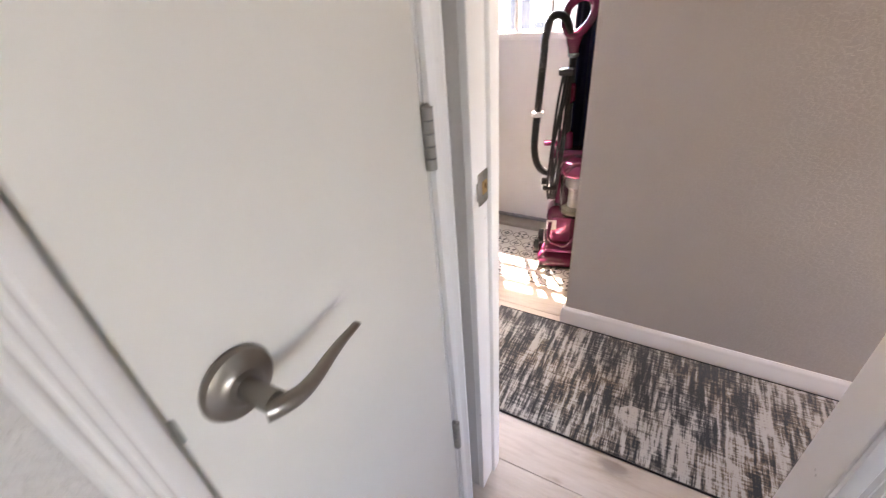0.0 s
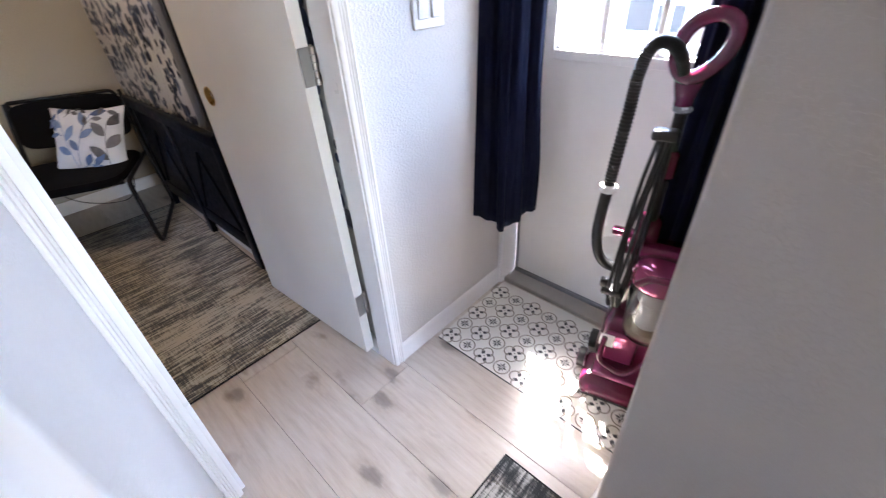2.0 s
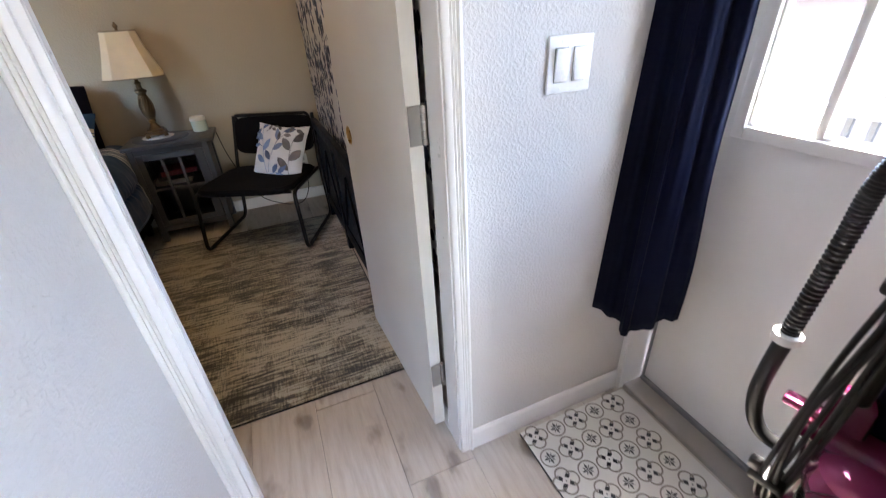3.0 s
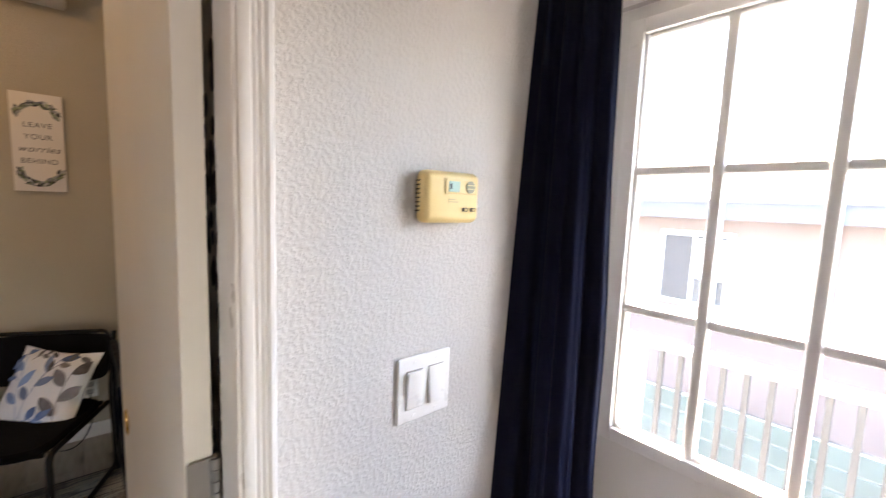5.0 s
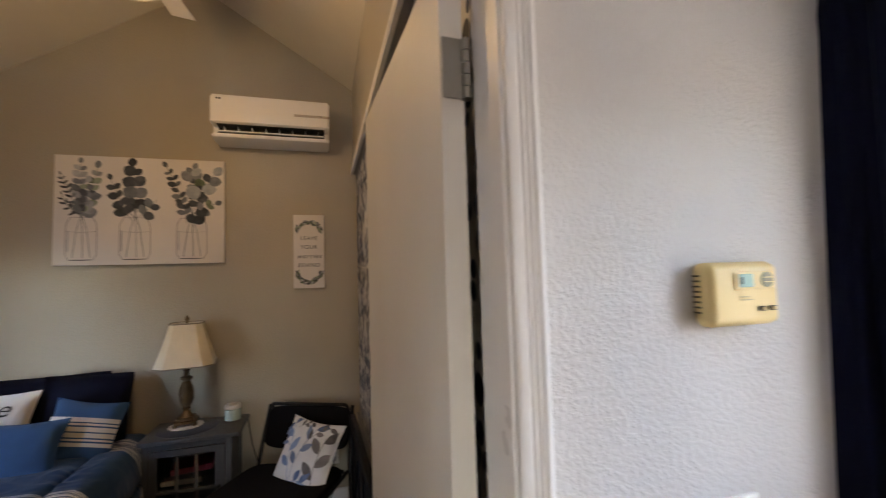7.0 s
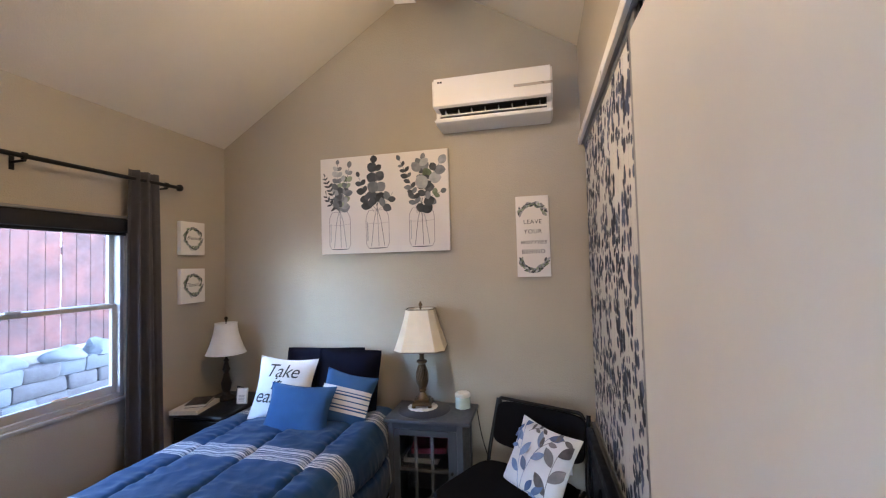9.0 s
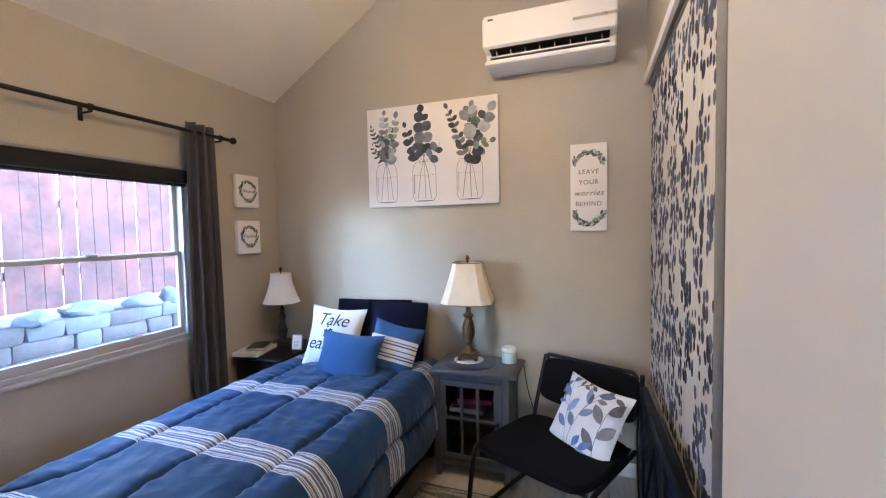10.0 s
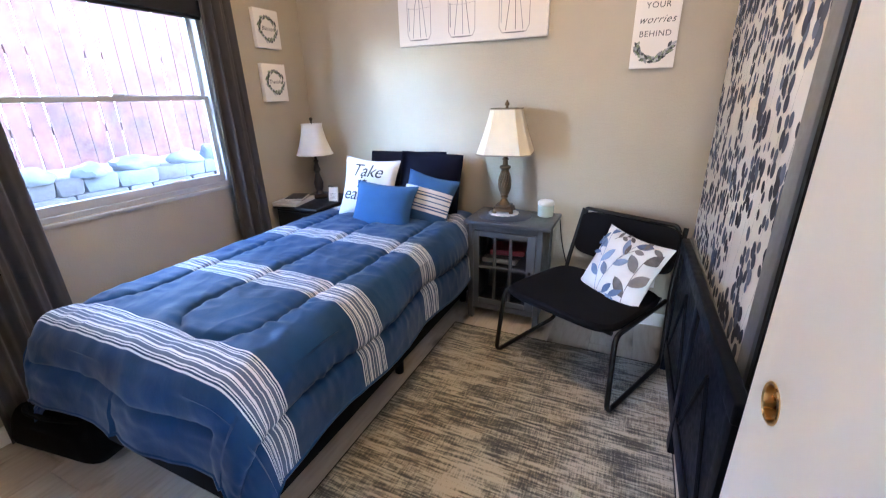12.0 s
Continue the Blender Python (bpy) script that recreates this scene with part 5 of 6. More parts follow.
part("hem", tube(B(), hem[::2], 0.006, 6), BLUE_PLAIN, cf, "stitched blue hem")
ob = part("quilt", b, comforter_material(), cf)
ob.modifiers.new("thick", "SOLIDIFY").thickness = 0.012


def cushion_point(u, v, w, h, thick):
    """Front of a filled square cushion at u, v in -1..1."""
    k = 0.05 if thick >= 0.14 else 0.11
    pinch = 1 - k * (1 - u * u) * abs(v) ** 3 - k * (1 - v * v) * abs(u) ** 3
    if thick >= 0.14:
        pinch -= 0.035 * (u * v) ** 4
    z = thick / 2 * max(0.0, (1 - abs(u) ** 2.6) * (1 - abs(v) ** 2.6)) ** 0.55
    z += (0.006 * noise.noise(Vector((u * 2.3, v * 2.1, w * 9))) + 0.004 * noise.noise(Vector((u * 6 + v * 2, v * 5, w * 5)))) * (1 - u * u) * (1 - v * v)
    return Vector((u * w / 2 * pinch, v * h / 2 * pinch, z))


def cushion(name, label, mat, w, h, thick, m, n=22):
    """A cushion as a thing; local x right, y up, z towards the viewer."""
    root = thing(name, label, "pillow", m)
    b = B()
    front = [[b.verts.new(cushion_point(-1 + 2 * i / n, -1 + 2 * j / n, w, h, thick)) for i in range(n + 1)] for j in range(n + 1)]
    back = [[front[j][i] if i in (0, n) or j in (0, n) else b.verts.new(Vector((front[j][i].co.x, front[j][i].co.y, -front[j][i].co.z)))
             for i in range(n + 1)] for j in range(n + 1)]
    for j in range(n):
        for i in range(n):
            b.faces.new((front[j][i], front[j][i + 1], front[j + 1][i + 1], front[j + 1][i]))
            b.faces.new((back[j][i], back[j + 1][i], back[j + 1][i + 1], back[j][i + 1]))
    part("cover", b, mat, root)
    edge = [cushion_point(-1 + 2 * i / n, -1, w, h, thick) for i in range(n)] + [cushion_point(1, -1 + 2 * i / n, w, h, thick) for i in range(n)] \
        + [cushion_point(1 - 2 * i / n, 1, w, h, thick) for i in range(n)] + [cushion_point(-1, 1 - 2 * i / n, w, h, thick) for i in range(n + 1)]
    part("piping", tube(B(), edge, 0.0025, 6), mat, root)
    return root


def on_cushion(w, h, thick, lift=0.005):
    def bend(x, y):
        p = cushion_point(max(-0.98, min(0.98, x / (w / 2))), max(-0.98, min(0.98, y / (h / 2))), w, h, thick)
        return Vector((x, y, p.z + lift))
    return bend


def standing(x, y, z, yaw, lean, roll=0):
    """A cushion that faces yaw (degrees about z, 0 is +x) and leans back."""
    return Matrix.Translation((x, y, z)) @ pose(0, 0, 0, 0, 0, yaw) @ pose(0, 0, 0, 0, -lean, 0) @ FACE_X @ pose(0, 0, 0, 0, 0, roll)


DARK_NAVY = cloth("dark_navy_cotton", (0.0030, 0.0042, 0.0135), 0.85, sheen=0.0)
BLUE_CLOTH = cloth("blue_cotton", (0.034, 0.092, 0.215), 0.8, sheen=0.1)
WHITE_CLOTH = cloth("white_linen", (0.70, 0.70, 0.70), 0.9)
cushion("pillow", "dark navy bed pillow standing against the wall", DARK_NAVY, 0.58, 0.40, 0.16, standing(-3.38, -0.20, 0.80, 0, 14, 1))
cushion("pillow", "dark navy bed pillow beside its twin", DARK_NAVY, 0.42, 0.40, 0.15, standing(-3.32, 0.0, 0.805, 8, 16, -3))
tk = cushion("throw_pillow", "white throw pillow lettered in dark script", WHITE_CLOTH, 0.38, 0.38, 0.12, standing(-3.17, -0.355, 0.785, 8, 20, -4))
for w, x, y in (("Take", -0.005, 0.095), ("it", -0.03, 0.022), ("easy", -0.055, -0.055)):
    bend = on_cushion(0.38, 0.38, 0.12)
    lettering(w, 0.112, INK, tk, None, 0.3, "lettering", lambda px, py, ox=x, oy=y: bend(px + ox, py + oy), 0.95)
cushion("throw_pillow", "plain blue oblong throw pillow on the comforter", BLUE_CLOTH, 0.41, 0.29, 0.13, standing(-3.02, -0.16, 0.712, 4, 26, -3))
sp = cushion("throw_pillow", "blue throw pillow with white woven stripes", BLUE_CLOTH, 0.32, 0.32, 0.11, standing(-3.17, 0.062, 0.735, 14, 24, -14))
STRIPE = cloth("white_stripe", (0.62, 0.62, 0.62), 0.85)
for y0, y1 in ((0.040, 0.062), (0.024, 0.034), (-0.006, 0.016), (-0.034, -0.012), (-0.050, -0.041), (-0.076, -0.058)):
    b = B()
    bend = on_cushion(0.32, 0.32, 0.11)
    xs = [-0.148 + 0.296 * i / 24 for i in range(25)]
    lo, hi = [b.verts.new(bend(x, y0)) for x in xs], [b.verts.new(bend(x, y1)) for x in xs]
    for i in range(24):
        b.faces.new((lo[i], lo[i + 1], hi[i + 1], hi[i]))
    part("woven_stripe", b, STRIPE, sp, "white woven stripe")

# far nightstand by the window
nl = thing("nightstand", "small black nightstand in the corner by the window", "nightstand", pose(-3.25, -0.86, 0))
part("tabletop", box(B(), -0.245, 0.245, -0.195, 0.200, 0.625, 0.650, 0.012, 3), BLACK, nl)
part("drawer_box", box(B(), -0.22, 0.22, -0.18, 0.18, 0.47, 0.625, 0.004, 1), BLACK, nl)
part("drawer_front", box(B(), 0.22, 0.234, -0.165, 0.165, 0.485, 0.612, 0.003, 1), BLACK, nl)
for x in (-0.21, 0.21):
    for y in (-0.17, 0.17):
        part("leg", rod(B(), (x, y, 0), (x, y, 0.47), 0.014, 10, 0.020), BLACK, nl)
for k, (x, y, w, d, h, rz, col, lab) in enumerate(((-3.115, -0.955, 0.125, 0.090, 0.026, 12, (0.60, 0.57, 0.54), "white-edged closed book on the black nightstand"), (-3.14, -0.945, 0.085, 0.060, 0.018, 25, (0.03, 0.02, 0.02), "small dark book on top of another"))):
    bk = thing("book", lab, "book", pose(x, y, 0.650 + 0.026 * k, 0, 0, rz))
    part("cover", box(B(), -w, w, -d, d, 0, 0.0025, 0.001, 1), plain("book_cover", (0.03, 0.03, 0.035) if k else (0.08, 0.08, 0.09), 0.4), bk)
    part("pages", box(B(), -w + 0.003, w - 0.003, -d + 0.003, d - 0.002, 0.0025, h - 0.0025), plain("paper", (0.65, 0.62, 0.56), 0.9), bk)
    part("cover", box(B(), -w, w, -d, d, h - 0.0025, h, 0.001, 1), plain("book_cover_top", col, 0.4), bk)
fr = thing("card_frame", "small framed white card standing on the nightstand", "picture frame", pose(-3.24, -0.715, 0.651, 0, -10, 10))
part("frame", box(B(), -0.006, 0.004, -0.036, 0.036, 0.0, 0.100, 0.002, 1), plain("cream_frame", (0.55, 0.50, 0.42), 0.5), fr)
part("card", box(B(), 0.004, 0.0055, -0.030, 0.030, 0.007, 0.093), CANVAS, fr)
for k in range(5):
    part("text_line", box(B(), 0.0055, 0.0060, -0.020, 0.020 - 0.004 * (k % 2), 0.016 + 0.009 * k, 0.019 + 0.009 * k), LINE_GREY, fr)
fd = thing("picture_frame", "small black picture frame beside the lamp", "picture frame", pose(-3.30, -0.785, 0.651, 0, -8, -20))
part("frame", box(B(), -0.006, 0.006, -0.035, 0.035, 0.0, 0.09, 0.003, 1), BLACK, fd)
part("picture", box(B(), 0.006, 0.0072, -0.026, 0.026, 0.010, 0.080), LEAF_MID, fd)

# lamps
SHADE_W = cloth("white_shade", (0.74, 0.73, 0.72), 0.85, weave=900, sheen=0.1)
SHADE_C = cloth("cream_shade", (0.78, 0.72, 0.58), 0.85, weave=900, sheen=0.1)
BRONZE = plain("antique_bronze", (0.135, 0.092, 0.048), 0.38, 0.6, vary=0.45, grain=25, relief=0.2)
ESPRESSO = plain("espresso_wood", (0.016, 0.011, 0.009), 0.35, vary=0.3)


def shade(sides, r0, r1, z0, z1, flare, corner=1.0, turn=0.0):
    """A bell-shaped lamp shade; sides 8 with corner < 1 gives a square with cut corners."""
    b = B()
    rows = []
    for j in range(15):
        t = j / 14
        r = r0 + (r1 - r0) * (1 - (1 - t) ** flare)
        row = []
        for k in range(sides):
            a = 2 * math.pi * (k + 0.5) / sides + turn
            if corner < 1:
                i = k // 2
                base = math.pi / 2 * i + turn
                a = base + math.pi / 4 + (0.2046 if k % 2 else -0.2046)
                rr = r * 1.22
                row.append(b.verts.new((rr * math.cos(a), rr * math.sin(a), z0 + (z1 - z0) * t)))
            else:
                row.append(b.verts.new((r * math.cos(a), r * math.sin(a), z0 + (z1 - z0) * t)))
        rows.append(row)
    for p, q in zip(rows, rows[1:]):
        for k in range(sides):
            b.faces.new((p[k], p[(k + 1) % sides], q[(k + 1) % sides], q[k]))
    return b, [v.co.copy() for v in rows[0]], [v.co.copy() for v in rows[-1]]


ll = thing("table_lamp", "dark turned table lamp with a white bell shade", "table lamp", pose(-3.315, -0.895, 0.650))
part("base", lathe(B(), [(0.058, 0), (0.060, 0.012), (0.050, 0.022), (0.030, 0.030), (0.022, 0.05), (0.030, 0.075), (0.034, 0.11), (0.022, 0.15), (0.015, 0.18), (0.026, 0.20), (0.018, 0.225), (0.012, 0.25), (0.020, 0.262), (0.010, 0.275), (0.008, 0.32)], seg=26), ESPRESSO, ll)
b, lo, hi = shade(40, 0.125, 0.070, 0.312, 0.515, 1.6)
ob = part("shade", b, SHADE_W, ll)
ob.modifiers.new("thick", "SOLIDIFY").thickness = 0.002
part("shade_rim", tube(B(), lo + [lo[0]], 0.003, 6), SHADE_W, ob)
part("shade_rim", tube(B(), hi + [hi[0]], 0.003, 6), SHADE_W, ob)
part("harp", rod(B(), (0, 0, 0.30), (0, 0, 0.53), 0.003, 8), ESPRESSO, ll)
part("finial", lathe(B(), [(0.004, 0), (0.007, 0.006), (0.005, 0.012), (0.011, 0.02), (0.012, 0.03), (0.004, 0.038)], (0, 0, 0.522), 16), ESPRESSO, ll)

lr = thing("table_lamp", "antique bronze urn lamp with square cream shade", "table lamp", pose(-3.385, 0.478, 0.652, 0, 0, 8))
b = box(B(), -0.060, 0.060, -0.060, 0.060, 0.010, 0.030, 0.006, 2)
box(b, -0.048, 0.048, -0.048, 0.048, 0.028, 0.046, 0.006, 2)
for x in (-1, 1):
    for y in (-1, 1):
        box(b, x * 0.050 - 0.012, x * 0.050 + 0.012, y * 0.050 - 0.012, y * 0.050 + 0.012, 0.0, 0.014, 0.003, 1)
part("plinth", b, BRONZE, lr)
part("urn", lathe(B(), [(0.040, 0.044), (0.026, 0.062), (0.016, 0.082), (0.024, 0.094), (0.018, 0.104), (0.032, 0.125), (0.039, 0.15), (0.035, 0.185), (0.024, 0.235), (0.022, 0.255), (0.034, 0.268), (0.032, 0.278), (0.016, 0.286), (0.014, 0.31), (0.020, 0.318), (0.010, 0.33), (0.008, 0.38)], seg=30), BRONZE, lr)
b = B()
for k in range(14):
    a = 2 * math.pi * k / 14
    tube(b, [((0.020 + 0.018 * math.sin(math.pi * t)) * math.cos(a + 1.2 * t), (0.020 + 0.018 * math.sin(math.pi * t)) * math.sin(a + 1.2 * t), 0.105 + 0.145 * t) for t in [i / 10 for i in range(11)]], 0.0028, 5)
part("twisted_flute", b, plain("rubbed_bronze", (0.19, 0.12, 0.06), 0.4, 0.6, vary=0.3), lr, "rubbed bronze twisted fluting")
b, lo, hi = shade(8, 0.152, 0.084, 0.355, 0.600, 1.2, 0.9)
ob = part("shade", b, SHADE_C, lr, "", False)
ob.modifiers.new("thick", "SOLIDIFY").thickness = 0.002
PIPING = plain("shade_piping", (0.24, 0.20, 0.14), 0.7)
part("shade_rim", tube(B(), lo + [lo[0]], 0.0032, 6), PIPING, ob)
part("shade_rim", tube(B(), hi + [hi[0]], 0.0032, 6), PIPING, ob)
part("harp", rod(B(), (0, 0, 0.36), (0, 0, 0.605), 0.003, 8), BRONZE, lr)
part("finial", lathe(B(), [(0.005, 0), (0.009, 0.008), (0.006, 0.014), (0.013, 0.022), (0.012, 0.032), (0.006, 0.040), (0.004, 0.048)], (0, 0, 0.598), 16), BRONZE, lr)

# grey nightstand with a glazed door
GREY_PAINT = plain("slate_paint", (0.062, 0.067, 0.074), 0.45, vary=0.08)
ns = thing("nightstand", "slate grey wooden nightstand with six-pane glazed door", "nightstand", pose(-3.49, 0.555, 0))
part("tabletop", box(B(), 0.0, 0.335, -0.252, 0.255, 0.620, 0.642, 0.004, 2), GREY_PAINT, ns)
for y in (-0.225, 0.185):
    part("side_panel", box(B(), 0.01, 0.315, y, y + 0.018, 0.06, 0.620), GREY_PAINT, ns)
for x in (0.010, 0.285):
    for y in (-0.232, 0.178):
        part("leg", box(B(), x, x + 0.034, y, y + 0.034, 0.0, 0.620, 0.003, 1), GREY_PAINT, ns)
part("back_panel", box(B(), 0.004, 0.012, -0.21, 0.19, 0.06, 0.62), GREY_PAINT, ns)
for z in (0.075, 0.345):
    part("shelf", box(B(), 0.012, 0.285, -0.205, 0.185, z, z + 0.015), GREY_PAINT, ns)
part("top_rail", box(B(), 0.295, 0.316, -0.205, 0.185, 0.585, 0.619, 0.002, 1), GREY_PAINT, ns)
part("bottom_rail", box(B(), 0.295, 0.316, -0.205, 0.185, 0.075, 0.110, 0.002, 1), GREY_PAINT, ns)
dr = part("door_frame", box(B(), 0.298, 0.319, -0.196, -0.160, 0.114, 0.582, 0.002, 1), GREY_PAINT, ns)
for y0, y1, z0, z1 in ((0.126, 0.176, 0.114, 0.582), (-0.160, 0.126, 0.114, 0.150), (-0.160, 0.126, 0.548, 0.582)):
    part("rail", box(B(), 0.298, 0.319, y0, y1, z0, z1, 0.002, 1), GREY_PAINT, dr)
for y in (-0.065, 0.031):
    part("glazing_bar", box(B(), 0.301, 0.318, y - 0.008, y + 0.008, 0.150, 0.548, 0.002, 1), GREY_PAINT, dr)
part("glazing_bar", box(B(), 0.3015, 0.3175, -0.160, 0.126, 0.348, 0.366, 0.002, 1), GREY_PAINT, dr)
for i in range(3):
    for j in range(2):
        part("pane", box(B(), 0.308, 0.310, (-0.160, -0.057, 0.039)[i], (-0.073, 0.023, 0.126)[i], (0.150, 0.366)[j], (0.348, 0.548)[j]), GLASS, dr)
part("knob", lathe(B(), [(0.004, 0), (0.004, 0.008), (0.009, 0.014), (0.008, 0.020), (0.002, 0.023)], (0, 0, 0), 16), BLACK, dr).matrix_local = Matrix.Translation((0.318, 0.150, 0.36)) @ pose(0, 0, 0, 0, 90, 0)
for k, (h, col, lab) in enumerate(((0.030, (0.40, 0.38, 0.36), "pale book lying in the nightstand"), (0.026, (0.05, 0.04, 0.05), "dark book under another in the nightstand"), (0.034, (0.22, 0.03, 0.06), "red book lying in the nightstand"))):
    bk = thing("book", lab, "book", pose(-3.33, 0.505 + 0.02 * k, 0.360 + (0, 0.031, 0.058)[k], 0, 0, 4 * k))
    part("cover", box(B(), -0.085, 0.085, -0.115, 0.095, 0.001, h, 0.003, 1), plain("book_cloth", col, 0.5), bk)
pm = thing("placemat", "round dark woven placemat on the nightstand", "placemat", pose(-3.34, 0.50, 0.642))
part("mat", lathe(B(), [(0.001, 0), (0.158, 0), (0.160, 0.002), (0.157, 0.004), (0.001, 0.0042)], seg=48), cloth("placemat_weave", (0.020, 0.024, 0.038), 0.9), pm)
dy = thing("doily", "white scalloped doily under the bronze lamp", "doily", pose(-3.375, 0.480, 0.6465))
b = B()
c0 = b.verts.new((0, 0, 0.0015))
ring = [b.verts.new(((0.088 + 0.006 * abs(math.sin(8 * a))) * math.cos(a), (0.088 + 0.006 * abs(math.sin(8 * a))) * math.sin(a), 0.0012)) for a in [2 * math.pi * i / 96 for i in range(96)]]
for i in range(96):
    b.faces.new((c0, ring[i], ring[(i + 1) % 96]))
ob = part("lace", b, WHITE_CLOTH, dy)
ob.modifiers.new("thick", "SOLIDIFY").thickness = 0.001
cn = thing("candle", "pale mint jar candle with a lid", "candle", pose(-3.405, 0.728, 0.642))
part("jar", lathe(B(), [(0.040, 0), (0.047, 0.004), (0.047, 0.066), (0.043, 0.070), (0.001, 0.070)], seg=32), plain("mint_glass", (0.50, 0.60, 0.54), 0.2, coat=0.5), cn)
part("lid", lathe(B(), [(0.047, 0.070), (0.048, 0.072), (0.047, 0.086), (0.040, 0.094), (0.001, 0.095)], seg=32), plain("cream_lid", (0.62, 0.60, 0.54), 0.4), cn)

# black chair
ch = thing("chair", "low black metal chair with canvas seat and back", "chair", pose(-2.970, 1.025, 0.0095, 0, 0, -24.6))
for y in (-0.318, 0.322):
    k = 1 if y > 0 else -1
    pts = [(-0.40, y - k * 0.045, 0.690), (-0.30, y - k * 0.03, 0.40), (-0.255, y, 0.012), (0.285, y, 0.012), (0.250, y - k * 0.02, 0.372), (-0.27, y - k * 0.035, 0.345)]
    part("side_frame", tube(B(), rounded(pts, 0.05), 0.0115, 12), BLACK, ch)
part("top_bar", tube(B(), rounded([(-0.395, -0.255, 0.66), (-0.402, -0.265, 0.692), (-0.402, 0.235, 0.692), (-0.395, 0.255, 0.66)], 0.035), 0.0105, 12), BLACK, ch)
part("seat_bar", rod(B(), (0.238, -0.28, 0.370), (0.238, 0.28, 0.370), 0.011, 12), BLACK, ch)
part("seat_bar", rod(B(), (-0.27, -0.265, 0.345), (-0.27, 0.265, 0.345), 0.011, 12), BLACK, ch)


def pad(name, wide, deep, thick, m, corner, sag):
    """A flat upholstered pad with rounded corners and soft edges; local x across, y along, z out of its face."""
    rim = []
    for k in range(48):
        a = 2 * math.pi * (k + 0.5) / 48
        c, e = math.cos(a), math.sin(a)
        rim.append(Vector((math.copysign(abs(c) ** corner, c) * wide / 2, math.copysign(abs(e) ** corner, e) * deep / 2, 0)))
    b = B()
    rings = []
    for f, z in ((0.02, -0.5), (0.5, -0.5), (0.95, -0.48), (0.99, -0.25), (1.0, 0.0), (0.99, 0.25), (0.96, 0.46), (0.85, 0.5), (0.5, 0.5), (0.02, 0.5)):
        rings.append([b.verts.new(m @ Vector((p.x * f, p.y * f, z * thick - sag * (1 - (f * 0.98) ** 2)))) for p in rim])
    for p, q in zip(rings, rings[1:]):
        for i in range(48):
            b.faces.new((p[i], p[(i + 1) % 48], q[(i + 1) % 48], q[i]))
    b.faces.new(list(reversed(rings[0])))
    b.faces.new(rings[-1])
    return part(name, b, BLACK_CLOTH, ch)


pad("seat", 0.590, 0.560, 0.042, Matrix.Translation((0.012, 0.0, 0.378)) @ pose(0, 0, 0, 0, -2.5, 0) @ pose(0, 0, 0, 0, 0, 90), 0.34, 0.014)
pad("backrest", 0.552, 0.250, 0.036, Matrix.Translation((-0.356, 0.0, 0.566)) @ pose(0, 0, 0, 0, 70, 0) @ pose(0, 0, 0, 0, 0, 90), 0.34, 0.010)

ux, vy = Vector((0.685, 0.728, 0.0)).normalized(), Vector((-0.45, 0.25, 0.85)).normalized()
nz = ux.cross(vy).normalized()
vy = nz.cross(ux)
cm = Matrix(((ux.x, vy.x, nz.x, -3.056), (ux.y, vy.y, nz.y, 1.180), (ux.z, vy.z, nz.z, 0.505), (0, 0, 0, 1)))
cp = cushion("throw_pillow", "white throw pillow with blue grey leaf print", WHITE_CLOTH, 0.40, 0.37, 0.12, cm @ pose(0, 0, 0, 0, 0, -2))
rng = random.Random(21)
sets = {"a": (B(), leaf_print("print_blue_wash", (0.035, 0.075, 0.20), (0.24, 0.34, 0.55))), "b": (B(), leaf_print("print_grey_wash", (0.030, 0.028, 0.032), (0.22, 0.205, 0.21))), "c": (B(), leaf_print("print_slate", (0.030, 0.050, 0.12), (0.20, 0.26, 0.40)))}
for stem, tone, size in ((((-0.04, -0.16), (-0.08, 0.0), (-0.13, 0.14)), "a", 0.095), (((-0.03, -0.14), (-0.02, 0.02), (0.05, 0.13)), "c", 0.085), (((0.13, -0.17), (0.11, -0.06), (0.13, 0.07)), "b", 0.120), (((0.0, 0.03), (0.05, 0.12), (0.13, 0.15)), "b", 0.060),
                         (((-0.02, -0.15), (0.03, -0.13), (0.07, -0.14)), "a", 0.080), (((-0.10, 0.02), (-0.15, 0.04), (-0.165, 0.10)), "a", 0.055), (((-0.09, 0.12), (-0.06, 0.15), (-0.01, 0.16)), "b", 0.045)):
    bm = sets[tone][0]
    p0, p1, p2 = (Vector(q) for q in stem)
    path = [(1 - t) ** 2 * p0 + 2 * t * (1 - t) * p1 + t * t * p2 for t in [i / 8 for i in range(9)]]
    stroke(bm, [(q.x, q.y) for q in path], 0.003, 0)
    for k in range(2, 9, 2):
        q, sd = path[k], (1 if k % 4 else -1)
        d = path[k] - path[k - 1]
        a = math.atan2(d.y, d.x) + sd * 0.75
        leaf_shape(bm, q.x + 0.45 * size * math.cos(a), q.y + 0.45 * size * math.sin(a), size * rng.uniform(0.8, 1.1), size * 0.42, a, 0, 7)
bend = on_cushion(0.40, 0.37, 0.12, 0.004)
for key, (bm, mat) in sets.items():
    for v in bm.verts:
        v.co = bend(max(-0.185, min(0.185, v.co.x)), max(-0.17, min(0.17, v.co.y)))
    tagged(part("leaf_print", bm, mat, cp, "blue grey leaf print", False), kind="stuff")

# rug under the chair
rg = thing("area_rug", "distressed grey and beige woven rug by the bed", "rug", pose(0, 0, 0))
part("weave", box(B(), -3.06, -1.378, 0.285, 1.450, 0.0, 0.008, 0.003, 2), RUG, rg)
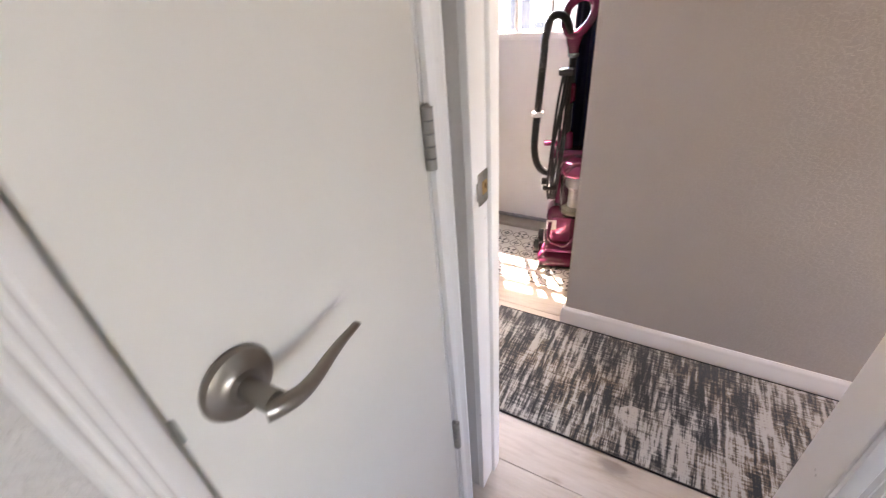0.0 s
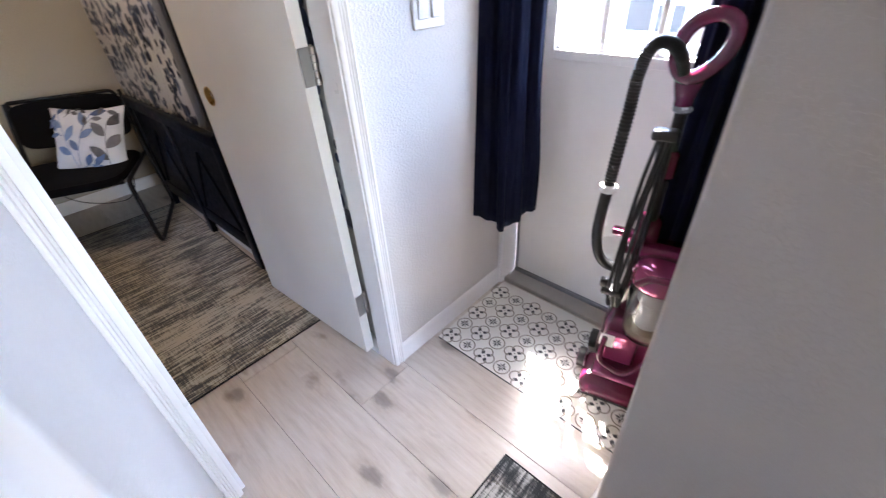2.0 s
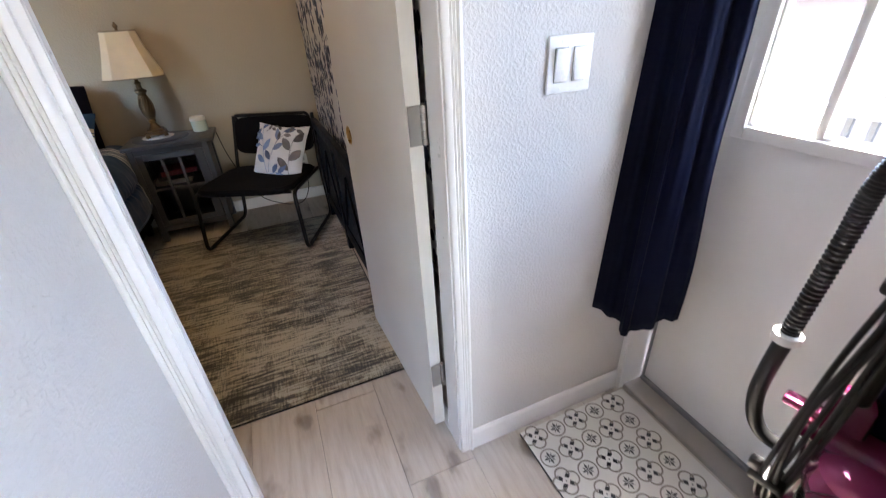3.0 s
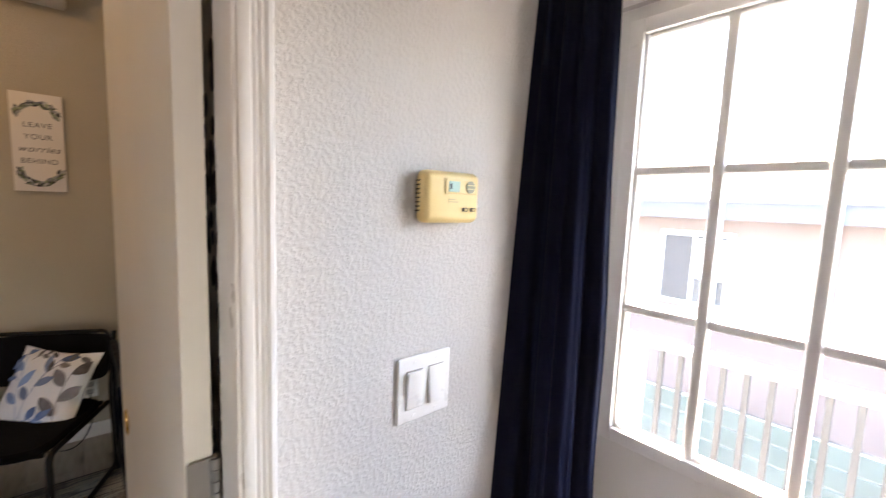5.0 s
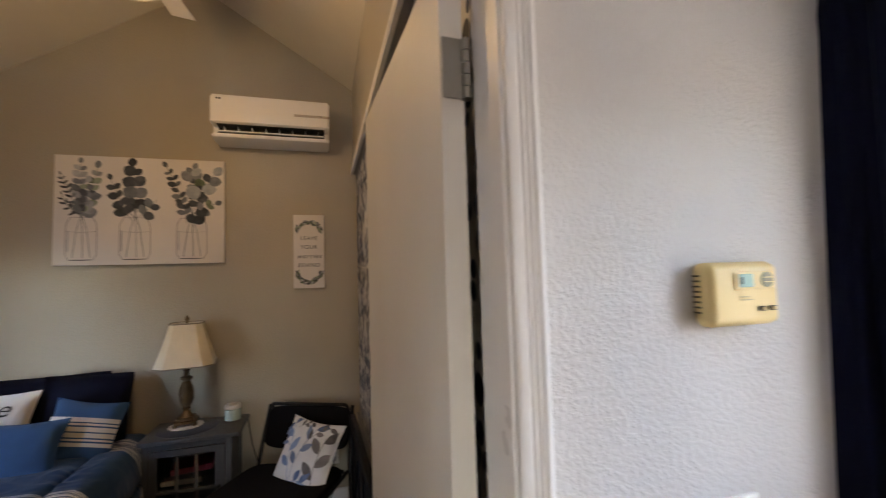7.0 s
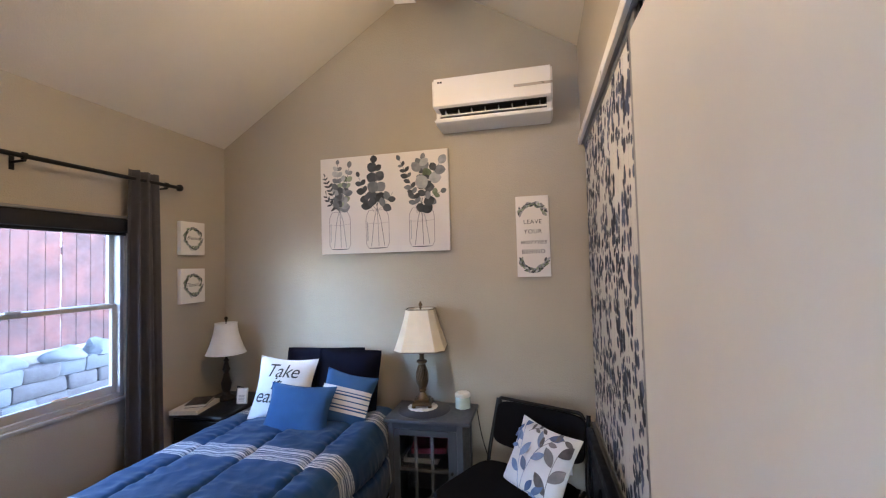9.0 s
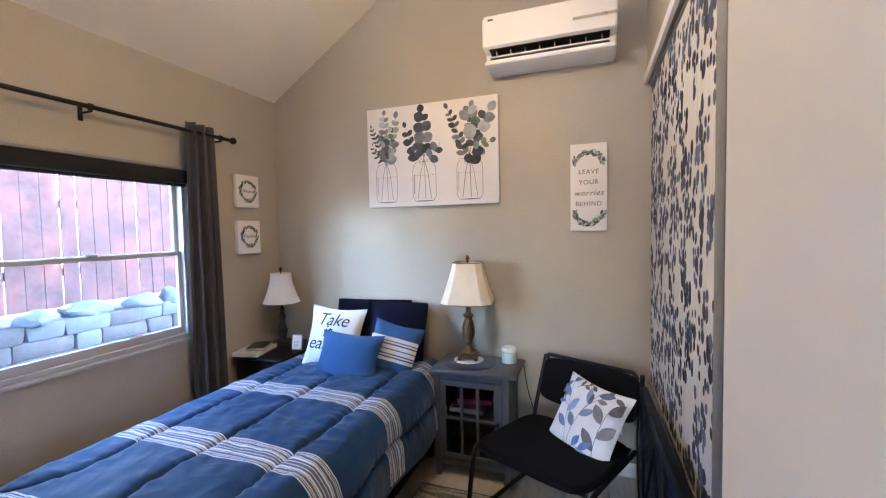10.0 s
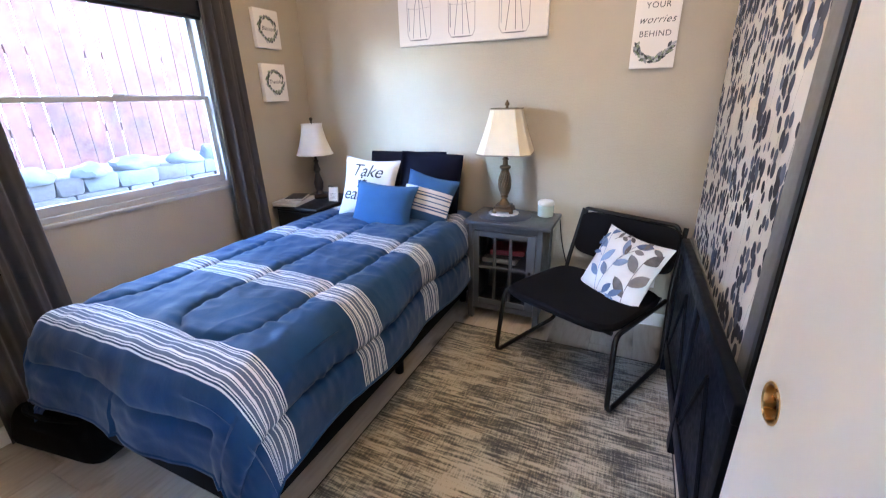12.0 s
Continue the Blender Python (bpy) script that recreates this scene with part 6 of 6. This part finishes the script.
for x0, x1, y0, y1 in ((-3.065, -1.373, 0.280, 0.285), (-3.065, -1.373, 1.450, 1.455), (-3.065, -3.06, 0.285, 1.45), (-1.378, -1.373, 0.285, 1.45)):
    part("bound_edge", box(B(), x0, x1, y0, y1, 0.0, 0.0085, 0.002, 1), EDGE, rg, "dark bound edge")

# window, shade and curtains
VINYL = plain("window_vinyl", (0.40, 0.39, 0.375), 0.4, vary=0.04)
wd = thing("window_1", "single-hung bedroom window in a pale vinyl frame", "window", pose(0, 0, 0), "", "structure")
b = B()
for x0, x1, z0, z1 in ((WX0, WX0 + 0.022, WZ0, WZ1), (WX1 - 0.022, WX1, WZ0, WZ1), (WX0 + 0.022, WX1 - 0.022, WZ0, WZ0 + 0.022), (WX0 + 0.022, WX1 - 0.022, WZ1 - 0.022, WZ1)):
    box(b, x0, x1, YW - 0.075, YW - 0.005, z0, z1, 0.002, 1)
part("window_frame", b, VINYL, wd)
for z0, z1, y in ((1.335, WZ1 - 0.022, YW - 0.062), (WZ0 + 0.022, 1.358, YW - 0.038)):
    b = B()
    x0, x1 = WX0 + 0.022, WX1 - 0.022
    for a in ((x0, x0 + 0.026, z0, z1), (x1 - 0.026, x1, z0, z1), (x0 + 0.026, x1 - 0.026, z0, z0 + (0.042 if z0 < 1 else 0.026)), (x0 + 0.026, x1 - 0.026, z1 - 0.024, z1)):
        box(b, a[0], a[1], y - 0.011, y + 0.011, a[2], a[3], 0.002, 1)
    sash = part("sash", b, VINYL, wd)
    pn = part("pane", box(B(), x0 + 0.022, x1 - 0.022, y - 0.002, y + 0.002, z0 + 0.022, z1 - 0.020), GLASS_BED, sash)
    pn.visible_shadow = False
part("window_sill", box(B(), WX0 - 0.03, WX1 + 0.03, YW - 0.004, YW + 0.014, WZ0 - 0.022, WZ0 - 0.004, 0.004, 2), VINYL, wd)
part("sash_latch", box(B(), -2.27, -2.21, YW - 0.030, YW - 0.014, 1.356, 1.368, 0.003, 1), VINYL, wd)
part("sticker", box(B(), -2.475, -2.405, YW - 0.0362, YW - 0.0352, 0.885, 0.920), plain("orange_sticker", (0.60, 0.33, 0.20), 0.6), wd, "faded orange sticker on the glass")
SHADE_CLOTH = cloth("shade_cloth", (0.022, 0.021, 0.023), 0.85, sheen=0.05)
rs = thing("roller_shade", "dark grey roller shade rolled up over the window", "window shade", pose(0, 0, 0))
part("cassette", box(B(), WX0 - 0.02, WX1 + 0.02, YW + 0.002, YW + 0.045, 1.752, 1.828, 0.008, 2), SHADE_CLOTH, rs)
part("rail", box(B(), WX0 - 0.02, WX1 + 0.02, YW + 0.004, YW + 0.050, 1.828, 1.842, 0.003, 1), ALU, rs)
part("hem_bar", box(B(), WX0 + 0.01, WX1 - 0.01, YW + 0.012, YW + 0.024, 1.735, 1.752, 0.003, 1), BLACK, rs)

cb = thing("curtain_rod", "black metal curtain rod with ball ends", "curtain rod", pose(0, 0, 0))
part("rod", rod(B(), (-3.01, -0.98, 2.055), (-1.25, -0.98, 2.055), 0.011, 16), BLACK, cb)
for x in (-3.025, -1.235):
    part("ball_end", lathe(B(), [(0.003, -0.022), (0.014, -0.018), (0.021, -0.006), (0.021, 0.006), (0.014, 0.018), (0.003, 0.022)], (x, -0.98, 2.055), 20), BLACK, cb)
for x in (-2.215, -2.93, -1.42):
    b = rod(B(), (x, YW + 0.001, 2.035), (x, -0.975, 2.035), 0.006, 10)
    rod(b, (x - 0.007, -0.98, 2.055), (x + 0.007, -0.98, 2.055), 0.0165, 16)
    box(b, x - 0.010, x + 0.010, YW + 0.001, YW + 0.007, 2.000, 2.065, 0.002, 1)
    part("bracket", b, BLACK, cb)
curtain("curtain", "grey grommet curtain bunched at the window's corner side", GREY_CURTAIN, [(-2.885, -0.985), (-2.69, -0.975)], [(-2.905, -0.97), (-2.66, -0.975)], 0.03, 2.105, 3, 0.030, 0.0, "grey window curtains")
curtain("curtain", "grey grommet curtain bunched at the bed's foot", GREY_CURTAIN, [(-1.74, -0.985), (-1.45, -0.975)], [(-1.775, -0.97), (-1.43, -0.975)], 0.03, 2.105, 4, 0.030, 0.0, "grey window curtains")

# ceiling fan with two lit bulbs
FAN_WHITE = plain("fan_white", (0.70, 0.67, 0.62), 0.35)
BULB = glow("warm_bulb", (1.0, 0.62, 0.26), 2.0)
cfn = thing("ceiling_fan", "white ceiling fan with lit warm lamp cluster", "ceiling fan", pose(-2.20, RIDGE_Y + 0.04, 0.02))
part("canopy", lathe(B(), [(0.02, 3.41), (0.06, 3.47), (0.075, 3.545)], seg=24), FAN_WHITE, cfn)
part("downrod", rod(B(), (0, 0, 2.90), (0, 0, 3.46), 0.012, 12), FAN_WHITE, cfn)
part("motor", lathe(B(), [(0.04, 2.74), (0.09, 2.76), (0.11, 2.80), (0.11, 2.86), (0.07, 2.90), (0.02, 2.92)], seg=30), FAN_WHITE, cfn)
for k in range(5):
    b = box(B(), 0.14, 0.58, -0.058, 0.058, -0.004, 0.004, 0.003, 1)
    for v in b.verts:
        v.co.y *= 0.8 + 0.4 * (v.co.x - 0.14)
    b.transform(Matrix.Translation((0, 0, 2.80)) @ pose(0, 0, 0, 0, 0, 72 * k + 31) @ pose(0, 0, 0, 10, 0, 0))
    bl = part("blade", b, FAN_WHITE, cfn)
    b = box(B(), 0.08, 0.18, -0.018, 0.018, -0.009, -0.002, 0.002, 1)
    b.transform(Matrix.Translation((0, 0, 2.80)) @ pose(0, 0, 0, 0, 0, 72 * k + 31))
    part("blade_arm", b, FAN_WHITE, bl)
part("light_kit", lathe(B(), [(0.012, 2.645), (0.05, 2.66), (0.06, 2.69), (0.05, 2.72), (0.03, 2.745)], seg=24), FAN_WHITE, cfn)
for k in range(3):
    a = math.radians(120 * k + 35)
    dx, dy2 = math.cos(a), math.sin(a)
    sh = lathe(B(), [(0.018, 0.0), (0.026, -0.02), (0.042, -0.075), (0.052, -0.095)], seg=22)
    sh.transform(Matrix.Translation((dx * 0.075, dy2 * 0.075, 2.665)) @ pose(0, 0, 0, 0, 0, math.degrees(a)) @ pose(0, 0, 0, 0, -28, 0))
    for f in [f for f in sh.faces if len(f.verts) > 4]:
        sh.faces.remove(f)
    so = part("glass_shade", sh, FAN_WHITE, cfn, "white bell lamp shade")
    so.modifiers.new("thick", "SOLIDIFY").thickness = 0.003
    bb = lathe(B(), [(0.006, 0), (0.016, -0.02), (0.022, -0.045), (0.014, -0.066), (0.003, -0.070)], seg=18)
    bb.transform(Matrix.Translation((dx * 0.080, dy2 * 0.080, 2.650)) @ pose(0, 0, 0, 0, 0, math.degrees(a)) @ pose(0, 0, 0, 0, -28, 0))
    part("bulb", bb, BULB, so, "lit warm bulb")

# socket and cable behind the chair
so = thing("wall_socket", "white wall socket low on the taupe wall", "socket", pose(XA, 1.33, 0.30))
part("plate", box(B(), 0.0, 0.006, -0.036, 0.036, -0.057, 0.057, 0.003, 2), WHITE_PL, so)
for z in (-0.022, 0.022):
    part("outlet", box(B(), 0.006, 0.0075, -0.016, 0.016, z - 0.014, z + 0.014, 0.003, 2), GREYP, so)
cbk = thing("lamp_cable", "thin black cable hanging from the lamp to the floor", "cable")
part("cable", tube(B(), [(-3.488, 0.80, 0.62), (-3.485, 0.84, 0.40), (-3.47, 0.95, 0.12), (-3.45, 1.10, 0.015), (-3.40, 1.25, 0.008), (-3.47, 1.33, 0.10), (-3.492, 1.33, 0.27)], 0.003, 8, 8), BLACK, cbk)

bg = thing("storage_bag", "black cloth storage bag pushed under the bed's foot", "bag", pose(-1.62, -0.74, 0, 0, 0, 8))
b = box(B(), -0.20, 0.15, -0.28, 0.20, 0.0, 0.20, 0.06, 5)
for v in b.verts:
    v.co += Vector((noise.noise(v.co * 9), noise.noise(v.co * 9 + Vector((5, 0, 0))), 0.6 * noise.noise(v.co * 7 + Vector((0, 5, 0))))) * 0.022
    v.co.z = max(0.0, v.co.z)
part("body", b, BLACK_CLOTH, bg)
part("strap", tube(B(), [(0.10, -0.20, 0.19), (0.14, -0.10, 0.215), (0.14, 0.02, 0.215), (0.10, 0.12, 0.19)], 0.010, 8, 5), BLACK_CLOTH, bg)

# ---- outdoors, entry side ----
PORCH = plain("teal_deck_paint", (0.05, 0.085, 0.08), 0.6, vary=0.15)
STUCCO = plain("pink_stucco", (0.185, 0.122, 0.105), 0.85, vary=0.06, grain=120, relief=0.2)
FASCIA = plain("blue_grey_fascia", (0.058, 0.07, 0.095), 0.6)
SHINGLE = plain("grey_shingle", (0.16, 0.155, 0.155), 0.9, vary=0.2, grain=60, relief=0.4)
RAIL_WHITE = plain("rail_white", (0.22, 0.215, 0.21), 0.5)
RAIL_GREY = plain("rail_grey", (0.009, 0.0095, 0.011), 0.5)
EARTH = plain("dry_ground", (0.11, 0.095, 0.08), 0.95, vary=0.3, grain=30, relief=0.5, dist=0.02)
structure("ground", box(B(), -300, 300, -300, 300, -1.35, -1.20), EARTH, "dry bare ground round the house", "ground")
dk = thing("porch_deck", "pale boarded porch deck outside the entry", "deck", pose(0, 0, 0), "", "structure")
for k in range(11):
    part("deck_board", box(B(), -3.0, 2.5, 2.31 + 0.14 * k, 2.444 + 0.14 * k, -0.20, -0.165, 0.003, 1), plain("deck_wood", (0.38, 0.35, 0.31), 0.8, vary=0.15) if k == 0 else bpy.data.materials["deck_wood"], dk)
for x in (-2.9, -0.2, 2.4):
    part("deck_post", box(B(), x, x + 0.1, 3.6, 3.7, -1.2, -0.20), bpy.data.materials["deck_wood"], dk)
rl = thing("porch_railing", "porch railing with white rail and grey balusters", "railing", pose(0, 0, 0))
part("top_rail", box(B(), -3.0, 2.5, 3.585, 3.675, 0.735, 0.775, 0.006, 2), RAIL_WHITE, rl)
part("bottom_rail", box(B(), -3.0, 2.5, 3.605, 3.655, -0.10, -0.06, 0.004, 1), TRIM, rl)
for x in (-1.42, 0.45):
    part("post", box(B(), x, x + 0.09, 3.585, 3.675, -0.165, 0.735, 0.004, 1), TRIM, rl)
for k in range(18):
    x = -1.24 + 0.094 * k
    part("baluster", box(B(), x - 0.013, x + 0.013, 3.617, 3.643, -0.06, 0.735, 0.002, 1), RAIL_GREY, rl)
fn = thing("board_fence", "low teal board fence below the porch", "fence", pose(0, 0, 0))
for k in range(6):
    part("board", box(B(), -6, 6, 5.40, 5.43, -1.20 + 0.17 * k, -1.045 + 0.17 * k, 0.004, 1), PORCH, fn)
for x in (-5.9, -3.0, 0.0, 3.0, 5.8):
    part("post", box(B(), x, x + 0.09, 5.43, 5.52, -1.20, -0.12, 0.004, 1), PORCH, fn)
hs = thing("neighbour_house", "pink stucco neighbour house with grey roof and window", "house", pose(0, 0, 0))
part("wall", box(B(), -14, 12, 8.0, 13.0, -1.20, 1.42), STUCCO, hs)
part("fascia", box(B(), -14.3, 12.3, 7.55, 7.62, 1.38, 1.60), FASCIA, hs, "blue grey fascia board")
b = prism(B(), [(7.50, 1.60), (10.5, 2.75), (13.5, 1.60)], "x", -14.3, 12.3)
part("roof", b, SHINGLE, hs)
for k in range(9):
    y = 7.50 + 0.30 * k
    z = 1.60 + 0.383 * (y - 7.50)
    part("shingle_course", prism(B(), [(y, z), (y + 0.31, z + 0.119), (y + 0.31, z + 0.135), (y, z + 0.030)], "x", -14.3, 12.3), SHINGLE, hs)
hw = part("window", box(B(), -2.98, -2.02, 7.955, 7.998, 0.10, 1.20, 0.01, 1), TRIM, hs, "white framed window")
part("pane", box(B(), -2.90, -2.53, 7.945, 7.954, 0.18, 1.12), plain("dark_pane", (0.02, 0.026, 0.034), 0.1), hw)
part("pane", box(B(), -2.47, -2.10, 7.945, 7.954, 0.18, 1.12), plain("dark_pane_right", (0.03, 0.036, 0.042), 0.1), hw)
for k in range(14):
    part("blind_slat", box(B(), -2.46, -2.11, 7.938, 7.944, 0.52 + 0.042 * k, 0.548 + 0.042 * k), TRIM, hw)
part("meter_box", box(B(), -4.2, -3.95, 7.90, 8.0, -0.6, -0.3, 0.01, 1), TRIM, hs)

# ---- outdoors, bedroom side ----
FENCE_RED = plain("redwood_stain", (0.062, 0.018, 0.0115), 0.8, vary=0.5, grain=18, relief=0.3)
STONE = plain("grey_stone", (0.060, 0.063, 0.066), 0.9, vary=0.3, grain=14, relief=0.5, dist=0.01)
BLOCK = plain("pale_block", (0.040, 0.034, 0.033), 0.9, vary=0.2, grain=20, relief=0.4, dist=0.008)
structure("ground_bank", box(B(), -30, 30, -40, -1.17, -1.19, 0.34), EARTH, "dry dappled earth of the back yard", "ground")
structure("ground_upper_bank", box(B(), -30, 30, -40, -3.22, 0.33, 0.72), EARTH, "upper terrace behind the block wall", "ground")
fc = thing("wooden_fence", "tall weathered red wooden fence behind the yard", "fence", pose(0, 0, 0))
rng = random.Random(9)
for k in range(58):
    x = -8.6 + 0.152 * k
    part("board", box(B(), x, x + 0.143 + rng.uniform(-0.006, 0.004), -3.92 + rng.uniform(-0.004, 0.004), -3.90, 0.74, 2.72 + rng.uniform(-0.02, 0.02), 0.002, 1), FENCE_RED, fc)
for z in (1.05, 1.75, 2.45):
    part("rail", box(B(), -8.6, 0.2, -3.96, -3.925, z, z + 0.09), FENCE_RED, fc)
wl = thing("block_wall", "low retaining wall of pale rough stones", "retaining wall", pose(0, 0, 0), "", "structure")
for j in range(3):
    x = -7.2 - 0.1 * j
    while x < 0.2:
        w = rng.uniform(0.20, 0.46)
        b = box(B(), -w / 2, w / 2, -0.085, 0.085, 0, 0.150 + rng.uniform(-0.008, 0.004), 0.03, 2)
        for v in b.verts:
            v.co += Vector((noise.noise(v.co * 7 + Vector((x, j, 0))), noise.noise(v.co * 7 + Vector((x, 9, j))), 0.4 * noise.noise(v.co * 7 + Vector((3, x, j))))) * 0.025
        ob = part("stone", b, BLOCK if rng.random() < 0.6 else STONE, wl)
        ob.location = (x + w / 2, -3.135 + rng.uniform(-0.015, 0.015), 0.325 + 0.138 * j)
        x += w - 0.006
for k in range(17):
    x = -6.6 + 0.40 * k + rng.uniform(-0.06, 0.06)
    st = thing("boulder", "rounded grey boulder on top of the block wall", "boulder", pose(x, -3.14 + rng.uniform(-0.05, 0.03), 0.735, 0, 0, rng.uniform(0, 360)), "boulders on the wall")
    b = B()
    bmesh.ops.create_icosphere(b, subdivisions=3, radius=1)
    sx, sy, sz = rng.uniform(0.13, 0.22), rng.uniform(0.10, 0.14), rng.uniform(0.06, 0.11)
    for v in b.verts:
        d = 1 + 0.35 * noise.noise(v.co * 1.3 + Vector((k * 3.1, 0, 0)))
        v.co = Vector((v.co.x * sx * d, v.co.y * sy * d, max(-0.35, v.co.z) * sz * d + 0.35 * sz))
    part("rock", b, STONE, st)
# a tree out of view, put here to shade the yard and fence
tr = thing("shade_tree", "broad leafy tree, unseen, shading the back yard", "tree", pose(-7.6, -2.3, 0.34))
BARK = plain("bark", (0.10, 0.075, 0.055), 0.95, vary=0.3, relief=0.5)
part("trunk", rod(B(), (0, 0, 0), (0.35, 0.0, 3.4), 0.20, 14, 0.12), BARK, tr)
for k in range(7):
    part("limb", tube(B(), [(0.3, 0, 3.0 + 0.06 * k), (1.2, -0.5 + 0.17 * k, 3.9), (2.4 + 0.2 * (k % 3), -1.5 + 0.5 * k, 4.4), (3.6 + 0.4 * (k % 2), -2.0 + 0.62 * k, 4.7)], 0.05, 8, 4), BARK, tr)
b = B()
for k in range(24000):
    a, rr = rng.uniform(0, 6.283), 3.3 * math.sqrt(rng.random())
    if noise.noise(Vector((rr * math.cos(a) * 1.1, rr * math.sin(a) * 1.1, 4))) < -0.42:
        continue
    c = Vector((3.3 + rr * math.cos(a) * 1.25, rr * math.sin(a) * 0.95, 4.7 + rng.uniform(-0.5, 0.9) * (1.1 - (rr / 3.3) ** 2)))
    q = Euler((rng.uniform(-0.9, 0.9), rng.uniform(-0.9, 0.9), rng.uniform(0, 6.28))).to_matrix()
    sz = rng.uniform(0.07, 0.13)
    b.faces.new([b.verts.new(c + q @ Vector(p) * sz) for p in ((-1, 0, 0), (0, -0.5, 0.1), (1, 0, 0), (0, 0.5, 0.1))])
tagged(part("crown", b, plain("leaves", (0.06, 0.10, 0.03), 0.6, vary=0.4), tr), kind="stuff")

# ---- floor planks ----
floor_ob = bpy.data.objects["floor"]
rng = random.Random(2)
PW = 0.2236
shared = {}
j0 = 1.067
for r in range(-11, 6):
    y0 = j0 + PW * r
    x = -3.72 + rng.uniform(-1.5, 0.0)
    while x < 2.55:
        x1 = x + 1.83
        a0, a1 = max(x, -3.60), min(x1, 2.55)
        if a1 - a0 > 0.05 and y0 + PW > -1.25 and y0 < 2.28:
            key = round(a1 - a0, 3)
            if key not in shared:
                bm = B()
                box(bm, -key / 2 + 0.0006, key / 2 - 0.0006, -PW / 2 + 0.0006, PW / 2 - 0.0006, -0.008, 0.0, 0.0012, 1)
                shared[key] = finish(bm, "plank", PLANK, False)
            ob = new("plank", shared[key])
            ob.location = ((a0 + a1) / 2, y0 + PW / 2, 0)
            ob.parent = floor_ob
        x = x1
